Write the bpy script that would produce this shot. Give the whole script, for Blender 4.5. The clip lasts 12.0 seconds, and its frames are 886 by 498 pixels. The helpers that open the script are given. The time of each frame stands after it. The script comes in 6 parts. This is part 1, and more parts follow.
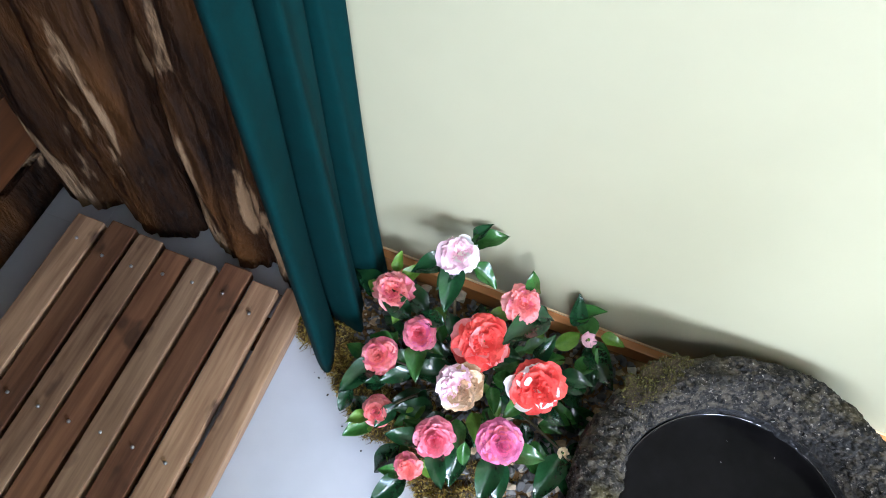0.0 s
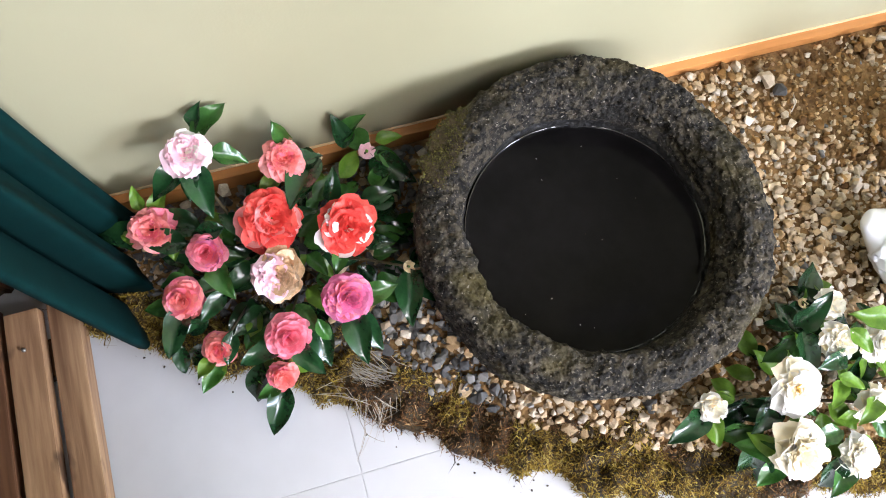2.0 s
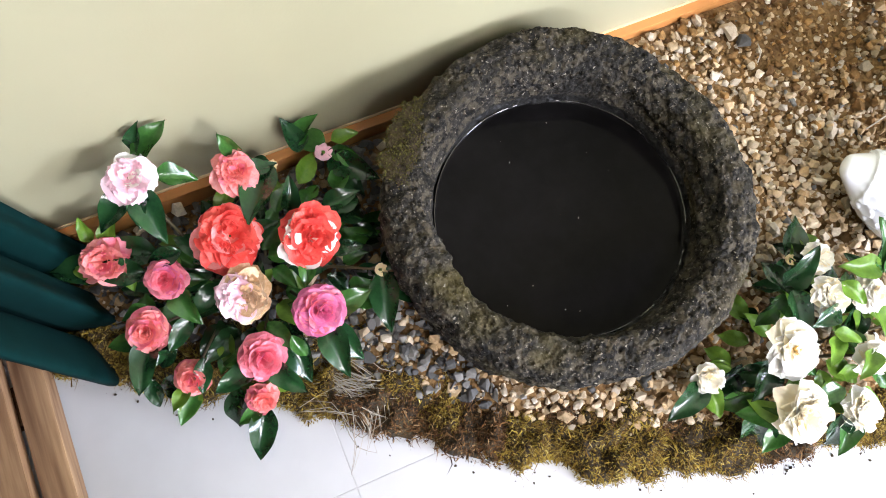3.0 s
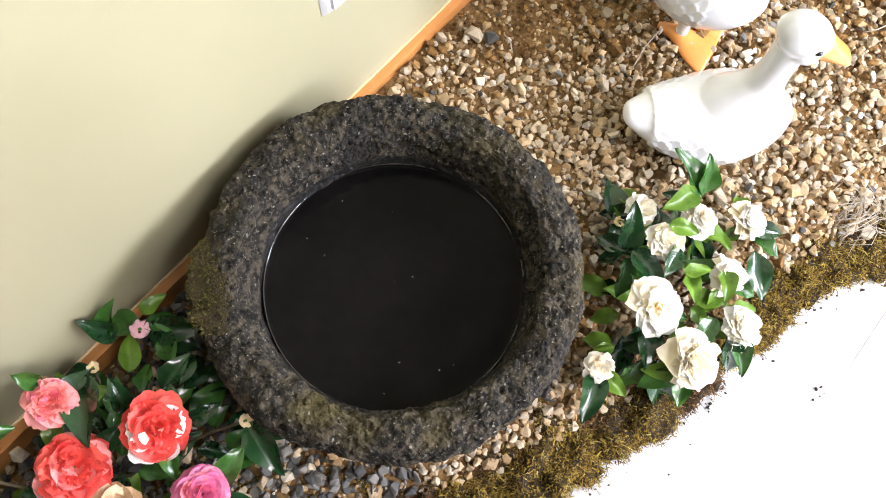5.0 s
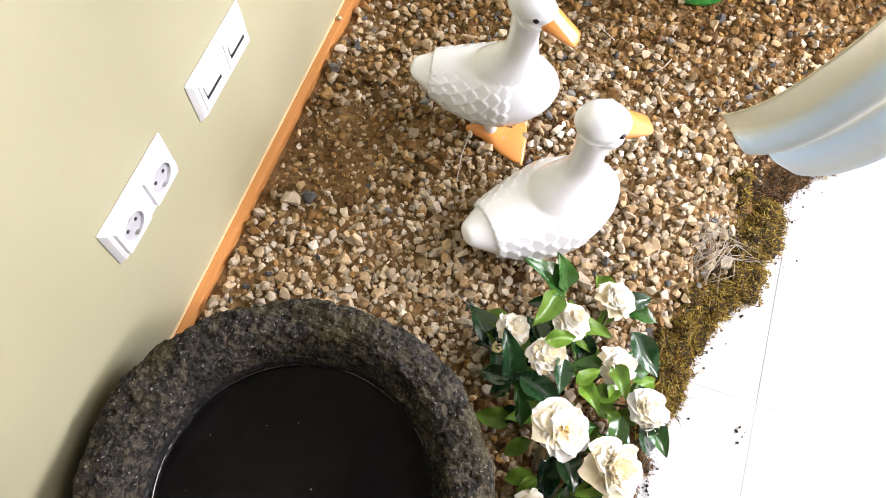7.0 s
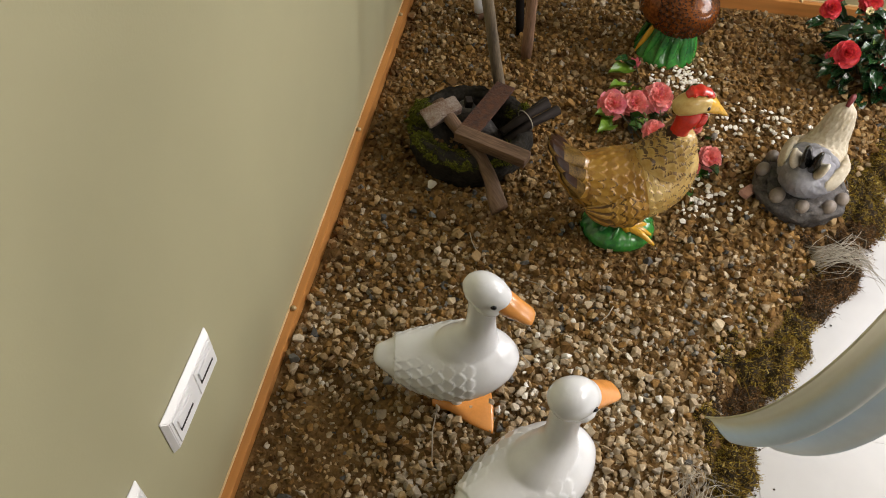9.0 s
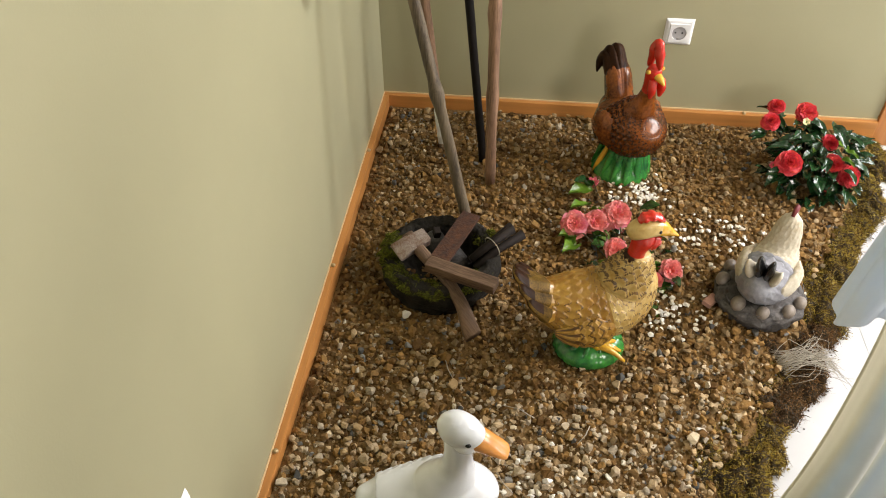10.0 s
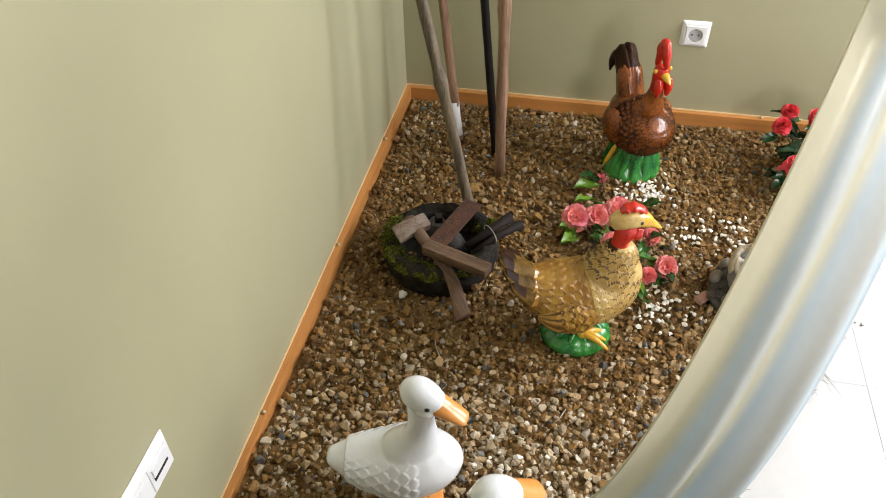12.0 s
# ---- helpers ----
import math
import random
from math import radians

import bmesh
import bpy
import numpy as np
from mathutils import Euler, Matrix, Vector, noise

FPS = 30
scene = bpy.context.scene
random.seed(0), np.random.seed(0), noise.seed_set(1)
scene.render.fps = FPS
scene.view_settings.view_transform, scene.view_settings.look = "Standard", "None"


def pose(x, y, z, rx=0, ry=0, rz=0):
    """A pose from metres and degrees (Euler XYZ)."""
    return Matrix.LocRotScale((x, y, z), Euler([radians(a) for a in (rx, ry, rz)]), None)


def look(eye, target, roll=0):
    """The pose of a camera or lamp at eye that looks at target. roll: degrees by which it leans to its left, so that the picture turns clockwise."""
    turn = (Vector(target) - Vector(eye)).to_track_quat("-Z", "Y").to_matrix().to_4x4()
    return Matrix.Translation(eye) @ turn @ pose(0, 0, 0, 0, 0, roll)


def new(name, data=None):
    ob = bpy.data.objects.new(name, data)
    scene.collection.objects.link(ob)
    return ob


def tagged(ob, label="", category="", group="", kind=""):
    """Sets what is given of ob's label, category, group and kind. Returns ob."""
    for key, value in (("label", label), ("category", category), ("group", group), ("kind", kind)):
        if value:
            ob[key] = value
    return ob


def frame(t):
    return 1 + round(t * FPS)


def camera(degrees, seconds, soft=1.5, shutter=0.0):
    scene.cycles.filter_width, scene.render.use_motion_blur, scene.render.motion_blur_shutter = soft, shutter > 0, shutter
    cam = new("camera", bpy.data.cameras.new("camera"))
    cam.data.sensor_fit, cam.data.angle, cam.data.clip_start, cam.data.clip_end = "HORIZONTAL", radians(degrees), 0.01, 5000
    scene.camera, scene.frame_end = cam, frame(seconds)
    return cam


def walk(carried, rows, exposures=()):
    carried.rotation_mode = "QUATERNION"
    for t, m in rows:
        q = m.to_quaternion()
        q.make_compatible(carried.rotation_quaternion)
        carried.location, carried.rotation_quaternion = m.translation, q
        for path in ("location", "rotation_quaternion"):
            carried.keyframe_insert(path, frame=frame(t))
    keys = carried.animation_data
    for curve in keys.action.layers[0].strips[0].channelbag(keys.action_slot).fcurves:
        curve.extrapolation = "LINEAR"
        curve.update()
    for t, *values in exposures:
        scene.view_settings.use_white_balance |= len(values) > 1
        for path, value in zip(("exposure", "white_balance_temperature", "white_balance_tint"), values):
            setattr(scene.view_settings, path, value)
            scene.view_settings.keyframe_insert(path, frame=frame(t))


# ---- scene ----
cam = camera(60.0, 12.0, soft=1.0, shutter=0.0)
PATH = [
    (0, (-2.543, -0.624, 1.334), (-2.769, 0.307, -0.422), 8.3),
    (0.5, (-2.543, -0.616, 1.3), (-2.473, 0.24, -0.507), 12.8),
    (1, (-2.537, -0.597, 1.267), (-2.32, 0.112, -0.59), 13.6),
    (1.5, (-2.522, -0.588, 1.247), (-2.247, 0.039, -0.632), 11.8),
    (2, (-2.504, -0.577, 1.237), (-2.216, -0.002, -0.657), 10.6),
    (2.5, (-2.48, -0.574, 1.221), (-2.223, -0.051, -0.693), 9.2),
    (2.7, (-2.48, -0.562, 1.209), (-2.201, -0.049, -0.703), 9.6),
    (4.3, (-2.421, -0.497, 1.182), (-1.934, -0.06, -0.708), 6.8),
    (4.5, (-2.4, -0.502, 1.187), (-1.888, -0.083, -0.7), 6.7),
    (5, (-2.348, -0.527, 1.195), (-1.795, -0.124, -0.685), 4.3),
    (5.5, (-2.285, -0.547, 1.2), (-1.696, -0.159, -0.672), 3.2),
    (6, (-2.229, -0.554, 1.204), (-1.592, -0.15, -0.648), 3.2),
    (6.5, (-2.191, -0.546, 1.202), (-1.482, -0.215, -0.638), 4.6),
    (7, (-2.171, -0.479, 1.208), (-1.385, -0.255, -0.618), 3.3),
    (7.2, (-2.16, -0.468, 1.219), (-1.339, -0.253, -0.592), 2.5),
    (8.8, (-2.118, -0.403, 1.274), (-0.901, -0.228, -0.304), 3.0),
    (9, (-2.098, -0.397, 1.286), (-0.833, -0.225, -0.254), 2.7),
    (9.5, (-2.084, -0.407, 1.33), (-0.715, -0.24, -0.118), 1.5),
    (10, (-2.084, -0.422, 1.373), (-0.629, -0.257, 0.01), -0.2),
    (10.5, (-2.092, -0.437, 1.395), (-0.593, -0.265, 0.083), -1.4),
    (11, (-2.123, -0.449, 1.391), (-0.627, -0.231, 0.081), -0.9),
    (11.5, (-2.147, -0.495, 1.386), (-0.689, -0.232, 0.042), -0.6),
    (12, (-2.143, -0.565, 1.382), (-0.703, -0.26, 0.029), -1.0),
]
EXPOSURES = [(0.0, 1.85, 5050.0, 15.0), (1.0, 1.75, 5400.0, 17.0), (1.5, 1.65, 5650.0, 19.0), (2.5, 1.85, 5700.0, 18.0), (4.5, 1.75, 5950.0, 19.0), (5.5, 1.78, 5950.0, 20.0), (7.0, 1.4, 6150.0, 21.0), (8.8, 0.03, 6850.0, 15.0), (9.5, 0.31, 6850.0, 15.0), (10.5, 0.55, 6700.0, 12.0), (12.0, 0.55, 6400.0, 13.0)]
walk(cam, [(t, look(eye, target, roll)) for t, eye, target, roll in PATH], EXPOSURES)

# ---- fitted places and sizes ----
WINDOW_WATTS = 44.0
DOOR_WATTS = 32.0
CEILING_FILL_WATTS = 9.0
WEST_FILL_WATTS = 44.0
PINK_BLOOMS = [
    (-2.654, -0.066, 0.29, 0.0324, 'pale', 'peony'),
    (-2.532, -0.084, 0.24, 0.0311, 'coral', 'peony'),
    (-2.746, -0.107, 0.16, 0.0356, 'rosy', 'peony'),
    (-2.673, -0.167, 0.17, 0.0292, 'pink', 'rose'),
    (-2.567, -0.16, 0.22, 0.0472, 'red', 'peony'),
    (-2.47, -0.208, 0.24, 0.0437, 'redwhite', 'peony'),
    (-2.724, -0.217, 0.14, 0.0314, 'coral', 'rose'),
    (-2.582, -0.239, 0.2, 0.0387, 'wither', 'peony'),
    (-2.491, -0.298, 0.21, 0.0357, 'magenta', 'rose'),
    (-2.589, -0.317, 0.16, 0.0351, 'pink', 'rose'),
    (-2.694, -0.294, 0.1, 0.0264, 'coral', 'rose'),
    (-2.613, -0.36, 0.1, 0.0238, 'coral', 'peony'),
    (-2.404, -0.051, 0.13, 0.0147, 'bud', 'bud'),
    (-2.396, -0.266, 0.17, 0.01, 'wbud', 'bud'),
    (-2.483, -0.043, 0.13, 0.0092, 'wbud', 'bud'),
]
WHITE_BLOOMS = [
    (-1.927, -0.589, 0.2, 0.0401, 'white', 'open'),
    (-1.95, -0.674, 0.18, 0.0436, 'cream', 'peony'),
    (-1.833, -0.544, 0.19, 0.0296, 'white', 'peony'),
    (-1.766, -0.564, 0.17, 0.0308, 'white', 'rose'),
    (-1.801, -0.488, 0.16, 0.0271, 'white', 'peony'),
    (-1.699, -0.623, 0.14, 0.0337, 'white', 'peony'),
    (-1.811, -0.644, 0.17, 0.0309, 'white', 'open'),
    (-1.844, -0.707, 0.13, 0.0335, 'white', 'peony'),
    (-2.025, -0.581, 0.13, 0.024, 'white', 'peony'),
    (-1.831, -0.473, 0.14, 0.0091, 'wbud', 'bud'),
]
SPRAY_BLOOMS = [
    (-0.596, -0.589, 0.1, 0.0365, 'rosy', 'peony'),
    (-0.581, -0.644, 0.1, 0.0354, 'rosy', 'peony'),
    (-0.555, -0.697, 0.11, 0.0387, 'rosy', 'peony'),
    (-0.55, -0.671, 0.09, 0.03, 'rosy', 'peony'),
    (-0.689, -0.685, 0.11, 0.0297, 'rosy', 'peony'),
    (-0.722, -0.819, 0.08, 0.0328, 'rosy', 'peony'),
    (-0.748, -0.78, 0.07, 0.024, 'rosy', 'rose'),
    (-0.624, -0.783, 0.09, 0.025, 'rosy', 'peony'),
    (-0.36, -0.647, 0.06, 0.0162, 'rbud', 'bud'),
]
RED_BLOOMS = [
    (-0.371, -1.141, 0.17, 0.0344, 'crimson', 'rose'),
    (-0.224, -1.113, 0.2, 0.0256, 'crimson', 'rose'),
    (-0.163, -1.139, 0.21, 0.0244, 'crimson', 'rose'),
    (-0.206, -1.208, 0.22, 0.0329, 'crimson', 'peony'),
    (-0.286, -1.262, 0.18, 0.024, 'crimson', 'rose'),
    (-0.339, -1.271, 0.15, 0.0289, 'crimson', 'rose'),
    (-0.36, -1.308, 0.13, 0.0324, 'crimson', 'rose'),
    (-0.343, -1.276, 0.08, 0.0173, 'crimson', 'rose'),
    (-0.359, -1.108, 0.15, 0.0107, 'rbud', 'bud'),
    (-0.249, -1.197, 0.22, 0.0111, 'wbud', 'bud'),
    (-0.318, -1.262, 0.16, 0.0111, 'wbud', 'bud'),
]
CHIPS_FAR = [
    (-0.382, -0.759, 0.045),
    (-0.405, -0.788, 0.03),
    (-0.846, -0.774, 0.035),
    (-0.549, -0.898, 0.06),
    (-0.529, -1.009, 0.05),
    (-0.832, -0.827, 0.04),
]
CHIPS_DUCK = [
    (-1.353, -0.457, 0.04),
    (-1.374, -0.591, 0.04),
    (-1.335, -0.486, 0.05),
    (-1.361, -0.661, 0.06),
]
BIG_STONES = [
    (-2.369, -0.096, 0.018, 0),
    (-2.285, -0.117, 0.012, 0),
    (-0.91, -0.204, 0.014, 2),
    (-0.877, -0.28, 0.016, 1),
    (-0.852, -0.372, 0.016, 1),
    (-0.618, -0.839, 0.013, 0),
    (-1.002, -0.221, 0.013, 0),
    (-1.308, -0.53, 0.011, 2),
    (-1.162, -0.829, 0.012, 2),
    (-1.414, -0.042, 0.012, 0),
]
SCREWS = [
    (-0.319, -0.009),
    (-0.794, -0.009),
    (-1.31, -0.009),
    (-0.009, -1.108),
]
CRUMBS = [
    (-1.791, -0.87),
    (-0.745, -1.275),
    (-1.923, -0.752),
]
STRAWS = [
    (-1.512, -0.318, 5, 0.1),
    (-1.66, -0.131, 60, 0.035),
    (-1.325, -0.45, 40, 0.05),
    (-1.155, -0.47, 70, 0.07),
    (-1.06, -0.32, 25, 0.06),
    (-1.2, -0.6, -30, 0.05),
]
TUFTS = [
    (-2.53, -0.34, -48, 0.12, 46),
    (-0.949, -1.031, -75, 0.13, 70),
    (-1.568, -0.727, -30, 0.1, 30),
]
DUCK1 = (-1.428, -0.31, 0.064, -79, 0.9)
DUCK2 = (-1.602, -0.462, 0.056, -47, 1.0)
HEN = (-0.955, -0.603, 0.042, -77, 1.13)
ROOSTER = (-0.278, -0.726, 0.036, -150, 1.04)
NEST = (-0.765, -1.018, 0.042, -30, 0.98)
SMALL_BASIN = (-0.76, -0.266)
AXE = ((-0.775, -0.2, 0.165), (-0.17, -0.155, -0.07), (0.2, 0.3, 1))
SQUARE = ((-0.835, -0.245, 0.155), (-0.05, -0.14, 0.0), (0.0, 0.0, 1))
POLE_A = ((-0.638, -0.332, 0.07), (-0.498, -0.012, 1.45))
POLE_B = ((-0.381, -0.362, 0.045), (-0.334, -0.344, 1.8))
POLE_C = ((-0.281, -0.335, 0.045), (-0.014, -0.12, 1.8))
POLE_D = ((-0.228, -0.215, 0.045), (-0.14, -0.018, 1.7))
SWIPPLE = ((-0.699, -0.06, 0.723), (-0.62, -0.045, 1.4))
SOCK_A = (-1.868, 0.363)
SOCK_B = (-1.647, 0.363)
SOCK_C = (-0.863, 0.336)
PINK_LEAVES = [
    (-2.641, -0.038, 0.27, 0.048, 0.026, 0.03, 0.82, 0),
    (-2.639, -0.025, 0.27, 0.013, 0.011, 0.04, 0.62, 0),
    (-2.63, -0.063, 0.26, 0.062, -0.014, -0.02, 0.88, 0),
    (-2.52, -0.058, 0.23, -0.009, 0.005, 0.03, 0.62, 0),
    (-2.492, -0.076, 0.2, -0.037, -0.062, 0.04, 1.09, 0),
    (-2.485, -0.152, 0.2, 0.02, 0.033, 0.04, 0.73, 0),
    (-2.437, -0.026, 0.14, 0.034, 0.006, 0.06, 0.91, 0),
    (-2.43, -0.038, 0.14, -0.014, 0.012, 0.05, 0.7, 0),
    (-2.388, -0.038, 0.13, 0.052, -0.005, 0.01, 0.7, 1),
    (-2.387, -0.056, 0.12, 0.029, -0.022, -0.02, 0.62, 0),
    (-2.456, -0.281, 0.17, 0.042, -0.025, -0.02, 0.69, 0),
    (-2.543, -0.303, 0.16, 0.01, -0.032, -0.02, 0.62, 0),
    (-2.601, -0.34, 0.09, 0.049, -0.017, -0.01, 0.7, 1),
    (-2.639, -0.326, 0.08, -0.028, -0.046, -0.03, 0.81, 0),
    (-2.754, -0.266, 0.08, -0.003, -0.022, -0.02, 0.62, 0),
    (-2.697, -0.252, 0.12, -0.051, -0.003, -0.02, 0.72, 0),
    (-2.753, -0.069, 0.15, -0.005, 0.03, 0.03, 0.62, 1),
    (-2.737, -0.077, 0.15, 0.034, 0.027, 0.04, 0.78, 1),
    (-2.764, -0.11, 0.14, -0.042, 0.022, -0.01, 0.64, 1),
    (-2.723, -0.118, 0.14, -0.002, -0.033, -0.01, 0.62, 1),
    (-2.639, -0.141, 0.18, -0.058, 0.006, -0.01, 0.78, 0),
    (-2.669, -0.273, 0.11, -0.014, -0.035, -0.01, 0.62, 0),
]
WHITE_LEAVES = [
    (-1.728, -0.545, 0.15, 0.023, 0.062, 0.05, 1.09, 0),
    (-1.718, -0.544, 0.15, 0.028, 0.021, 0.05, 0.8, 0),
    (-1.738, -0.538, 0.14, -0.013, 0.042, 0.01, 0.62, 0),
    (-1.874, -0.503, 0.16, 0.043, 0.017, 0.06, 1.0, 0),
    (-1.871, -0.514, 0.17, -0.019, -0.06, 0.01, 0.84, 0),
    (-1.876, -0.508, 0.16, 0.001, 0.045, -0.01, 0.62, 0),
    (-1.882, -0.507, 0.16, -0.022, 0.031, -0.03, 0.64, 0),
    (-1.881, -0.515, 0.16, -0.048, -0.028, -0.02, 0.78, 0),
    (-1.82, -0.531, 0.2, 0.025, -0.053, 0.0, 0.77, 1),
    (-1.829, -0.561, 0.18, -0.053, -0.014, 0.02, 0.77, 0),
    (-1.855, -0.596, 0.18, -0.037, -0.038, 0.02, 0.75, 1),
    (-1.862, -0.589, 0.19, 0.037, -0.031, 0.01, 0.65, 1),
    (-1.815, -0.633, 0.18, -0.051, -0.031, 0.02, 0.83, 1),
    (-1.752, -0.649, 0.16, -0.045, -0.049, -0.01, 0.89, 0),
    (-1.882, -0.659, 0.18, -0.05, -0.002, 0.0, 0.66, 0),
    (-1.962, -0.623, 0.13, -0.069, -0.001, -0.07, 1.29, 0),
    (-1.963, -0.636, 0.13, -0.026, -0.062, -0.07, 1.28, 0),
    (-1.984, -0.574, 0.12, -0.02, 0.05, -0.02, 0.76, 1),
    (-1.985, -0.579, 0.12, -0.033, 0.022, -0.01, 0.62, 1),
    (-1.979, -0.589, 0.12, 0.021, -0.013, 0.02, 0.62, 0),
    (-1.735, -0.531, 0.17, -0.076, 0.017, 0.03, 1.1, 1),
    (-1.876, -0.695, 0.13, -0.011, -0.045, -0.05, 0.9, 0),
]
SPRAY_LEAVES = [
    (-0.416, -0.639, 0.07, -0.064, 0.075, 0.05, 1.45, 1),
    (-0.47, -0.633, 0.06, -0.044, 0.064, 0.04, 1.15, 1),
    (-0.404, -0.632, 0.07, -0.031, 0.035, 0.07, 1.11, 0),
    (-0.606, -0.589, 0.06, -0.038, 0.044, 0.06, 1.1, 1),
    (-0.627, -0.596, 0.06, -0.067, 0.04, 0.04, 1.15, 1),
    (-0.624, -0.637, 0.08, -0.033, -0.03, 0.06, 0.98, 0),
    (-0.643, -0.666, 0.06, -0.026, 0.035, 0.06, 0.98, 0),
    (-0.632, -0.684, 0.09, -0.023, -0.026, 0.06, 0.91, 0),
    (-0.536, -0.64, 0.08, -0.014, -0.008, 0.06, 0.82, 1),
    (-0.635, -0.776, 0.08, -0.022, -0.023, 0.06, 0.89, 0),
    (-0.664, -0.789, 0.07, -0.02, -0.025, 0.04, 0.67, 0),
    (-0.528, -0.755, 0.1, -0.023, -0.033, 0.05, 0.84, 0),
    (-0.694, -0.787, 0.06, -0.026, 0.038, 0.06, 1.0, 0),
    (-0.703, -0.802, 0.05, -0.067, -0.026, 0.04, 1.08, 0),
]

# ---- light and exposure ----
world = bpy.data.worlds.new("sky")
scene.world = world
world.use_nodes = True
wn = world.node_tree
sky = wn.nodes.new("ShaderNodeTexSky")
sky.sky_type = "NISHITA"
sky.sun_disc = False
sky.sun_elevation, sky.sun_rotation = radians(38), radians(150)
wn.links.new(sky.outputs[0], wn.nodes["Background"].inputs[0])
wn.nodes["Background"].inputs[1].default_value = 0.10


def area_lamp(name, at, to, sx, sy, watts, color):
    data = bpy.data.lights.new(name, "AREA")
    data.shape, data.size, data.size_y, data.energy, data.color = "RECTANGLE", sx, sy, watts, color
    ob = new(name, data)
    ob.matrix_world = look(at, to)
    return ob


# daylight that enters through the window and the glazed doorway
area_lamp("window_light", (-1.05, -3.28, 1.85), (-0.7, -0.5, 0.2), 1.2, 1.0, WINDOW_WATTS, (1.0, 0.97, 0.92))
area_lamp("doorway_light", (-0.06, -2.35, 1.35), (-1.6, -0.6, 0.2), 0.6, 1.2, DOOR_WATTS, (0.92, 0.96, 1.0))
# fill added from the west to brighten the end wall
area_lamp("west_fill_light", (-5.12, -2.2, 1.6), (0.0, -0.8, 0.5), 1.2, 1.1, WEST_FILL_WATTS, (1.0, 0.98, 0.94))
# overhead fill, added at the ceiling without a known lamp
area_lamp("ceiling_fill_light", (-2.2, -1.9, 2.52), (-2.2, -1.9, 0.0), 0.55, 0.55, CEILING_FILL_WATTS, (1.0, 0.93, 0.82))


# ---- materials ----
VARIES = {"red_petal": (0.85, 1.12), "coral_petal": (0.88, 1.1), "pink_petal": (0.88, 1.1), "deck_wood": (0.7, 1.25), "deck_wood_red": (0.6, 1.3), "white_petal": (0.93, 1.05), "cream_petal": (0.93, 1.05), "pale_pink_petal": (0.9, 1.08)}


def mat(name, color, rough=0.6, metal=0.0, scale=20.0, amount=0.25, bump=0.2, bump_scale=80.0, color2=None, spec=0.5, bump_dist=0.002, per="", coat=0.0, sheen=0.0, trans=0.0):
    """A surface with colour variation at two scales and fine relief. per: 'object' or 'island' adds variation from piece to piece."""
    m = bpy.data.materials.new(name)
    m.use_nodes = True
    nt = m.node_tree
    n, l = nt.nodes, nt.links
    b = n["Principled BSDF"]
    b.inputs["Roughness"].default_value, b.inputs["Metallic"].default_value = rough, metal
    b.inputs["Specular IOR Level"].default_value = spec
    b.inputs["Coat Weight"].default_value = coat
    b.inputs["Coat Roughness"].default_value = 0.12
    b.inputs["Sheen Weight"].default_value = sheen
    b.inputs["Transmission Weight"].default_value = trans
    co = n.new("ShaderNodeTexCoord")
    big, small = n.new("ShaderNodeTexNoise"), n.new("ShaderNodeTexNoise")
    big.inputs["Scale"].default_value, small.inputs["Scale"].default_value = scale, scale * 7.3
    big.inputs["Detail"].default_value, small.inputs["Detail"].default_value = 5, 4
    for t in (big, small):
        l.new(co.outputs["Object"], t.inputs["Vector"])
    add = n.new("ShaderNodeMath")
    add.operation = "MULTIPLY_ADD"
    add.inputs[1].default_value = 0.6
    l.new(big.outputs[0], add.inputs[0])
    half = n.new("ShaderNodeMath")
    half.operation = "MULTIPLY"
    half.inputs[1].default_value = 0.4
    l.new(small.outputs[0], half.inputs[0])
    l.new(half.outputs[0], add.inputs[2])
    ramp = n.new("ShaderNodeValToRGB")
    c2 = color2 or tuple(c * (1 - amount) for c in color)
    ramp.color_ramp.elements[0].position, ramp.color_ramp.elements[1].position = 0.36, 0.64
    ramp.color_ramp.elements[0].color, ramp.color_ramp.elements[1].color = (*c2, 1), (*color, 1)
    l.new(add.outputs[0], ramp.inputs[0])
    out = ramp.outputs[0]
    if per:
        hsv = n.new("ShaderNodeHueSaturation")
        if per == "object":
            src = n.new("ShaderNodeObjectInfo").outputs["Random"]
        else:
            src = n.new("ShaderNodeNewGeometry").outputs["Random Per Island"]
        rng = n.new("ShaderNodeMapRange")
        rng.inputs["To Min"].default_value, rng.inputs["To Max"].default_value = VARIES.get(name, (0.75, 1.25))
        l.new(src, rng.inputs["Value"])
        l.new(rng.outputs[0], hsv.inputs["Value"])
        l.new(out, hsv.inputs["Color"])
        out = hsv.outputs[0]
    l.new(out, b.inputs["Base Color"])
    if bump:
        tex = n.new("ShaderNodeTexNoise")
        tex.inputs["Scale"].default_value, tex.inputs["Detail"].default_value = bump_scale, 6
        l.new(co.outputs["Object"], tex.inputs["Vector"])
        bp = n.new("ShaderNodeBump")
        bp.inputs["Strength"].default_value, bp.inputs["Distance"].default_value = bump, bump_dist
        l.new(tex.outputs[0], bp.inputs["Height"])
        l.new(bp.outputs[0], b.inputs["Normal"])
    return m


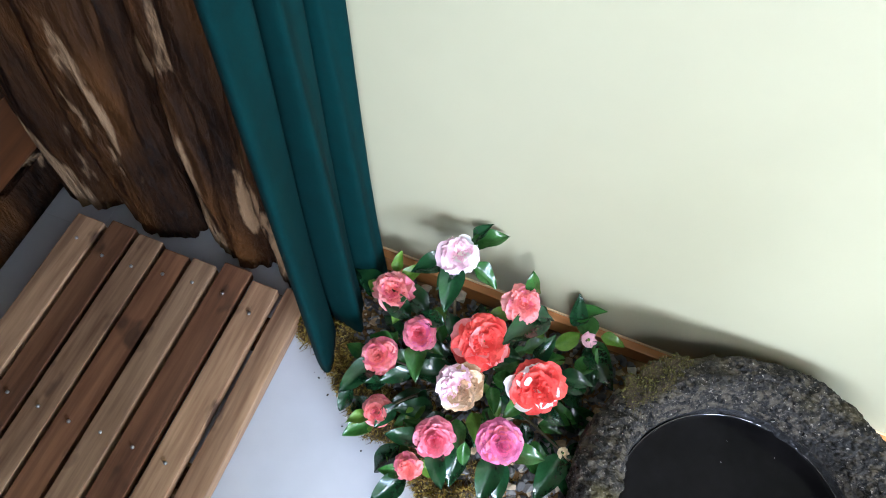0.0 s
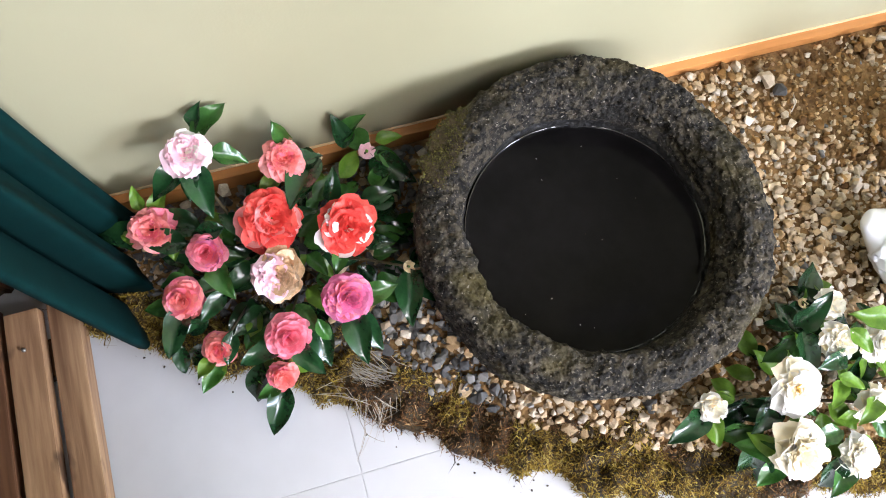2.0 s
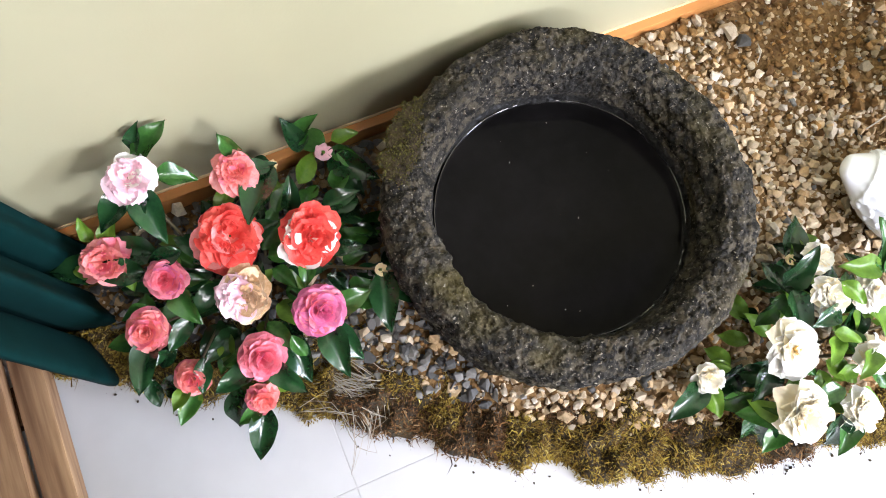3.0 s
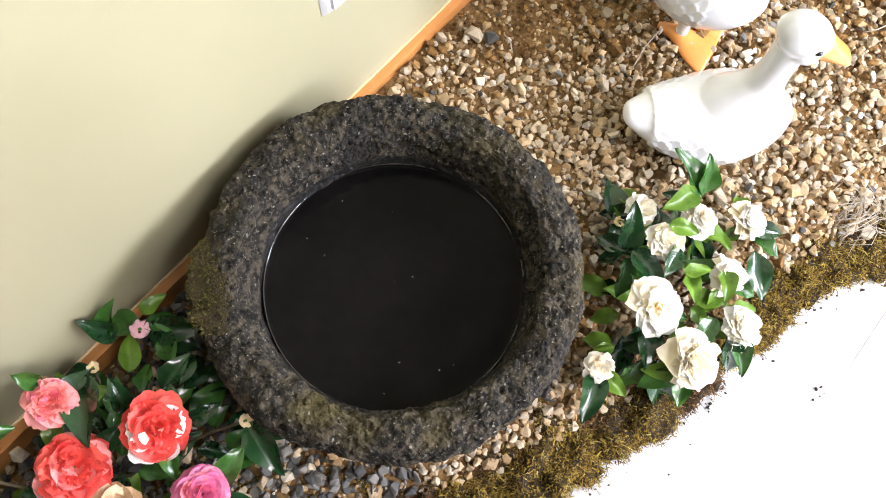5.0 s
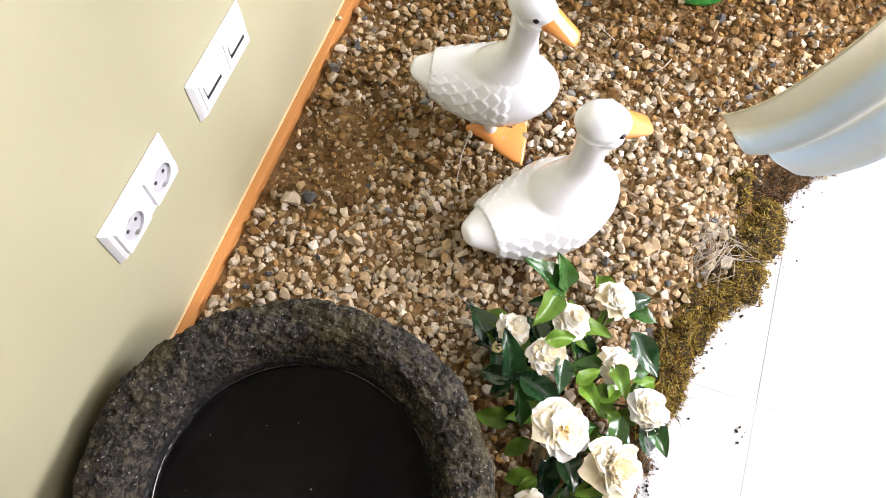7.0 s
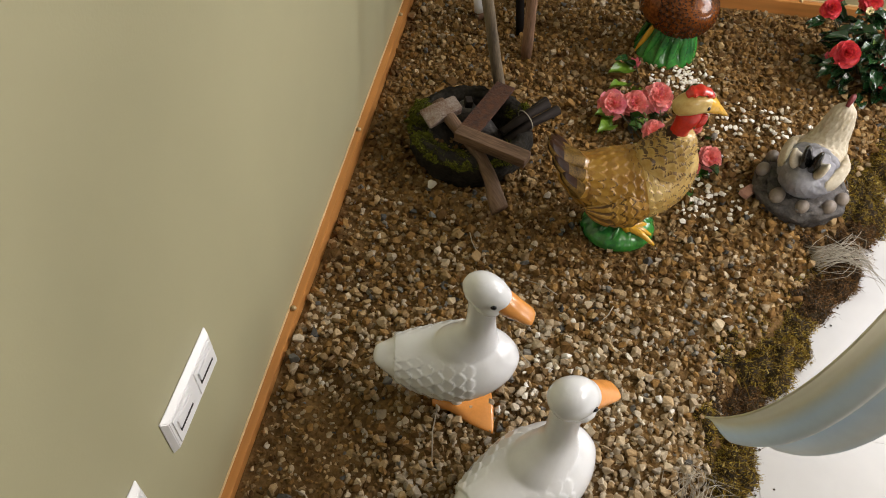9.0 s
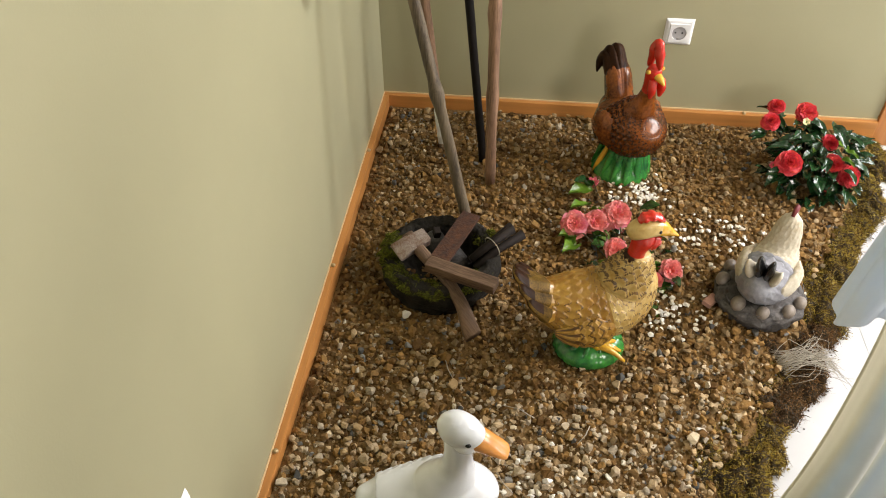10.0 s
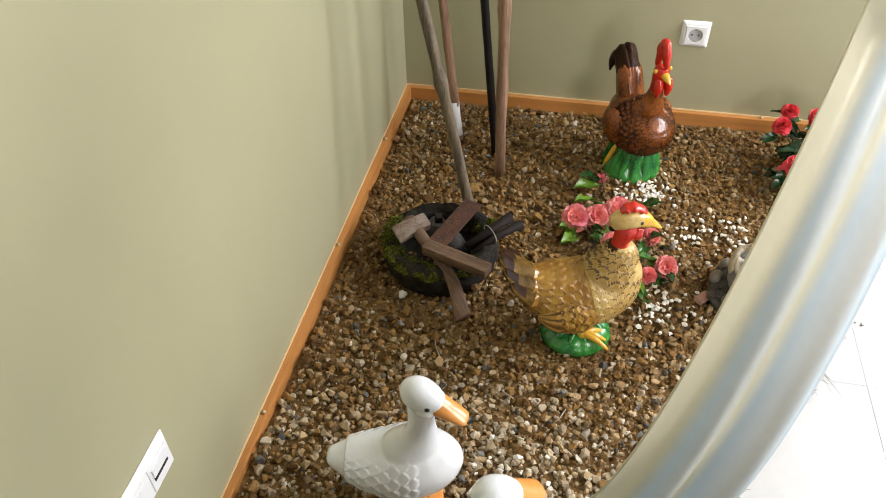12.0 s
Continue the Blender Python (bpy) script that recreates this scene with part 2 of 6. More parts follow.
def ramp_of(m, stops, source="island"):
    """Gives m a palette, one entry for each loose piece."""
    nt = m.node_tree
    b = nt.nodes["Principled BSDF"]
    geo = nt.nodes.new("ShaderNodeNewGeometry")
    src = geo.outputs["Random Per Island"] if source == "island" else nt.nodes.new("ShaderNodeObjectInfo").outputs["Random"]
    r = nt.nodes.new("ShaderNodeValToRGB")
    while len(r.color_ramp.elements) < len(stops):
        r.color_ramp.elements.new(0.5)
    for e, (p, c) in zip(r.color_ramp.elements, stops):
        e.position, e.color = p, (*c, 1)
    old = b.inputs["Base Color"].links[0].from_socket
    mix = nt.nodes.new("ShaderNodeMix")
    mix.data_type, mix.blend_type = "RGBA", "MULTIPLY"
    mix.inputs[0].default_value = 1.0
    nt.links.new(src, r.inputs[0])
    nt.links.new(r.outputs[0], mix.inputs[6])
    nt.links.new(old, mix.inputs[7])
    nt.links.new(mix.outputs[2], b.inputs["Base Color"])
    return m


def stretched(m, axis=(1, 1, 0.06)):
    """Draws the texture out along one axis, as wood grain."""
    nt = m.node_tree
    co = next(n for n in nt.nodes if n.type == "TEX_COORD")
    mp = nt.nodes.new("ShaderNodeMapping")
    mp.inputs["Scale"].default_value = axis
    links = list(co.outputs["Object"].links)
    for k in links:
        nt.links.new(mp.outputs[0], k.to_socket)
    nt.links.new(co.outputs["Object"], mp.inputs["Vector"])
    return m


WALL = mat("wall_paint", (0.385, 0.368, 0.232), 0.5, scale=1.3, amount=0.05, bump=0.08, bump_scale=240)
PLASTER = mat("ceiling_paint", (0.68, 0.68, 0.65), 0.7, scale=1.5, amount=0.05, bump=0.1, bump_scale=200)
TILE = mat("floor_tile", (0.52, 0.525, 0.525), 0.3, scale=3, amount=0.08, bump=0.04, bump_scale=60, per="")
GROUT = mat("grout", (0.5, 0.5, 0.49), 0.85, scale=40, amount=0.2)
SKIRT = stretched(mat("varnished_pine", (0.62, 0.27, 0.075), 0.38, scale=9, amount=0.3, bump=0.12, bump_scale=60), (0.05, 1, 1))
SKIRT_X = stretched(mat("varnished_pine_cross", (0.62, 0.27, 0.075), 0.38, scale=9, amount=0.3, bump=0.12, bump_scale=60), (1, 0.05, 1))
SKIRT_Z = stretched(mat("varnished_pine_upright", (0.55, 0.23, 0.065), 0.38, scale=9, amount=0.3, bump=0.12, bump_scale=60), (1, 1, 0.05))
BARE = stretched(mat("pale_cut_wood", (0.8, 0.6, 0.34), 0.5, scale=12, amount=0.15, bump=0.1), (0.1, 0.1, 1))
LOG = stretched(mat("old_log", (0.03, 0.012, 0.0036), 0.6, scale=16, spec=0.15, color2=(0.006, 0.003, 0.0015), bump=1.0, bump_scale=30, bump_dist=0.03), (1, 1, 0.25))


def overlay(m, scale, lo, hi, colour, detail, axis=(1, 1, 1), share=0.9, rise=0.0, level=0.0):
    """Lays patches of a second colour over a surface."""
    nt = m.node_tree
    b = nt.nodes["Principled BSDF"]
    co, mp, tex = nt.nodes.new("ShaderNodeTexCoord"), nt.nodes.new("ShaderNodeMapping"), nt.nodes.new("ShaderNodeTexNoise")
    mp.inputs["Scale"].default_value = axis
    tex.inputs["Scale"].default_value, tex.inputs["Detail"].default_value = scale, detail
    r, mix = nt.nodes.new("ShaderNodeMapRange"), nt.nodes.new("ShaderNodeMix")
    r.inputs["From Min"].default_value, r.inputs["From Max"].default_value, r.inputs["To Max"].default_value = lo, hi, share
    mix.data_type = "RGBA"
    nt.links.new(co.outputs["Object"], mp.inputs["Vector"])
    nt.links.new(mp.outputs[0], tex.inputs["Vector"])
    xyz, up = nt.nodes.new("ShaderNodeSeparateXYZ"), nt.nodes.new("ShaderNodeMath")
    nt.links.new(co.outputs["Object"], xyz.inputs[0])
    up.operation = "MULTIPLY_ADD"
    up.inputs[1].default_value = rise
    nt.links.new(xyz.outputs[2], up.inputs[0])
    nt.links.new(tex.outputs[0], up.inputs[2])
    r.inputs["From Min"].default_value, r.inputs["From Max"].default_value = lo + rise * level, hi + rise * level
    nt.links.new(up.outputs[0], r.inputs["Value"])
    nt.links.new(r.outputs[0], mix.inputs[0])
    nt.links.new(b.inputs["Base Color"].links[0].from_socket, mix.inputs[6])
    mix.inputs[7].default_value = (*colour, 1)
    nt.links.new(mix.outputs[2], b.inputs["Base Color"])
    return m


overlay(LOG, 9, 0.42, 0.62, (0.085, 0.034, 0.008), 7, (1, 1, 0.2))
overlay(LOG, 11, 0.575, 0.62, (0.27, 0.17, 0.085), 9, (1.3, 1.3, 0.3))
SAP = stretched(mat("pale_sapwood", (0.2, 0.125, 0.06), 0.6, scale=14, color2=(0.06, 0.026, 0.01), bump=0.7, bump_scale=20, bump_dist=0.01), (1, 1, 0.15))
DECK_RED = stretched(mat("deck_wood_red", (0.27, 0.13, 0.055), 0.55, scale=16, color2=(0.1, 0.036, 0.014), bump=0.5, bump_scale=40, bump_dist=0.004, per="object"), (1, 0.07, 1))
DECK = stretched(mat("deck_wood", (0.46, 0.29, 0.15), 0.6, scale=16, color2=(0.17, 0.085, 0.038), bump=0.5, bump_scale=40, bump_dist=0.004, per="object"), (1, 0.07, 1))
for wood in (DECK, DECK_RED):
    overlay(wood, 60, 0.52, 0.66, (0.09, 0.04, 0.017), 6, (1, 0.03, 1), 0.5)
    overlay(wood, 13, 0.64, 0.7, (0.035, 0.015, 0.007), 3, (1, 0.6, 1), 0.8)
ORANGE = stretched(mat("brown_board", (0.12, 0.042, 0.011), 0.5, scale=8, amount=0.6, bump=0.3, bump_scale=30), (1, 0.07, 1))
GREEN_CLOTH = mat("green_cloth", (0.0008, 0.0195, 0.0185), 0.9, scale=30, amount=0.25, bump=0.15, bump_scale=500, spec=0.1)
def sheer(m, share, tint=None):
    """Lets part of the light through, as thin cloth, petals and leaves do."""
    nt = m.node_tree
    b = nt.nodes["Principled BSDF"]
    t = nt.nodes.new("ShaderNodeBsdfTranslucent")
    if tint:
        t.inputs[0].default_value = (*tint, 1)
    else:
        nt.links.new(b.inputs["Base Color"].links[0].from_socket, t.inputs[0])
    both = nt.nodes.new("ShaderNodeMixShader")
    both.inputs[0].default_value = share
    nt.links.new(b.outputs[0], both.inputs[1])
    nt.links.new(t.outputs[0], both.inputs[2])
    nt.links.new(both.outputs[0], nt.nodes["Material Output"].inputs[0])
    return m


CLOTH = mat("light_banded_satin", (0.85, 0.86, 0.88), 0.36, scale=14, amount=0.06, bump=0.06, bump_scale=60, bump_dist=0.003)


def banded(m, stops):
    """Bands along the cloth that paint warm light and sky light into its colour."""
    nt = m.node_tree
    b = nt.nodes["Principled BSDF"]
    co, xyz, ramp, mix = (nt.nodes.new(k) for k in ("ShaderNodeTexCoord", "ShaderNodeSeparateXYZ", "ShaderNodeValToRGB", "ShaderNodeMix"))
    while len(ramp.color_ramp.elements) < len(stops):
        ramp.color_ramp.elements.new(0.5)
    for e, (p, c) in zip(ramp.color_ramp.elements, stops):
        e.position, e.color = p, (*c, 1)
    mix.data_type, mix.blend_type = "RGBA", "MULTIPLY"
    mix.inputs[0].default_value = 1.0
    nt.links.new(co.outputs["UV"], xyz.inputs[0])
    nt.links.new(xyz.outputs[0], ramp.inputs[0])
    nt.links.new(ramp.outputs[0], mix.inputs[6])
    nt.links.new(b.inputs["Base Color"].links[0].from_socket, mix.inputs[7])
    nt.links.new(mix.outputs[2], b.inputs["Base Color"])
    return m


WARM_LIGHT_BAND, SKY_LIGHT_BAND = (0.93, 0.89, 0.7), (0.82, 0.93, 1.0)
banded(CLOTH, [(0.0, WARM_LIGHT_BAND), (0.2, WARM_LIGHT_BAND), (0.28, SKY_LIGHT_BAND), (0.36, (0.9, 0.94, 0.94)), (0.5, WARM_LIGHT_BAND), (0.6, SKY_LIGHT_BAND), (0.78, (0.93, 0.94, 0.9)), (0.9, SKY_LIGHT_BAND), (1.0, SKY_LIGHT_BAND)])
sheer(CLOTH, 0.4)
CLOTH_BLUE = sheer(stretched(mat("bluish_satin", (0.82, 0.88, 0.96), 0.35, scale=10, color2=(0.86, 0.87, 0.84), bump=0.08, bump_scale=60, bump_dist=0.003), (1, 1, 0.1)), 0.6)
BASALT = mat("basalt", (0.045, 0.041, 0.034), 0.95, scale=30, spec=0.15, color2=(0.012, 0.011, 0.0095), bump=1.0, bump_scale=170, bump_dist=0.009)
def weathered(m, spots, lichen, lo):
    """Adds pale mineral grains, lichen and dark spots that paint the shade of pits."""
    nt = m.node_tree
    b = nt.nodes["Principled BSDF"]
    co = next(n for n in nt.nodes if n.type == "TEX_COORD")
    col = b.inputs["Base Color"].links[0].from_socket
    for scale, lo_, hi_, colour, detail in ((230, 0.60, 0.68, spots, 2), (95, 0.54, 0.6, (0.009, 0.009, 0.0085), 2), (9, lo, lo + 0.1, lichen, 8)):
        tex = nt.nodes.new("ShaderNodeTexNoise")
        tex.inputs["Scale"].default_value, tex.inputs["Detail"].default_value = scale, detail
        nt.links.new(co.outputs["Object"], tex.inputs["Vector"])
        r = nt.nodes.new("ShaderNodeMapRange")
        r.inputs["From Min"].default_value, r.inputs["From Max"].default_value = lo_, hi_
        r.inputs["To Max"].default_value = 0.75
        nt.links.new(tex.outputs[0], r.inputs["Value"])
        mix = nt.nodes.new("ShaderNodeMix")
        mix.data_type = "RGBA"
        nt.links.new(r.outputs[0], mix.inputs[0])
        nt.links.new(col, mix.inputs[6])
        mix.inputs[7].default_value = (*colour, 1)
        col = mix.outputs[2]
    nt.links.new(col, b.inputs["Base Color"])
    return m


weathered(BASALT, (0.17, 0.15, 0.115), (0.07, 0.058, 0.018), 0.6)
overlay(BASALT, 70, 0.5, 0.6, (0.092, 0.078, 0.054), 5, share=0.7)
overlay(BASALT, 10, 0.55, 0.68, (0.085, 0.068, 0.016), 9, share=0.35)
overlay(BASALT, 7, 0.56, 0.66, (0.022, 0.021, 0.019), 6, share=0.6)
overlay(BASALT, 170, 0.68, 0.72, (0.26, 0.235, 0.19), 2, share=0.8)
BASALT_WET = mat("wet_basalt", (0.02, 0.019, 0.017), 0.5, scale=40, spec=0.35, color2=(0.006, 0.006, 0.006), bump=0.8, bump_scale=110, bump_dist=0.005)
BASALT2 = mat("dark_stone", (0.03, 0.026, 0.02), 0.9, spec=0.15, scale=25, color2=(0.012, 0.011, 0.01), bump=0.9, bump_scale=90, bump_dist=0.005)
GRAVEL = ramp_of(mat("gravel_stone", (1, 1, 1), 0.9, scale=90, amount=0.35, bump=0.7, bump_scale=300, bump_dist=0.002, spec=0.15),
                 [(0.0, (0.3, 0.2, 0.1)), (0.2, (0.5, 0.35, 0.185)), (0.4, (0.4, 0.33, 0.23)), (0.6, (0.57, 0.415, 0.235)), (0.75, (0.45, 0.395, 0.315)), (0.9, (0.64, 0.52, 0.35)), (1.0, (0.7, 0.63, 0.51))])
BROWN_GRAVEL = ramp_of(mat("brown_gravel_stone", (1, 1, 1), 0.95, scale=90, amount=0.4, bump=0.8, bump_scale=300, bump_dist=0.002, spec=0.1),
                       [(0.0, (0.1, 0.053, 0.021)), (0.3, (0.24, 0.135, 0.048)), (0.6, (0.39, 0.225, 0.08)), (0.8, (0.25, 0.175, 0.095)), (1.0, (0.5, 0.355, 0.18))])
GREY_GRAVEL = ramp_of(mat("grey_gravel_stone", (1, 1, 1), 0.85, scale=60, amount=0.3, bump=0.5, bump_scale=300, bump_dist=0.001),
                      [(0.0, (0.05, 0.05, 0.048)), (0.5, (0.12, 0.118, 0.11)), (1.0, (0.26, 0.25, 0.225))])
CHIP = ramp_of(mat("white_chip", (1, 1, 1), 0.6, scale=60, amount=0.1), [(0.0, (0.62, 0.55, 0.42)), (0.5, (0.78, 0.75, 0.66)), (1.0, (0.82, 0.8, 0.76))])
SOIL = mat("soil", (0.24, 0.145, 0.058), 0.95, scale=14, spec=0.1, color2=(0.1, 0.057, 0.023), bump=1.0, bump_scale=120, bump_dist=0.006)
MOSS_BROWN = ramp_of(mat("brown_moss", (1, 1, 1), 0.9, scale=10, amount=0.4, bump=0, spec=0.15),
                     [(0.0, (0.03, 0.016, 0.008)), (0.4, (0.12, 0.06, 0.022)), (0.8, (0.22, 0.115, 0.04)), (1.0, (0.38, 0.25, 0.12))])
MOSS_GREEN = ramp_of(mat("green_moss", (1, 1, 1), 0.9, scale=10, amount=0.4, bump=0, spec=0.15),
                     [(0.0, (0.025, 0.028, 0.005)), (0.5, (0.11, 0.125, 0.013)), (1.0, (0.25, 0.26, 0.03))])
MOSS = ramp_of(mat("moss", (1, 1, 1), 0.9, scale=10, amount=0.35, bump=0, spec=0.15),
               [(0.0, (0.045, 0.026, 0.009)), (0.3, (0.17, 0.1, 0.022)), (0.55, (0.3, 0.2, 0.032)), (0.85, (0.38, 0.285, 0.042)), (1.0, (0.52, 0.41, 0.14))])
MOSS_OLIVE = ramp_of(mat("olive_moss", (1, 1, 1), 0.9, scale=10, amount=0.4, bump=0, spec=0.15), [(0.0, (0.03, 0.026, 0.008)), (0.5, (0.075, 0.068, 0.016)), (1.0, (0.14, 0.125, 0.03))])
MOSS_BASE = mat("moss_base", (0.05, 0.033, 0.009), 0.95, scale=22, color2=(0.018, 0.011, 0.005), bump=1.0, bump_scale=160, bump_dist=0.01)
STRAW = ramp_of(mat("dry_grass", (1, 1, 1), 0.7, scale=40, amount=0.2, bump=0), [(0.0, (0.24, 0.21, 0.16)), (1.0, (0.52, 0.47, 0.38))])
MENISCUS = mat("wet_edge", (0.02, 0.018, 0.016), 0.05, scale=40, amount=0.2, bump=0.0, spec=0.9)
WATER = mat("dark_water", (0.0075, 0.0068, 0.0068), 0.06, scale=9, color2=(0.003, 0.0028, 0.0028), bump=0.01, bump_scale=9, spec=0.05)
LEAF = mat("camellia_leaf", (0.045, 0.135, 0.022), 0.22, scale=25, color2=(0.022, 0.075, 0.014), bump=0.25, bump_scale=45, bump_dist=0.002, per="object", spec=0.6)
LEAF_DARK = mat("camellia_leaf_dark", (0.015, 0.055, 0.016), 0.2, scale=25, color2=(0.007, 0.028, 0.01), bump=0.25, bump_scale=45, bump_dist=0.002, per="object", spec=0.6)
LEAF_LIGHT = mat("camellia_leaf_young", (0.17, 0.31, 0.03), 0.3, scale=25, color2=(0.1, 0.21, 0.02), bump=0.25, bump_scale=45, bump_dist=0.002, per="object", spec=0.5)
sheer(LEAF_LIGHT, 0.3)
STEM = mat("stem", (0.09, 0.07, 0.03), 0.7, scale=40, amount=0.4)


def petal(name, c1, c2, heart=None):
    """Petal colour: mottled, paler or deeper towards the middle of the bloom."""
    m = mat(name, c1, 0.55, scale=45, color2=c2, bump=0.2, bump_scale=160, per="object", spec=0.25)
    clear = 0.14 if min(c1) > 0.7 else 0.3
    if heart:
        nt = m.node_tree
        b = nt.nodes["Principled BSDF"]
        co, dist, rng, mix = (nt.nodes.new(k) for k in ("ShaderNodeTexCoord", "ShaderNodeVectorMath", "ShaderNodeMapRange", "ShaderNodeMix"))
        dist.operation = "LENGTH"
        mix.data_type = "RGBA"
        rng.inputs["From Min"].default_value, rng.inputs["From Max"].default_value = 0.005, 0.03
        rng.inputs["To Min"].default_value, rng.inputs["To Max"].default_value = 0.85, 0.0
        nt.links.new(co.outputs["Object"], dist.inputs[0])
        nt.links.new(dist.outputs["Value"], rng.inputs["Value"])
        nt.links.new(rng.outputs[0], mix.inputs[0])
        nt.links.new(b.inputs["Base Color"].links[0].from_socket, mix.inputs[6])
        mix.inputs[7].default_value = (*heart, 1)
        nt.links.new(mix.outputs[2], b.inputs["Base Color"])
    return sheer(m, clear)


P_RED = petal("red_petal", (0.88, 0.16, 0.12), (0.78, 0.07, 0.06), (0.66, 0.035, 0.02))
P_CORAL = petal("coral_petal", (0.93, 0.46, 0.44), (0.9, 0.26, 0.25), (0.85, 0.17, 0.13))
P_PINK = petal("pink_petal", (0.93, 0.4, 0.47), (0.88, 0.2, 0.29), (0.8, 0.11, 0.16))
P_PALE = petal("pale_pink_petal", (0.93, 0.77, 0.82), (0.92, 0.6, 0.69), (0.9, 0.5, 0.58))
P_MAGENTA = petal("magenta_petal", (0.84, 0.33, 0.53), (0.74, 0.16, 0.36), (0.76, 0.2, 0.36))
P_WHITE = petal("white_petal", (0.95, 0.945, 0.93), (0.94, 0.925, 0.88), (0.92, 0.87, 0.68))
P_CREAM = petal("cream_petal", (0.92, 0.88, 0.74), (0.91, 0.82, 0.6), (0.9, 0.72, 0.4))
P_CRIMSON = petal("crimson_petal", (0.82, 0.11, 0.13), (0.66, 0.04, 0.06), (0.55, 0.02, 0.03))
P_BROWN = petal("withered_petal", (0.78, 0.6, 0.42), (0.55, 0.34, 0.16))
STAMEN = mat("stamen", (0.85, 0.55, 0.12), 0.6, scale=50)
GROOVE_SHADE = mat("shaded_white_glaze", (0.55, 0.58, 0.64), 0.25, scale=20, amount=0.08, bump=0.05, coat=0.2)
CERAMIC = mat("white_glaze", (0.81, 0.835, 0.87), 0.22, scale=14, amount=0.04, bump=0.05, bump_scale=30, coat=0.3)
BEAK = mat("orange_glaze", (0.8, 0.33, 0.08), 0.25, scale=25, amount=0.15, bump=0.05, coat=0.3)
BLACK = mat("black_glaze", (0.012, 0.012, 0.012), 0.2, bump=0)
GREEN_GLAZE = mat("green_glaze", (0.045, 0.27, 0.04), 0.22, scale=18, color2=(0.01, 0.1, 0.03), bump=0.2, bump_scale=40, coat=0.4)
YELLOW_GLAZE = mat("yellow_glaze", (0.75, 0.42, 0.04), 0.25, scale=25, amount=0.3, bump=0.1, coat=0.4)
RED_GLAZE = mat("red_glaze", (0.62, 0.025, 0.012), 0.22, scale=30, amount=0.35, bump=0.25, bump_scale=120, coat=0.4)
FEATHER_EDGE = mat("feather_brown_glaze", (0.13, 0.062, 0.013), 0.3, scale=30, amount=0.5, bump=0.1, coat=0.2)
OLIVE_GLAZE = mat("olive_brown_glaze", (0.2, 0.115, 0.022), 0.55, spec=0.15, scale=45, color2=(0.03, 0.017, 0.006), bump=0.2, bump_scale=60)
STRAW_GLAZE = mat("straw_glaze", (0.47, 0.28, 0.052), 0.28, scale=14, color2=(0.24, 0.105, 0.014), bump=0.2, bump_scale=60, coat=0.3)
CREAM_GLAZE = mat("cream_glaze", (0.62, 0.46, 0.18), 0.28, scale=20, color2=(0.42, 0.25, 0.06), bump=0.15, coat=0.3)
BROWN_GLAZE = mat("brown_glaze", (0.27, 0.078, 0.014), 0.22, scale=22, color2=(0.06, 0.015, 0.003), bump=0.25, bump_scale=55, coat=0.15, spec=0.45)
DARK_GLAZE = mat("dark_brown_glaze", (0.04, 0.015, 0.006), 0.5, scale=20, amount=0.7, bump=0.2, spec=0.14)
GREY_RESIN = mat("grey_resin", (0.12, 0.108, 0.1), 0.7, scale=30, color2=(0.035, 0.034, 0.036), bump=0.8, bump_scale=90, bump_dist=0.004)
WHITE_RESIN = mat("white_resin", (0.62, 0.58, 0.48), 0.6, scale=18, color2=(0.4, 0.33, 0.22), bump=0.3, bump_scale=70)
BLUE_RESIN = mat("blue_grey_resin", (0.32, 0.33, 0.37), 0.6, scale=20, color2=(0.2, 0.2, 0.23), bump=0.4, bump_scale=60)
EGG = mat("egg_resin", (0.24, 0.2, 0.165), 0.5, scale=30, amount=0.3, bump=0.1)
WINE = mat("wine_red_resin", (0.2, 0.02, 0.025), 0.6, scale=30, amount=0.4)
WELL_SHADE = mat("shaded_well_plastic", (0.46, 0.46, 0.48), 0.4, scale=30, amount=0.1, bump=0)
PLASTIC = mat("white_plastic", (0.8, 0.81, 0.83), 0.3, scale=8, amount=0.02, bump=0)
HOLE_SHADE = mat("hole_shade", (0.02, 0.02, 0.02), 0.6, bump=0)
METAL = mat("pin_metal", (0.5, 0.5, 0.48), 0.4, metal=1.0, bump=0)
RUST = mat("rusty_iron", (0.05, 0.034, 0.032), 0.65, spec=0.3, scale=70, color2=(0.13, 0.055, 0.03), metal=0.3, bump=0.9, bump_scale=180, bump_dist=0.003)
IRON = mat("worn_iron", (0.36, 0.31, 0.28), 0.42, scale=45, color2=(0.17, 0.085, 0.05), metal=0.5, bump=0.8, bump_scale=110, bump_dist=0.003)
DARK_IRON = mat("dark_iron", (0.025, 0.019, 0.016), 0.7, spec=0.2, scale=40, amount=0.4, metal=0.3, bump=0.4)
HANDLE = stretched(mat("handle_wood", (0.2, 0.125, 0.08), 0.7, spec=0.25, scale=45, color2=(0.05, 0.029, 0.018), bump=0.8, bump_scale=90, bump_dist=0.003), (0.12, 1, 1))
POLE_GREY = stretched(mat("grey_pole_wood", (0.19, 0.145, 0.092), 0.65, scale=60, color2=(0.05, 0.037, 0.024), bump=0.8, bump_scale=90, bump_dist=0.003), (1, 1, 0.07))
POLE_TAN = stretched(mat("tan_pole_wood", (0.37, 0.22, 0.14), 0.6, scale=60, color2=(0.11, 0.062, 0.038), bump=0.8, bump_scale=90, bump_dist=0.003), (1, 1, 0.07))
POLE_BLACK = mat("black_pole_paint", (0.01, 0.008, 0.0075), 0.6, spec=0.15, scale=30, amount=0.3, bump=0.3)
BRICK = mat("pink_brick", (0.5, 0.27, 0.2), 0.9, scale=60, amount=0.3, bump=0.5, bump_scale=200)
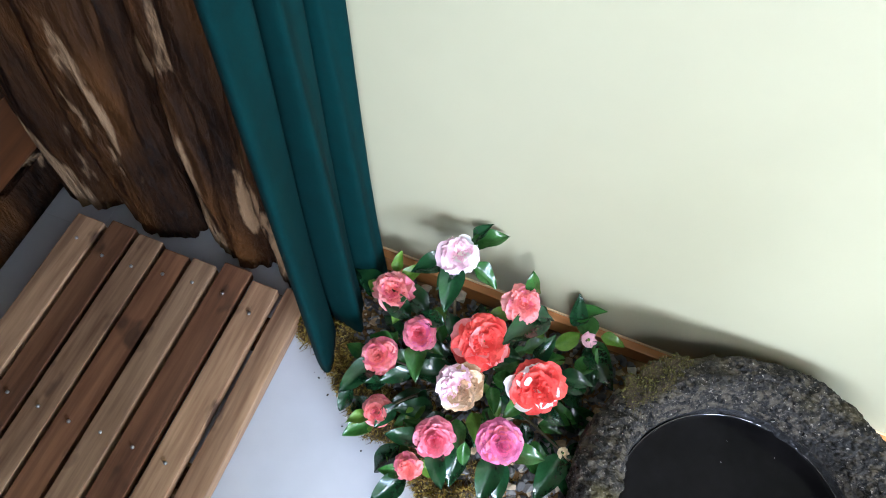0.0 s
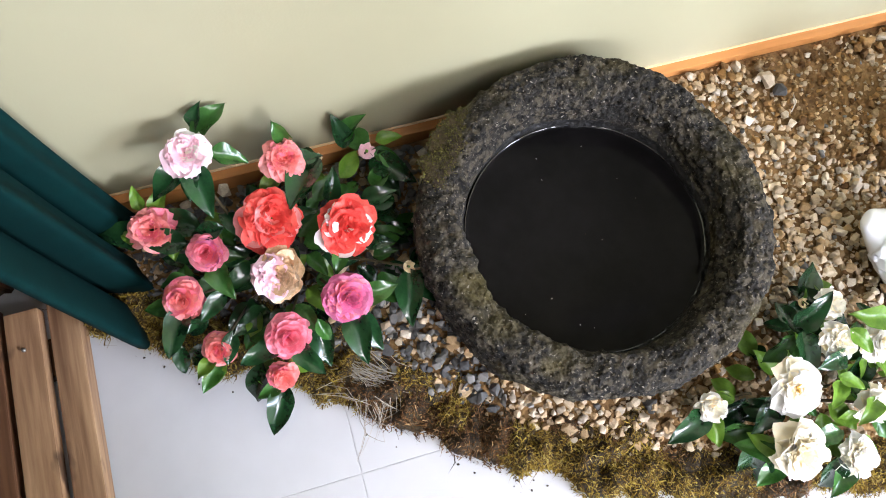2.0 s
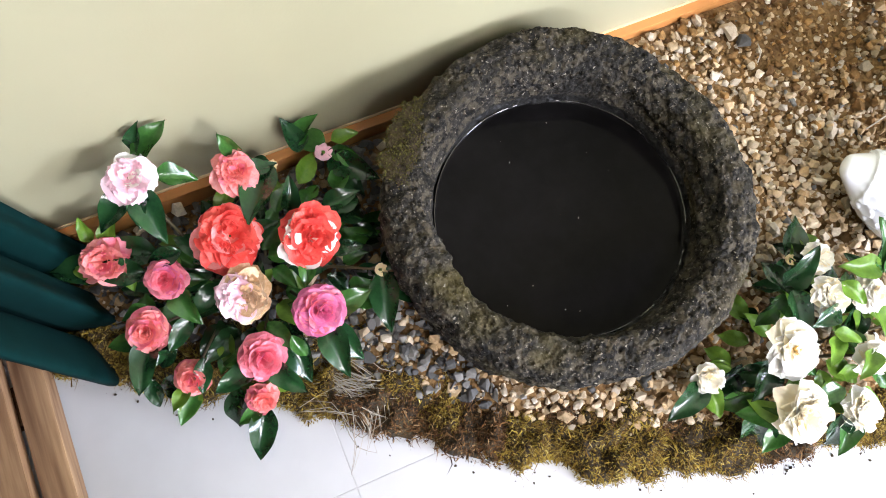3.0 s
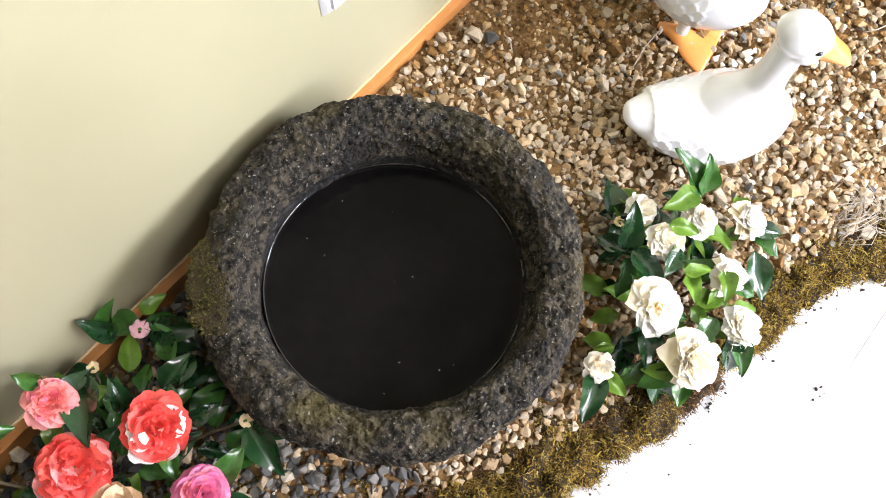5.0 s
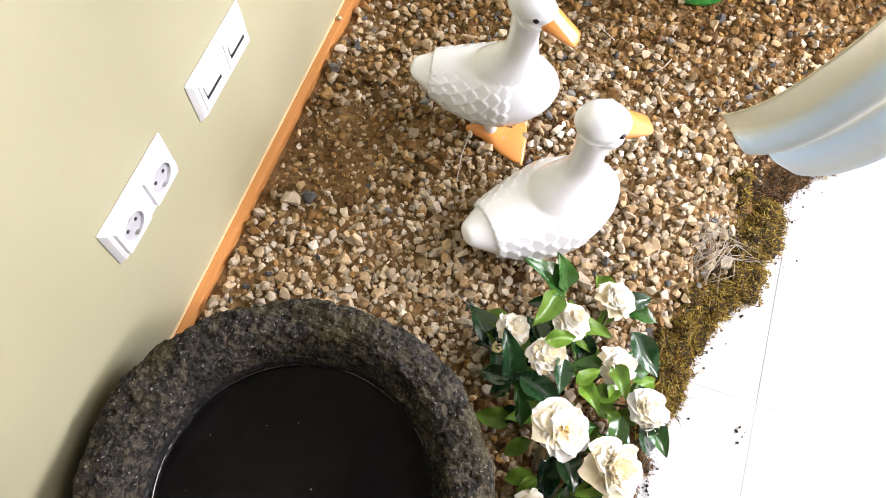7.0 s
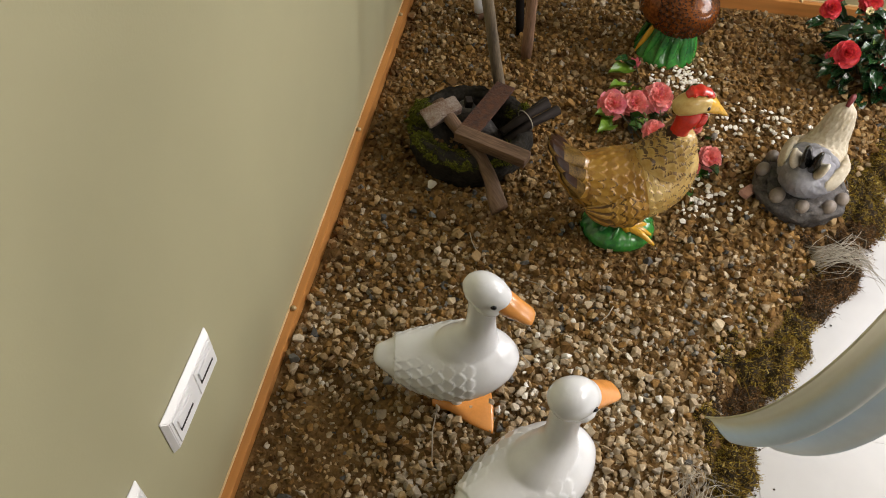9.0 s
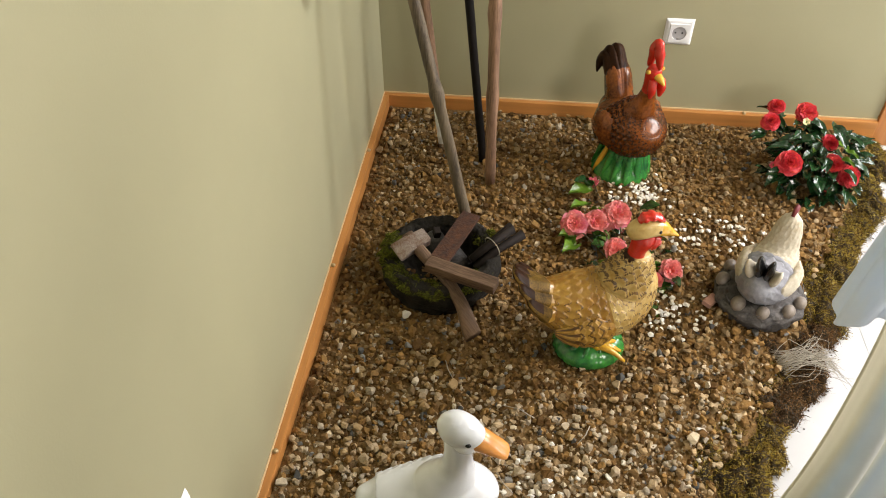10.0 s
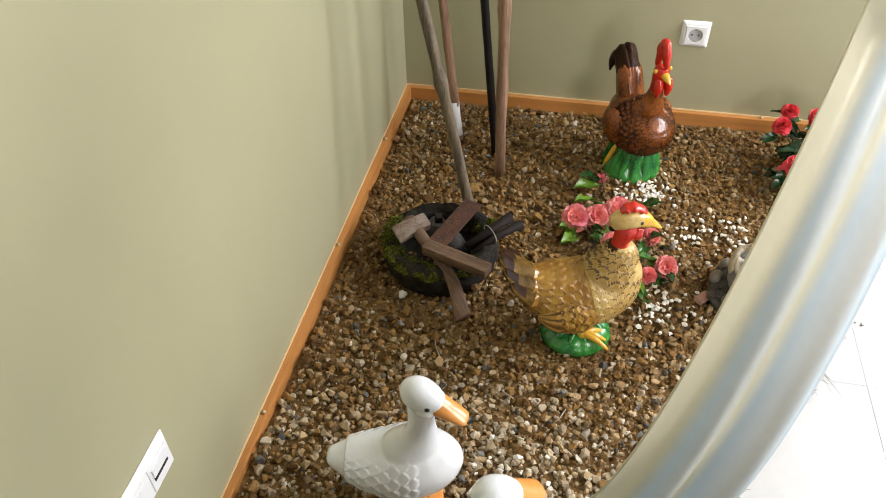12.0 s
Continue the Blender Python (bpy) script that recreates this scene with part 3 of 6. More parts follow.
NAIL = mat("nail_brass", (0.6, 0.45, 0.25), 0.4, metal=0.6, bump=0)
GLASS = bpy.data.materials.new("window_glass")
GLASS.use_nodes = True
GLASS.node_tree.nodes["Principled BSDF"].inputs["Transmission Weight"].default_value = 1.0
GLASS.node_tree.nodes["Principled BSDF"].inputs["Roughness"].default_value = 0.02
FILL_GLOW = bpy.data.materials.new("fill_panel_glow")
FILL_GLOW.use_nodes = True
FILL_GLOW.node_tree.nodes["Principled BSDF"].inputs["Emission Color"].default_value = (1, 0.93, 0.82, 1)
FILL_GLOW.node_tree.nodes["Principled BSDF"].inputs["Emission Strength"].default_value = 6.0


# ---- mesh helpers ----
def mesh_part(name, verts, faces, material, parent=None, label="", smooth=True, slots=None):
    """One mesh object; slots: a material index for each face, with material a list."""
    me = bpy.data.meshes.new(name)
    me.from_pydata([tuple(v) for v in verts], [], [tuple(f) for f in faces])
    for m in material if isinstance(material, (list, tuple)) else [material]:
        me.materials.append(m)
    if slots is not None:
        me.polygons.foreach_set("material_index", slots)
    if smooth:
        me.polygons.foreach_set("use_smooth", [True] * len(me.polygons))
    me.update()
    ob = new(name, me)
    if parent is not None:
        ob.parent = parent
    if label:
        tagged(ob, label)
    return ob


def part(name, bm, material, parent=None, label="", smooth=False):
    me = bpy.data.meshes.new(name)
    bmesh.ops.recalc_face_normals(bm, faces=bm.faces)
    bm.to_mesh(me)
    bm.free()
    for m in material if isinstance(material, (list, tuple)) else [material]:
        me.materials.append(m)
    if smooth:
        me.polygons.foreach_set("use_smooth", [True] * len(me.polygons))
    ob = new(name, me)
    if parent is not None:
        ob.parent = parent
    if label:
        tagged(ob, label)
    return ob


def box_bm(x0, x1, y0, y1, z0, z1, bevel=0.0, segs=2):
    bm = bmesh.new()
    bmesh.ops.create_cube(bm, size=1.0, matrix=Matrix.Translation(((x0 + x1) / 2, (y0 + y1) / 2, (z0 + z1) / 2)) @ Matrix.Diagonal((x1 - x0, y1 - y0, z1 - z0, 1)))
    if bevel:
        bmesh.ops.bevel(bm, geom=bm.edges[:], offset=bevel, segments=segs, affect="EDGES", profile=0.7)
    return bm


def box(name, x0, x1, y0, y1, z0, z1, material, parent=None, label="", bevel=0.0):
    return part(name, box_bm(x0, x1, y0, y1, z0, z1, bevel), material, parent, label)


def smooth_rows(rows, m):
    """Catmull-Rom through rows of numbers, m samples."""
    r = np.array(rows, float)
    k = len(r) - 1
    out = []
    for u in np.linspace(0, k, m):
        i = min(int(u), k - 1)
        f = u - i
        a, b, c, d = r[max(i - 1, 0)], r[i], r[i + 1], r[min(i + 2, k)]
        out.append(0.5 * (2 * b + (c - a) * f + (2 * a - 5 * b + 4 * c - d) * f * f + (3 * b - a - 3 * c + d) * f ** 3))
    return np.array(out)


class Shape:
    """Collects lofted forms into one mesh with several materials."""

    def __init__(self):
        self.v, self.f, self.s = [], [], []

    def loft(self, rings, slot, cap=True):
        base, n = len(self.v), len(rings[0])
        for r in rings:
            self.v.extend(Vector(p) for p in r)
        for i in range(len(rings) - 1):
            for j in range(n):
                k = (j + 1) % n
                self.f.append((base + i * n + j, base + i * n + k, base + (i + 1) * n + k, base + (i + 1) * n + j))
                self.s.append(slot(i / (len(rings) - 1), j / n) if callable(slot) else slot)
        if cap:
            sl = slot(0, 0) if callable(slot) else slot
            self.f.append(tuple(base + j for j in reversed(range(n))))
            self.s.append(sl)
            sl = slot(1, 0) if callable(slot) else slot
            self.f.append(tuple(base + (len(rings) - 1) * n + j for j in range(n)))
            self.s.append(sl)

    def spine(self, rows, slot, m=28, n=24, relief=None, power=1.0):
        """rows: x, z, half width (y), half height; a form along a curve in the xz plane. An optional fifth number shifts it in y."""
        rows = [(*r, 0.0) if len(r) == 4 else r for r in rows]
        s = smooth_rows(rows, m)
        rings = []
        for i in range(m):
            t = s[min(i + 1, m - 1)] - s[max(i - 1, 0)]
            tx, tz = t[0], t[1]
            d = math.hypot(tx, tz) or 1.0
            nx, nz = -tz / d, tx / d
            ring = []
            for j in range(n):
                a = 2 * math.pi * j / n
                ca, sa = math.cos(a), math.sin(a)
                w, hh = max(s[i][2], 0.0006), max(s[i][3], 0.0006)
                k = 1.0 + (relief(i / (m - 1), j / n) if relief else 0.0)
                ring.append((s[i][0] + nx * sa * hh * k, s[i][4] + ca * w * k, s[i][1] + nz * sa * hh * k))
            rings.append(ring)
        self.loft(rings, slot)

    def ball(self, at, r, slot, n=14, squash=(1, 1, 1), turn=None):
        rings = []
        for i in range(n + 1):
            a = math.pi * i / n
            ring = []
            for j in range(n * 2):
                b = math.pi * j / n
                p = Vector((math.sin(a) * math.cos(b) * squash[0], math.sin(a) * math.sin(b) * squash[1], math.cos(a) * squash[2])) * r
                if a in (0.0,) or i in (0, n):
                    p += Vector((math.cos(b), math.sin(b), 0)) * 1e-5
                if turn:
                    p = turn @ p
                ring.append(Vector(at) + p)
            rings.append(ring)
        self.loft(rings, slot)

    def make(self, name, materials, m, label, category, group=""):
        ob = mesh_part(name, self.v, self.f, materials, slots=self.s)
        ob.matrix_world = m
        bm = bmesh.new()
        bm.from_mesh(ob.data)
        bmesh.ops.recalc_face_normals(bm, faces=bm.faces)
        bm.to_mesh(ob.data)
        bm.free()
        return tagged(ob, label, category, group)


def tube(points, radii, n=8, wobble=0.0, seed=0):
    """Verts and faces of a round rod along points."""
    rnd = random.Random(seed)
    pts = [Vector(p) for p in points]
    v, f = [], []
    up = Vector((0.31, 0.17, 0.93))
    for i, p in enumerate(pts):
        t = (pts[min(i + 1, len(pts) - 1)] - pts[max(i - 1, 0)]).normalized()
        a = t.cross(up).normalized() if abs(t.dot(up)) < 0.95 else t.cross(Vector((1, 0, 0))).normalized()
        b = t.cross(a)
        r = radii[i] if isinstance(radii, (list, tuple)) else radii
        for j in range(n):
            an = 2 * math.pi * j / n
            q = r * (1 + wobble * rnd.uniform(-1, 1))
            v.append(p + a * math.cos(an) * q + b * math.sin(an) * q)
    for i in range(len(pts) - 1):
        for j in range(n):
            k = (j + 1) % n
            f.append((i * n + j, i * n + k, (i + 1) * n + k, (i + 1) * n + j))
    f.append(tuple(reversed(range(n))))
    f.append(tuple((len(pts) - 1) * n + j for j in range(n)))
    return v, f


def empty(name, at=(0, 0, 0), label="", category="", group=""):
    ob = new(name)
    ob.empty_display_size = 0.05
    ob.location = at
    return tagged(ob, label, category, group)


# ---- the room ----
def structure(ob, label):
    return tagged(ob, label, "", "", "structure")


ROOM_Y, ROOM_Z, WEST = -3.4, 2.6, -2.9
structure(box("wall_north", WEST, 0.0, 0.0, 0.12, -0.05, ROOM_Z, WALL), "pale yellow-green painted plaster wall, smooth")
structure(box("wall_east", 0.0, 0.12, -1.6, 0.12, -0.05, ROOM_Z, WALL), "pale yellow-green painted plaster wall with a socket")
structure(box("wall_east_over_door", 0.0, 0.12, -2.95, -1.6, 2.1, ROOM_Z, WALL), "painted plaster wall above the doorway")
structure(box("wall_east_far", 0.0, 0.12, ROOM_Y, -2.95, -0.05, ROOM_Z, WALL), "painted plaster wall beside the doorway")
structure(box("wall_south_under_window", -5.2, 0.12, ROOM_Y - 0.12, ROOM_Y, -0.05, 0.95, WALL), "painted plaster wall below the window")
structure(box("wall_south_over_window", -5.2, 0.12, ROOM_Y - 0.12, ROOM_Y, 2.35, ROOM_Z, WALL), "painted plaster wall above the window")
structure(box("wall_south_west", -5.2, -2.1, ROOM_Y - 0.12, ROOM_Y, 0.95, 2.35, WALL), "painted plaster wall beside the window")
structure(box("wall_south_east", 0.2 - 0.08, 0.12 + 0.001, ROOM_Y - 0.12, ROOM_Y, 0.95, 2.35, WALL), "painted plaster pier beside the window")
structure(box("wall_west_under_opening", -5.32, -5.2, ROOM_Y - 0.12, 0.1, -0.05, 0.95, WALL), "painted plaster wall below the added west opening")
structure(box("wall_west_over_opening", -5.32, -5.2, ROOM_Y - 0.12, 0.1, 2.25, ROOM_Z, WALL), "painted plaster wall above the added west opening")
structure(box("wall_west_south", -5.32, -5.2, ROOM_Y - 0.12, -2.9, 0.95, 2.25, WALL), "painted plaster wall beside the added west opening")
structure(box("wall_west_north", -5.32, -5.2, -1.5, 0.1, 0.95, 2.25, WALL), "painted plaster wall beside the added west opening")
# unseen window, added to go with the west fill
win2 = structure(empty("window_west_unseen", (0, 0, 0)), "unseen white window frame added in the west wall for the fill light")
for b in ((-2.9, -1.5, 0.95, 1.0), (-2.9, -1.5, 2.2, 2.25), (-2.9, -2.85, 1.0, 2.2), (-1.55, -1.5, 1.0, 2.2), (-2.23, -2.17, 1.0, 2.2)):
    box("window_frame", -5.29, -5.23, b[0], b[1], b[2], b[3], PLASTIC, win2)
structure(box("ceiling", -5.32, 0.12, ROOM_Y - 0.12, 0.3, ROOM_Z, ROOM_Z + 0.1, PLASTER), "white plastered ceiling")
# window and glazed doorway
win = structure(empty("window_1", (0, 0, 0)), "white-framed window in the south wall")
for nm, b in (("window_frame", (-2.1, 0.12, 0.95, 1.0)), ("window_frame", (-2.1, 0.12, 2.3, 2.35)), ("window_frame", (-2.1, -2.05, 1.0, 2.3)), ("window_frame", (0.07, 0.12, 1.0, 2.3)), ("window_frame", (-1.02, -0.96, 1.0, 2.3))):
    box(nm, b[0], b[1], ROOM_Y - 0.09, ROOM_Y - 0.03, b[2], b[3], PLASTIC, win)
door = structure(empty("door_1", (0, 0, 0)), "varnished wooden frame round an open doorway")
box("door_post", -0.012, 0.132, -1.6, -1.5, 0.0, 2.1, SKIRT_Z, door, bevel=0.004)
box("door_post", -0.012, 0.132, -2.98, -2.91, 0.0, 2.1, SKIRT_Z, door, bevel=0.004)
box("door_head", -0.012, 0.132, -2.91, -1.6, 2.03, 2.1, SKIRT_X, door, bevel=0.004)
# glowing panel added to match the overhead fill
structure(box("ceiling_fill_panel", -2.5, -1.9, -2.2, -1.6, ROOM_Z - 0.05, ROOM_Z - 0.001, FILL_GLOW), "unseen square glowing panel added to the ceiling as fill")

# skirting boards with rounded upper edge
structure(box("baseboard_north", WEST, -0.0175, -0.018, -0.0005, 0.0, 0.083, SKIRT, bevel=0.003), "varnished orange pine skirting board")
structure(box("baseboard_east", -0.018, -0.0005, -1.5, -0.0005, 0.0, 0.083, SKIRT_X, bevel=0.003), "varnished orange pine skirting board")
structure(box("trim_north", WEST, -0.003, -0.003, -0.0004, 0.0832, 0.087, BARE), "thin pale wooden bead on the skirting")
structure(box("trim_east", -0.003, -0.0004, -1.5, -0.003, 0.0832, 0.087, BARE), "thin pale wooden bead on the skirting")
for k, (x, y) in enumerate(SCREWS):
    bm = bmesh.new()
    bmesh.ops.create_uvsphere(bm, u_segments=10, v_segments=6, radius=0.006)
    nb = part("screw_head", bm, NAIL, smooth=True)
    nb.matrix_world = pose(x, y, 0.084)
    tagged(nb, "small round brass screw head on the skirting", "screw head", "screw heads on the skirting")

# tiled floor: grout sheet and separate tiles
structure(box("ground", -9.0, 6.0, -9.0, 6.0, -0.3, -0.06, GROUT), "plain concrete ground round the building")
floor = structure(box("floor", -5.3, 0.9, ROOM_Y - 0.1, 0.3, -0.05, -0.0009, GROUT), "white glazed square floor tiles with grey joints")
TX, TY, TX0, TY0 = 0.4, 0.372, -2.541, -0.518
bm = box_bm(-TX / 2 + 0.0007, TX / 2 - 0.0007, -TY / 2 + 0.0007, TY / 2 - 0.0007, -0.008, 0.0, 0.0005, 1)
tile_me = bpy.data.meshes.new("tile")
bm.to_mesh(tile_me)
bm.free()
tile_me.materials.append(TILE)
for i in range(-6, 8):
    for j in range(-7, 2):
        ob = new("tile", tile_me)
        ob.parent = floor
        ob.location = (TX0 + (i + 0.5) * TX, TY0 + (j + 0.5) * TY, random.uniform(-0.0004, 0.0004))
        ob.rotation_euler = (0, 0, random.uniform(-0.001, 0.001))

# ---- log wall, deck and green curtain at the west end ----
def half_log(name, x, y, w, d, z0, z1, seed, m=150, n=64, lean=0.0):
    """An uneven upright log with split ridges, bark left in patches and pale sapwood where it is worn."""
    rnd = random.Random(seed)
    v, f, s = [], [], []
    off = Vector((rnd.uniform(0, 50), rnd.uniform(0, 50), 0))

    def worn(a, z):
        return noise.noise(off + Vector((math.cos(a) * 1.7 + z * 0.9, math.sin(a) * 1.7, z * 2.4))) + 0.45 * noise.noise(off + Vector((math.cos(a) * 5, math.sin(a) * 5, z * 7))) + 0.2 * noise.noise(off + Vector((math.cos(a) * 14, math.sin(a) * 14, z * 20)))

    for i in range(m):
        u = i / (m - 1)
        z = z0 + (z1 - z0) * u ** 1.5
        for j in range(n):
            a = 2 * math.pi * j / n
            e = Vector((math.cos(a), math.sin(a), 0))
            q = 1 + 0.24 * noise.noise(off + e * 1.5 + Vector((0, 0, z * 2.0))) + 0.12 * noise.noise(off + e * 4 + Vector((z * 1.5, 0, z * 4)))
            q -= 0.16 * (1 - abs(noise.noise(off + e * 3.2 + Vector((z * 0.8, 0, z * 1.1))))) ** 9
            q += 0.05 * noise.noise(off + e * 12 + Vector((0, 0, z * 14))) - (0.05 if worn(a, z) > 0.34 else 0.0)
            cx = x + lean * (z - z0) + 0.035 * noise.noise(off + Vector((0, 0, z * 1.7)))
            if i == 0:
                q *= 0.93
            v.append((cx + math.cos(a) * w / 2 * q, y + math.sin(a) * d / 2 * q, z))
    for i in range(m - 1):
        for j in range(n):
            k = (j + 1) % n
            f.append((i * n + j, i * n + k, (i + 1) * n + k, (i + 1) * n + j))
            s.append(0)
    f.append(tuple(reversed(range(n))))
    s.append(1)
    ob = mesh_part(name, v, f, [LOG, SAP, ORANGE], slots=s)
    return tagged(ob, "rough dark brown debarked log with pale sapwood streaks", "log", "logs of the cabin wall")


for k, (x, w) in enumerate(((-2.945, 0.13), (-3.07, 0.165), (-3.23, 0.17), (-3.39, 0.16), (-3.53, 0.14))):
    half_log("wall_log", x, -0.035, w, 0.15, 0.003, 2.3, 11 + k, lean=(-0.02, 0.015, -0.015, 0.01, 0.0)[k])
structure(box("wall_log_backing", -5.3, WEST, 0.1, 0.2, -0.05, ROOM_Z, LOG), "dark wall behind the upright logs")
structure(box("wall_west_cabin", -3.75, -3.56, -1.1, 0.1, -0.05, ROOM_Z, LOG), "dark wooden cabin wall")
for k, (z0, z1, m) in enumerate(((0.0, 0.115, LOG), (0.12, 0.27, ORANGE), (0.275, 0.42, LOG), (0.425, 0.58, ORANGE), (0.585, 0.75, LOG))):
    b = box("cabin_board", -3.56, -3.46 - 0.01 * (k % 2), -1.1, -0.06, z0, z1, m, bevel=0.008)
    tagged(b, "brown horizontal cabin board, rough sawn", "board", "boards of the cabin side")

# unseen wall and ceiling, added to keep light off the logs and curtain
structure(box("wall_light_block", -3.75, -2.46, -1.22, -1.1, -0.05, ROOM_Z, LOG), "unseen dark wooden wall added to block window light")
structure(box("ceiling_light_block", -3.75, -2.93, -1.1, 0.1, 1.95, 2.05, LOG), "unseen dark boarded ceiling added to block light from above")

deck = empty("slatted_deck", (0, 0, 0), "low slatted deck of weathered reddish-brown boards on the floor", "deck")
xs, k = -3.36, 0
rnd = random.Random(5)
while xs < -2.95:
    w = rnd.choice((0.046, 0.05, 0.054))
    y1 = -0.14 + rnd.uniform(-0.012, 0.012)
    b = box("slat", xs, xs + w, -0.85, y1, 0.036 + rnd.uniform(-0.003, 0.003), 0.064 + rnd.uniform(-0.003, 0.003), (DECK, DECK_RED, DECK, DECK_RED, DECK, DECK_RED, DECK, DECK_RED, DECK)[k % 9], deck, bevel=0.003)
    for yy in (-0.2, -0.48, -0.76):
        bm = bmesh.new()
        bmesh.ops.create_uvsphere(bm, u_segments=8, v_segments=5, radius=0.0035, matrix=Matrix.Translation((xs + w / 2, yy + rnd.uniform(-0.01, 0.01), 0.0655)))
        part("screw", bm, METAL, b, "steel screw head", smooth=True)
    xs += w + 0.009
    k += 1
box("edge_slat", xs, xs + 0.045, -0.85, -0.13, 0.012, 0.05, DECK, deck, bevel=0.003)
for yy in (-0.22, -0.5, -0.78):
    box("bearer", -3.36, -2.91, yy - 0.03, yy + 0.03, 0.0005, 0.034, LOG, deck, bevel=0.002)


def drape(name, path, z0, z1, folds, depth, material, gather=0.0, hem=0.0, m=26, n=150, seed=1, flare=1.0, lean=(0, 0), thick=0.003, side=1.0, pinch=0.0):
    """A hanging cloth along a plan line, with folds."""
    rr = random.Random(seed)
    ph = [rr.uniform(0, 6.28) for _ in range(4)]
    line = smooth_rows([(*p,) for p in path], n)
    v, f = [], []
    for i in range(m):
        u = i / (m - 1)
        z = z0 + (z1 - z0) * u
        for j in range(n):
            q = j / (n - 1)
            t = line[min(j + 1, n - 1)] - line[max(j - 1, 0)]
            d = math.hypot(*t) or 1
            nx, ny = -t[1] / d, t[0] / d
            wave = (1.6 * abs(math.sin(q * folds * math.pi + 0.25 * math.sin(u * 9.0 + ph[1]))) ** 0.7 - 0.8 + 0.12 * math.sin(q * folds * 4.3 * math.pi + ph[2] + u)) * side
            push = pinch * math.sin(2 * math.pi * (q * folds + 0.04 * math.sin(u * 9.0 + ph[1])))
            dp = depth * (1 - 0.2 * u) * (1 + 0.4 * math.sin(q * 5 + ph[3]))
            mid = line[n // 2]
            cx = mid[0] + (line[j][0] - mid[0]) * (1 + (flare - 1) * (1 - u) ** 4) + lean[0] * u
            cy = mid[1] + (line[j][1] - mid[1]) * (1 + (flare - 1) * (1 - u) ** 4) + lean[1] * u
            zz = z + (hem * math.sin(q * folds * 2 * math.pi + ph[1]) * (1 - u) ** 3)
            v.append((cx + nx * wave * dp - t[0] / d * push, cy + ny * wave * dp - t[1] / d * push, zz))
    for i in range(m - 1):
        for j in range(n - 1):
            a = i * n + j
            f.append((a, a + 1, a + n + 1, a + n))
    ob = mesh_part(name, v, f, material)
    md = ob.modifiers.new("thickness", "SOLIDIFY")
    md.thickness = thick
    return ob


tagged(drape("curtain", [(-2.868, -0.166), (-2.85, -0.15), (-2.834, -0.115), (-2.82, -0.068), (-2.814, -0.04)], 0.03, 2.35, 3.0, 0.072, GREEN_CLOTH, m=60, n=320, seed=4, hem=0.012, side=-1.0, lean=(-0.2, 0.02), flare=1.25, pinch=0.007),
       "dark teal green curtain hanging in thick soft folds", "curtain")

# ---- gravel bed ----
EDGE_X = (-2.9, -2.844, -2.682, -2.592, -2.465, -2.32, -2.16, -1.95, -1.85, -1.685, -1.562, -1.414, -1.343, -1.25, -1.1, -0.957, -0.87, -0.3, 0.0)
EDGE_Y = (-0.205, -0.229, -0.301, -0.366, -0.468, -0.575, -0.666, -0.74, -0.75, -0.78, -0.862, -0.868, -0.89, -0.936, -1.03, -1.12, -1.153, -1.44, -1.56)


def edge_y(x):
    return float(np.interp(x, EDGE_X, EDGE_Y))


def bed_z(x, y):
    """Height of the gravel's bed: thick at the wall, thinning out to the border."""
    d = min(1.0, max(0.0, (y - edge_y(x)) / 0.16))
    top = float(np.interp(x, (-2.6, -2.35, -2.0, -1.4, -1.05), (0.036, 0.044, 0.06, 0.06, 0.038)))
    return 0.004 + top * d * d * (3 - 2 * d) + 0.004 * noise.noise(Vector((x * 6, y * 6, 0)))


v, f = [], []
NX, NY = 150, 50
for i in range(NX):
    x = -2.88 + (2.88 - 0.019) * i / (NX - 1)
    for j in range(NY):
        y = -0.0185 + (edge_y(x) + 0.02 + 0.0185) * j / (NY - 1)
        v.append((x, y, bed_z(x, y)))
for i in range(NX - 1):
    for j in range(NY - 1):
        a = i * NY + j
        f.append((a, a + 1, a + NY + 1, a + NY))
structure(mesh_part("soil_bed", v, f, SOIL), "brown soil bed under the gravel")


def rock_shapes(count, seed, jag=0.42):
    """Angular broken stones: hulls of random points."""
    rs = np.random.RandomState(seed)
    out = []
    for _ in range(count):
        bm = bmesh.new()
        stretch = np.array([rs.uniform(0.85, 1.2), rs.uniform(0.75, 1.0), rs.uniform(0.6, 0.9)])
        for k in range(15):
            p = rs.normal(size=3)
            p /= (np.abs(p) ** 4).sum() ** 0.25
            bm.verts.new(p * rs.uniform(0.8, 1.0) * stretch * (1 + 0.3 * (jag - 0.4)))
        hull = bmesh.ops.convex_hull(bm, input=bm.verts[:])
        bmesh.ops.delete(bm, geom=[q for q in hull["geom_interior"] if isinstance(q, bmesh.types.BMVert)], context="VERTS")
        bm.verts.index_update()
        out.append((np.array([tuple(q.co) for q in bm.verts]), np.array([[q.index for q in fc.verts] for fc in bm.faces])))
        bm.free()
    return out


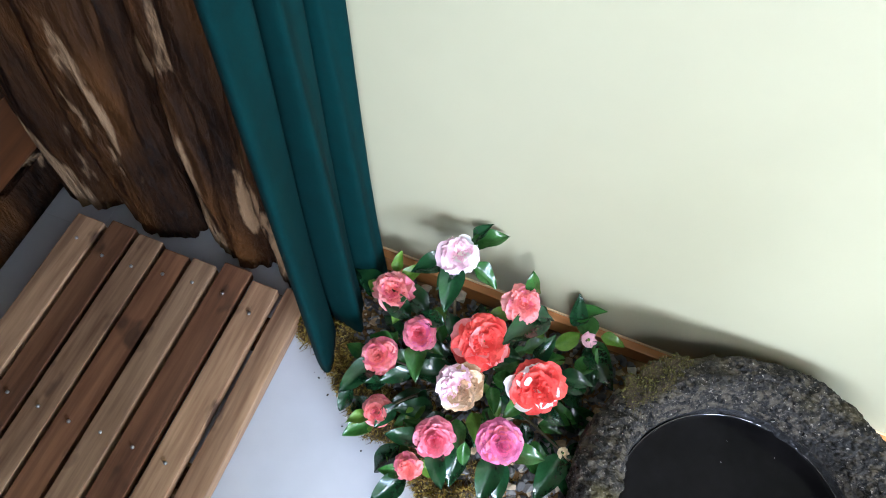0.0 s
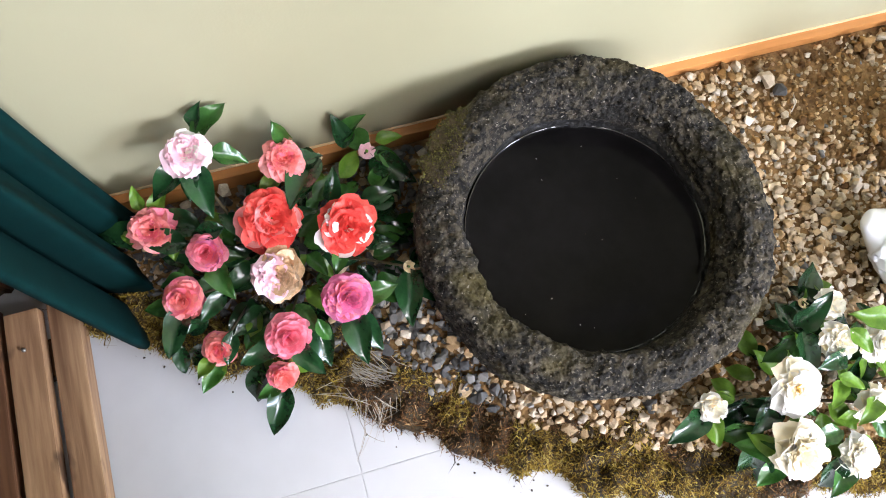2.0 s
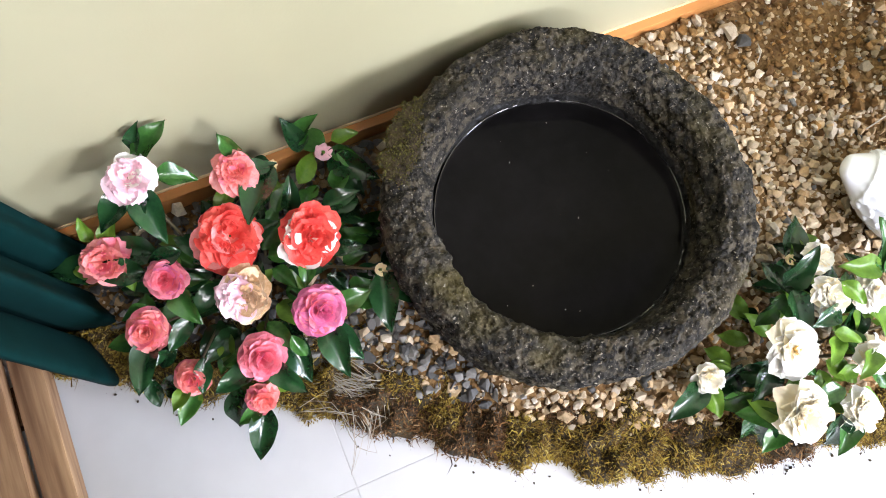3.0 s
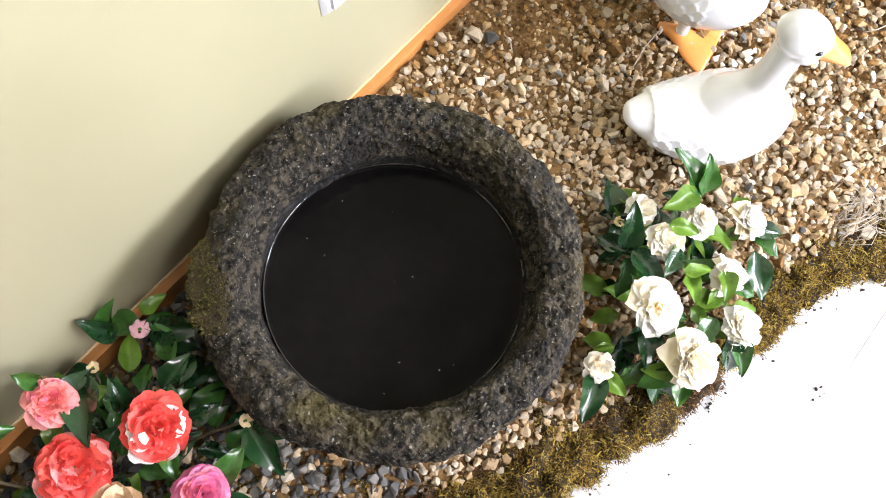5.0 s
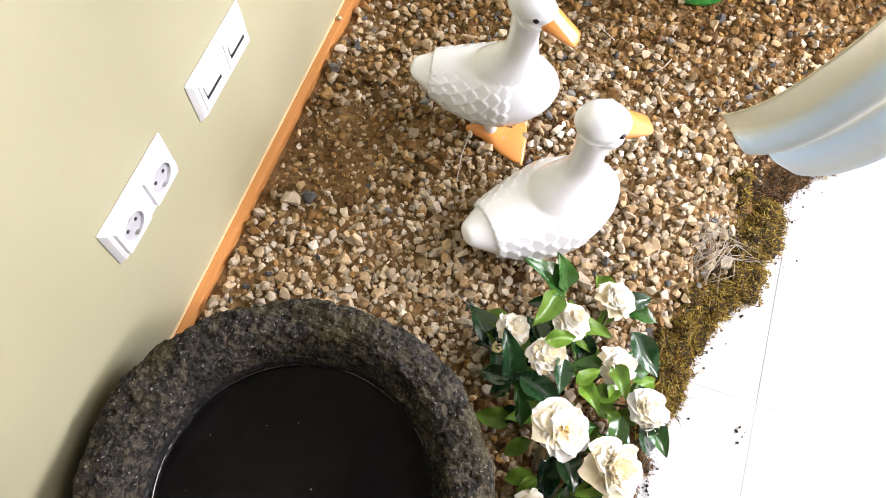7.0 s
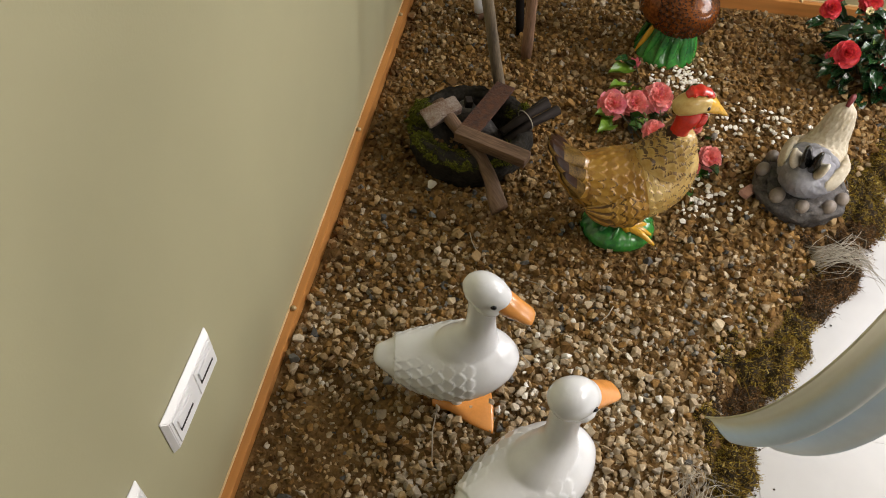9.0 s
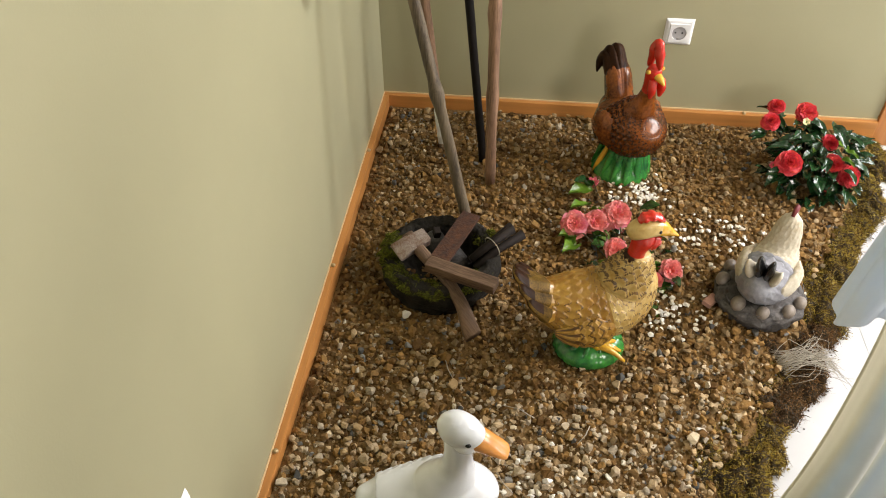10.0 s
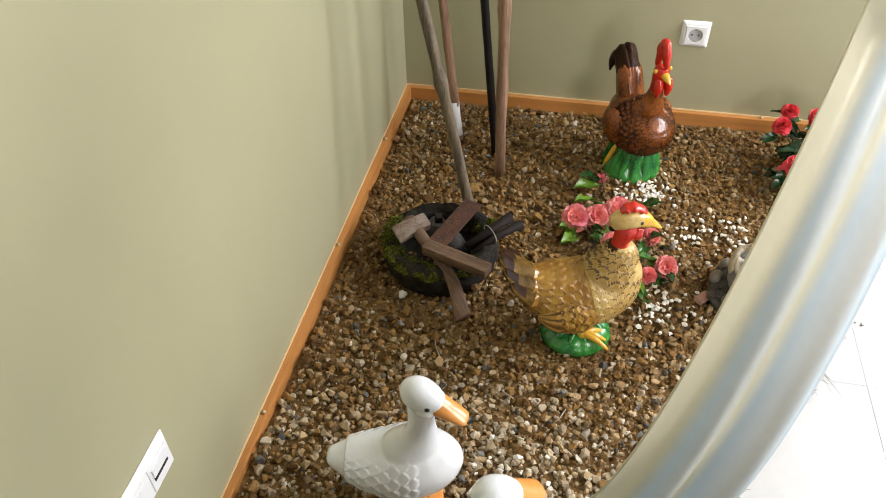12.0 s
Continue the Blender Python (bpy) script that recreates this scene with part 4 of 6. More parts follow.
def scatter(name, centres, radii, material, seed, flat=False, jag=0.42):
    """Many stones in one mesh."""
    rs = np.random.RandomState(seed)
    shapes = rock_shapes(28, seed, jag)
    vs, fs, base = [], [], 0
    for c, r in zip(centres, radii):
        p, faces = shapes[rs.randint(28)]
        a, b = rs.uniform(0, 6.283), (rs.uniform(-0.4, 0.4) if flat else rs.uniform(0, 6.283))
        ca, sa, cb, sb = math.cos(a), math.sin(a), math.cos(b), math.sin(b)
        rot = np.array([[ca, -sa, 0], [sa, ca, 0], [0, 0, 1]]) @ np.array([[1, 0, 0], [0, cb, -sb], [0, sb, cb]])
        vs.append((p * r) @ rot.T + np.array(c))
        fs.append(faces + base)
        base += len(p)
    vs, fs = np.concatenate(vs), np.concatenate(fs)
    me = bpy.data.meshes.new(name)
    me.vertices.add(len(vs))
    me.vertices.foreach_set("co", vs.ravel())
    me.loops.add(len(fs) * 3)
    me.loops.foreach_set("vertex_index", fs.ravel())
    me.polygons.add(len(fs))
    me.polygons.foreach_set("loop_start", np.arange(0, len(fs) * 3, 3))
    me.materials.append(material)
    me.update(calc_edges=True)
    me.shade_flat()
    return new(name, me)


TROUGH = (-2.125, -0.284)
rs = np.random.RandomState(3)
heaps = {"pale": ([], []), "brown": ([], []), "grey": ([], [])}


def earthy(x, y):
    """Share of earth-stained stones: along the wall by the basin and in the far half of the bed."""
    far = min(1.0, max(0.0, (x + 1.5) / 0.6)) * 0.92
    wall = math.exp(-((x + 1.62) / 0.3) ** 2 - ((y + 0.12) / 0.17) ** 2) * 0.6
    return min(0.97, max(far, wall) + 0.1 + 0.45 * noise.noise(Vector((x * 3.1 + 7, y * 3.1, 0.4))))


STEP = 0.0118
for layer in (0, 1):
    for gx in np.arange(-2.86, -0.024, STEP):
        for gy in np.arange(-1.5, -0.022, STEP):
            x, y = gx + rs.uniform(-0.6, 0.6) * STEP, gy + rs.uniform(-0.6, 0.6) * STEP
            if y < edge_y(x) + 0.06 + 0.03 * rs.rand() or y > -0.026 or x > -0.028 or math.hypot(x - TROUGH[0], y - TROUGH[1]) < 0.19:
                continue
            soil = earthy(x, y)
            if layer and rs.rand() < 0.42 + 0.3 * soil:
                continue
            r = 0.0041 + 0.0062 * rs.rand() ** 1.9
            if rs.rand() < 0.07:
                r *= 1.4
            if soil > 0.6 and x < -1.3:
                r *= 0.72
            z = bed_z(x, y) + r * (rs.uniform(-0.2, 0.6) if layer == 0 else rs.uniform(0.5, 1.2) + 0.4)
            grey = x < -2.3 and rs.rand() < 0.75 or rs.rand() < 0.03
            heap = heaps["grey" if grey else ("brown" if rs.rand() < soil else "pale")]
            heap[0].append((x, y, z))
            heap[1].append(r * (1.1 if x < -2.3 else 1.0))
for _ in range(14000):
    x, y = rs.uniform(-2.86, -0.025), rs.uniform(-1.48, -0.023)
    if y > edge_y(x) + 0.07 and math.hypot(x - TROUGH[0], y - TROUGH[1]) > 0.2:
        heap = heaps["brown" if rs.rand() < earthy(x, y) + 0.2 else "pale"]
        heap[0].append((x, y, bed_z(x, y) + rs.uniform(0.001, 0.008)))
        heap[1].append(rs.uniform(0.0016, 0.0038))
tagged(scatter("gravel", *heaps["pale"], GRAVEL, 4), "loose angular buff and tan gravel covering the bed", "gravel", "", "stuff")
tagged(scatter("earthy_gravel", *heaps["brown"], BROWN_GRAVEL, 6), "loose angular gravel stained brown with earth", "gravel", "", "stuff")
tagged(scatter("grey_gravel", *heaps["grey"], GREY_GRAVEL, 5), "loose angular grey gravel beside the stone basin", "gravel", "", "stuff")


def chips(label, spots, count, seed, size=0.0055):
    r2 = np.random.RandomState(seed)
    c, q = [], []
    for _ in range(count):
        sx, sy, sr = spots[r2.randint(len(spots))]
        x, y = sx + r2.normal() * sr, sy + r2.normal() * sr
        c.append((x, y, bed_z(x, y) + 0.012))
        q.append(size * r2.uniform(0.75, 1.3))
    tagged(scatter("white_chips", c, q, CHIP, seed, True, 0.15), label, "pebbles", "", "stuff")


chips("small white flat pebbles strewn on the gravel", CHIPS_FAR, 230, 21, 0.0062)
chips("small white flat pebbles strewn beside the ducks", CHIPS_DUCK, 46, 22, 0.0065)
# a few larger stones lying on the gravel
for k, (x, y, r, m) in enumerate(BIG_STONES):
    sh, fc = rock_shapes(1, 60 + k)[0]
    ob = mesh_part("stone", sh * r, fc, (GREY_GRAVEL, SOIL, CHIP)[m], smooth=False)
    bv = ob.modifiers.new("worn", "BEVEL")
    bv.width, bv.segments = r * 0.12, 2
    ob.matrix_world = pose(x, y, bed_z(x, y) + 0.012 + r * 0.25, rnd.uniform(0, 40), rnd.uniform(0, 40), rnd.uniform(0, 360))
    tagged(ob, ("angular grey stone lying on the gravel", "rounded brown stone lying on the gravel", "pale angular stone lying on the gravel")[m], "stone", "larger stones on the gravel")


# dry stems and a chip of brick lying on the gravel
for k, (x, y, turn, ln) in enumerate(STRAWS):
    v, f = tube([(-ln / 2, 0, 0), (0, 0.004 * (-1) ** k, 0.004), (ln / 2, 0, 0.001)], 0.0011, 6)
    ob = mesh_part("dry_stem", v, f, STRAW)
    ob.matrix_world = pose(x, y, bed_z(x, y) + 0.017, 0, 0, turn)
    tagged(ob, "thin pale dry stem lying on the gravel", "dry stem", "dry stems on the gravel")
ob = box("brick_chip", -0.022, 0.022, -0.011, 0.011, 0.0, 0.012, BRICK, bevel=0.003)
ob.matrix_world = pose(-0.79, -0.905, bed_z(-0.79, -0.905) + 0.011, 4, 6, -40)
tagged(ob, "small pinkish chip of brick lying on the gravel", "brick chip")


# ---- stone basin with water ----
def stone_basin(name, at, profile, material, seed, label, jag=0.012, n=420, rows=150, wet=None, pits=0.0):
    """A hollowed stone: a turned profile of (radius, height), hewn uneven and pitted. wet: the height of the hollow below which its wall stays damp and smooth."""
    prof = smooth_rows(profile, rows)
    top = int(np.argmax(prof[:, 1]))
    v, f, slots = [], [], []
    off = Vector((seed * 3.7, seed * 1.3, 0))
    for i, (r, z) in enumerate(prof):
        t = prof[min(i + 1, rows - 1)] - prof[max(i - 1, 0)]
        d = math.hypot(*t) or 1.0
        nr, nz = t[1] / d, -t[0] / d
        inside = wet is not None and i > top
        calm = 1.0 if not inside else min(1.0, max(0.42, (z - wet) / 0.04))
        for j in range(n):
            a = 2 * math.pi * j / n
            e = Vector((math.cos(a), math.sin(a), 0))
            p = e * r + Vector((0, 0, z))
            q = off + p
            k = jag * (0.75 * noise.noise(q * 6.0) + 0.6 * noise.noise(q * 16) + 0.45 * noise.noise(q * 38) + 0.35 * noise.noise(q * 85) + 0.25 * noise.noise(q * 170))
            if inside:
                k += jag * 0.9 * noise.noise(off + Vector((e.x * 2.0, e.y * 2.0, z * 55)))
            if pits:
                for cell, deep in ((62.0, 1.0), (130.0, 0.55)):
                    near, spot = noise.voronoi(q * cell)
                    size = 0.16 + 0.34 * (0.5 + 0.5 * noise.noise(spot[0] * 7.3))
                    if near[0] < size:
                        k -= pits * deep * (1 - (near[0] / size) ** 2)
            k *= calm
            v.append(p + Vector((e.x * nr * k, e.y * nr * k, nz * k + 0.25 * jag * noise.noise(Vector((e.x * 1.4, e.y * 1.4, seed))) * z / 0.1)))
    for i in range(rows - 1):
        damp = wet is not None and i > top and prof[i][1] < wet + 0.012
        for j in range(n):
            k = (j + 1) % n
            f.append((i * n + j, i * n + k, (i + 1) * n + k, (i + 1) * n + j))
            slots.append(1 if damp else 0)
    ob = mesh_part(name, v, f, material, slots=slots)
    ob.matrix_world = pose(*at)
    return tagged(ob, label, "stone basin")


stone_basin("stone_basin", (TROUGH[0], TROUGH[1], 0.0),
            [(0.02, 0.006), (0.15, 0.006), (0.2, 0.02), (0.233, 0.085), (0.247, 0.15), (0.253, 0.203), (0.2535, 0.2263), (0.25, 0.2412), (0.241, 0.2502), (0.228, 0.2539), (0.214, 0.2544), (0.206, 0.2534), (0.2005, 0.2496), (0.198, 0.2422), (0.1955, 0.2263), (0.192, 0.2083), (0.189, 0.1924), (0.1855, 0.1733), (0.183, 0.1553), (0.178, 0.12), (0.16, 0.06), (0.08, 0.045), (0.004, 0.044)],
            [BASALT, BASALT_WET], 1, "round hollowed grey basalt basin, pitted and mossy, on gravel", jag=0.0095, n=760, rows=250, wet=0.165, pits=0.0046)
v, f = [], []
WN = 160
for r, z in ((0.0005, 0.158), (0.08, 0.158), (0.14, 0.158), (0.1775, 0.1581), (0.1805, 0.1585), (0.1822, 0.1597), (0.1836, 0.1622), (0.1875, 0.148), (0.1875, 0.1)):
    for j in range(WN):
        a = 2 * math.pi * j / WN
        v.append((TROUGH[0] + math.cos(a) * r, TROUGH[1] + math.sin(a) * r, z))
for i in range(8):
    for j in range(WN):
        k = (j + 1) % WN
        f.append((i * WN + j, i * WN + k, (i + 1) * WN + k, (i + 1) * WN + j))
structure(mesh_part("water", v, f, [WATER, MENISCUS], slots=[1 if k // WN == 5 else 0 for k in range(len(f))]), "dark still water filling the stone basin")
r3 = np.random.RandomState(40)
c3 = [(TROUGH[0] + 0.16 * math.sqrt(u) * math.cos(w), TROUGH[1] + 0.16 * math.sqrt(u) * math.sin(w), 0.1582) for u, w in r3.uniform(0, 1, (10, 2)) * np.array([1, 6.283])]
tagged(scatter("floating_specks", c3, r3.uniform(0.0005, 0.0011, 10), CHIP, 41, True), "pale specks floating on the dark water", "specks", "", "stuff")


# ---- moss ----
def moss_clump(x, y, rx, ry, hgt, turn, seed, z=None, strands=1500, material=None, label="", long=1.0):
    """A low lumpy mound with a pile of short curled strands."""
    rr = random.Random(seed)
    material = material or MOSS
    base = empty("moss_clump", (x, y, bed_z(x, y) * 0.5 if z is None else z), label or ("brown dried moss clump edging the gravel bed" if material == MOSS_BROWN else "olive green moss clump edging the gravel bed"), "moss", "moss along the edge of the bed")
    base.rotation_euler = (0, 0, radians(turn))
    n, m = 44, 14
    v, f = [], []
    off = Vector((seed * 2.3, seed, 0))

    def outline(a):
        return 1 + 0.45 * noise.noise(off + Vector((math.cos(a) * 1.8, math.sin(a) * 1.8, 0.3))) + 0.2 * noise.noise(off + Vector((math.cos(a) * 5, math.sin(a) * 5, 0.9)))

    def height(px, py, s):
        return max(0.0, 1 - s * s) ** 0.5 * hgt * (0.8 + 0.75 * noise.noise(off + Vector((px * 30, py * 30, 0))) + 0.35 * noise.noise(off + Vector((px * 80, py * 80, 4))))

    for i in range(m + 1):
        s = i / m
        for j in range(n):
            a = 2 * math.pi * j / n
            q = outline(a)
            px, py = math.cos(a) * rx * s * q, math.sin(a) * ry * s * q
            v.append((px, py, height(px, py, s) + 0.001))
    for i in range(m):
        for j in range(n):
            k = (j + 1) % n
            f.append((i * n + j, (i + 1) * n + j, (i + 1) * n + k, i * n + k))
    mesh_part("mound", v, f, MOSS_BASE, base)
    v, f = [], []
    for _ in range(strands * 2):
        a, s = rr.uniform(0, 6.2832), rr.random() ** 0.5 * 1.08
        q = outline(a)
        px, py = math.cos(a) * rx * s * q, math.sin(a) * ry * s * q
        p = Vector((px, py, height(px, py, min(s, 1.0)) + rr.uniform(-0.002, 0.003)))
        d = Vector((math.cos(a) * 0.5 * s + rr.uniform(-1, 1), math.sin(a) * 0.5 * s + rr.uniform(-1, 1), rr.uniform(-0.2, 0.9))).normalized()
        ln = rr.uniform(0.003, 0.009) * long * (2.6 if rr.random() < 0.05 else 1.0)
        w = d.cross(Vector((rr.uniform(-1, 1), rr.uniform(-1, 1), rr.uniform(-1, 1)))).normalized() * rr.uniform(0.0003, 0.001)
        bend = Vector((rr.uniform(-1, 1), rr.uniform(-1, 1), rr.uniform(-1, 0.3))) * ln * 0.8
        b = len(v)
        v += [p - w, p + w, p + d * ln * 0.6 + w, p + d * ln * 0.6 - w, p + d * ln + bend]
        f += [(b, b + 1, b + 2, b + 3), (b + 3, b + 2, b + 4)]
    tagged(mesh_part("moss_pile", v, f, material, base, smooth=False), "short curled moss strands", kind="stuff")
    return base


rr = random.Random(8)
x, k = -2.88, 0
while x < -0.06:
    y = edge_y(x)
    slope = math.degrees(math.atan2(edge_y(x + 0.05) - edge_y(x - 0.05), 0.1))
    w = rr.uniform(0.045, 0.085)
    tone = noise.noise(Vector((x * 4.6, 0.5, 2)))
    kind = MOSS_BROWN if tone > 0.2 else MOSS
    moss_clump(x, y + 0.047 + rr.uniform(-0.02, 0.014), w * 1.1, rr.uniform(0.038, 0.058), rr.uniform(0.016, 0.048), slope + rr.uniform(-25, 25), 100 + k, strands=1900, material=kind)
    if -2.7 < x < -2.0 or -1.66 < x < -0.6:
        moss_clump(x + 0.02, y + 0.105 + rr.uniform(-0.02, 0.02), w * 0.9, rr.uniform(0.03, 0.045), rr.uniform(0.015, 0.035), slope + rr.uniform(-30, 30), 500 + k, strands=1100, material=rr.choice((MOSS, MOSS, MOSS_BROWN)))
    if -2.6 < x < -2.32:
        moss_clump(x - 0.01, y + 0.155 + rr.uniform(-0.01, 0.02), w * 0.8, 0.032, 0.02, slope + rr.uniform(-40, 40), 800 + k, strands=700, material=MOSS)
    x += w * 1.15 * math.cos(math.radians(slope))
    k += 1
# fuller golden mounds between the basin and the pink camellia
for k, (x, y, w, h) in enumerate(((-2.555, -0.315, 0.05, 0.032), (-2.5, -0.36, 0.062, 0.04), (-2.435, -0.395, 0.05, 0.034), (-2.37, -0.465, 0.045, 0.03), (-2.46, -0.3, 0.04, 0.024))):
    moss_clump(x, y, w, w * 0.8, h, 30 * k, 950 + k, strands=1700, material=MOSS)
# moss on the rim of the basin
for k, (ang, w) in enumerate(((2.42, 0.034), (2.58, 0.03), (2.27, 0.024))):
    c = moss_clump(TROUGH[0] + math.cos(ang) * 0.236, TROUGH[1] + math.sin(ang) * 0.236, w, 0.022, 0.006, math.degrees(ang) + 90, 700 + k, z=0.251, strands=520, long=0.45, material=MOSS_OLIVE, label="thin olive moss patch on the rim of the basin")
    c["group"] = "moss on the rim of the basin"
# crumbs that fell from the moss on to the tiles
c4, q4 = [], []
for _ in range(150):
    x = rr.uniform(-2.85, -0.6)
    c4.append((x, edge_y(x) + 0.005 - abs(rr.gauss(0, 0.022)), 0.001))
    q4.append(rr.uniform(0.0008, 0.0028))
for bx, by in CRUMBS:
    for _ in range(6):
        c4.append((bx + rr.gauss(0, 0.012), by + rr.gauss(0, 0.007), 0.002))
        q4.append(rr.uniform(0.0012, 0.0036))
tagged(scatter("moss_crumbs", c4, q4, MOSS_BASE, 44, True), "dark crumbs of moss and soil fallen on the tiles", "crumbs", "", "stuff")


def dry_tuft(x, y, turn, length, count, seed, spread=0.03):
    r5 = random.Random(seed)
    v, f = [], []
    for _ in range(count):
        y0 = r5.gauss(0, spread * 0.8)
        pts = smooth_rows([(0, y0, 0.02 + r5.uniform(0, 0.012)), (length * 0.4, y0 * 0.7 + r5.gauss(0, 0.012), 0.035 + r5.uniform(0, 0.012)), (length * 0.8, y0 * 0.9 + r5.gauss(0, 0.02), 0.03 + r5.uniform(-0.01, 0.012)), (length * r5.uniform(0.9, 1.15), y0 * 1.6 + r5.gauss(0, 0.02), 0.014 + r5.uniform(0, 0.012))], 8)
        tv, tf = tube(pts, [0.0006] * 6 + [0.0004, 0.0002], 4)
        o = len(v)
        v += tv
        f += [tuple(i + o for i in fc) for fc in tf]
    ob = mesh_part("dry_grass_tuft", v, f, STRAW)
    ob.matrix_world = pose(x, y, bed_z(x, y) * 0.5, 0, 0, turn)
    tagged(ob, "tuft of dry grey grass lying on the moss", "dry grass", "", "stuff")


for k, (x, y, turn, ln, cnt) in enumerate(TUFTS):
    dry_tuft(x, y, turn, ln, cnt, 70 + k)


# ---- camellias ----
def leaf_mesh(name, length, width, fold, arch, material, seed):
    rr = random.Random(seed)
    v, f, m, n = [], [], 12, 6
    for i in range(m + 1):
        u = i / m
        w = width * (math.sin(math.pi * min(1, u ** 0.85)) ** 0.8) * (1 - 0.25 * u) + 0.0006
        for j in range(n + 1):
            q = j / n * 2 - 1
            z = abs(q) * w * fold - arch * length * u * u + 0.004 * math.sin(u * 9 + q * 2 + seed) * abs(q)
            v.append((length * u, q * w / 2 * (1 + 0.03 * math.sin(u * 60)), z))
    for i in range(m):
        for j in range(n):
            a = i * (n + 1) + j
            f.append((a, a + n + 1, a + n + 2, a + 1))
    k = len(v)
    v.extend((p[0], p[1], p[2] - 0.0006) for p in v[:k])
    f.extend(tuple(q + k for q in reversed(fc)) for fc in f[: m * n])
    me = bpy.data.meshes.new(name)
    me.from_pydata(v, [], f)
    me.materials.append(material)
    me.polygons.foreach_set("use_smooth", [True] * len(me.polygons))
    return me


LEAVES = [leaf_mesh("leaf", rl, rw, fo, ar, m, k) for k, (rl, rw, fo, ar, m) in enumerate((
    (0.078, 0.046, 0.28, 0.18, LEAF), (0.07, 0.04, 0.36, 0.3, LEAF_DARK), (0.085, 0.046, 0.22, 0.1, LEAF_DARK), (0.065, 0.038, 0.4, 0.22, LEAF), (0.06, 0.036, 0.3, 0.2, LEAF_LIGHT), (0.088, 0.05, 0.3, 0.26, LEAF_DARK)))]


def flower(name, parent, at, facing, r, mats, style, seed, label=""):
    """A camellia bloom: a small green base with rings of cupped, ruffled petals, each petal its own piece."""
    rr = random.Random(seed)
    bv, bf = tube([(0, 0, -r * 0.2), (0, 0, -r * 0.08), (0, 0, r * 0.05)], [r * 0.1, r * 0.2, r * 0.12], 10)
    core = mesh_part(name, bv, bf, LEAF_LIGHT, parent, label)
    zt = Vector(facing).normalized()
    core.matrix_local = Matrix.Translation(Vector(at) - zt * r * 0.25) @ zt.to_track_quat("Z", "Y").to_matrix().to_4x4() @ pose(0, 0, 0, 0, 0, rr.uniform(0, 360))

    def one(angle, length, width, lift, curl, base_r, z0, slot, ruffle, piece="petal", m=6, n=6):
        v, f = [], []
        ca, sa = math.cos(angle), math.sin(angle)
        ph, ph2 = rr.uniform(0, 6.28), rr.uniform(0, 6.28)
        notch = rr.uniform(0.0, 0.1)
        for i in range(m + 1):
            u = i / m
            w = width * (math.sin(math.pi * (0.12 + 0.72 * u ** 0.9)) ** 0.6)
            for j in range(n + 1):
                q = j / n * 2 - 1
                out = base_r + length * u * math.cos(lift) - (abs(q) ** 2 * 0.12 + (1 - abs(q)) * notch) * length * u ** 3 + ruffle * 0.35 * length * math.sin(q * 8 + ph2) * u ** 3
                z = z0 + length * u * math.sin(lift) - curl * length * u * u + 0.22 * w * q * q + ruffle * length * (math.sin(q * 4.5 + ph) * u * u + 0.5 * math.sin(q * 10 + ph2) * u ** 3)
                y = q * w / 2 + ruffle * length * 0.4 * math.cos(u * 5 + ph) * q
                v.append((out * ca - y * sa, out * sa + y * ca, z))
        for i in range(m):
            for j in range(n):
                a = i * (n + 1) + j
                f.append((a, a + n + 1, a + n + 2, a + 1))
        mesh_part(piece, v, f, mats[min(slot, len(mats) - 1)], core)

    if style == "bud":
        for k in range(6):
            one(k * 1.05 + rr.uniform(-0.2, 0.2), r * 1.9, r * 1.7, radians(62), 0.75, 0.0, -r * 0.7, 0, 0.0)
        for k in range(4):
            one(k * 1.57, r * 0.9, r * 0.9, radians(40), 0.3, 0.0, -r * 0.8, 1, 0.0, "sepal")
        return core
    half = P_BROWN in mats
    rings = {"rose": 7, "peony": 3, "open": 3}[style]
    for g in range(rings):
        u = g / (rings - 1)
        cnt = int(round(5 + 3 * (1 - u)))
        for k in range(cnt):
            ang = (k + 0.5 * (g % 2)) * 2 * math.pi / cnt + rr.uniform(-0.2, 0.2) + g * 0.37
            if style == "rose":
                ln, lift = r * (1.0 - 0.62 * u) * rr.uniform(0.9, 1.08), 4 + 66 * u
            else:
                ln, lift = r * (1.0 - 0.3 * u) * rr.uniform(0.82, 1.1), 2 + 26 * u
            if half:
                slot = 1 if math.sin(ang) > 0.1 else 0
            elif P_RED in mats and P_WHITE in mats:
                slot = 1 if g < 2 and k in (1, 4) else 0
            else:
                slot = 1 if rr.random() < 0.22 else 0
            one(ang, ln, ln * rr.uniform(1.1, 1.4), radians(lift + rr.uniform(-8, 8)), 0.3 * (1 - u), r * 0.03, r * 0.055 * g, slot, 0.05 if style == "rose" else 0.11)
    if style in ("peony", "open"):
        for k in range(44 if style == "peony" else 20):
            ang, q = rr.uniform(0, 6.28), rr.random() ** 0.6
            ln = r * rr.uniform(0.26, 0.46)
            slot = (1 if math.sin(ang) > 0.1 else 0) if half else (1 if rr.random() < 0.16 else 0)
            one(ang, ln, ln * rr.uniform(0.6, 1.15), radians(rr.uniform(25, 60) + 28 * (1 - q)), rr.uniform(0.1, 0.6), r * 0.5 * q, r * (0.16 + 0.2 * (1 - q)), slot, 0.24, m=4, n=5)
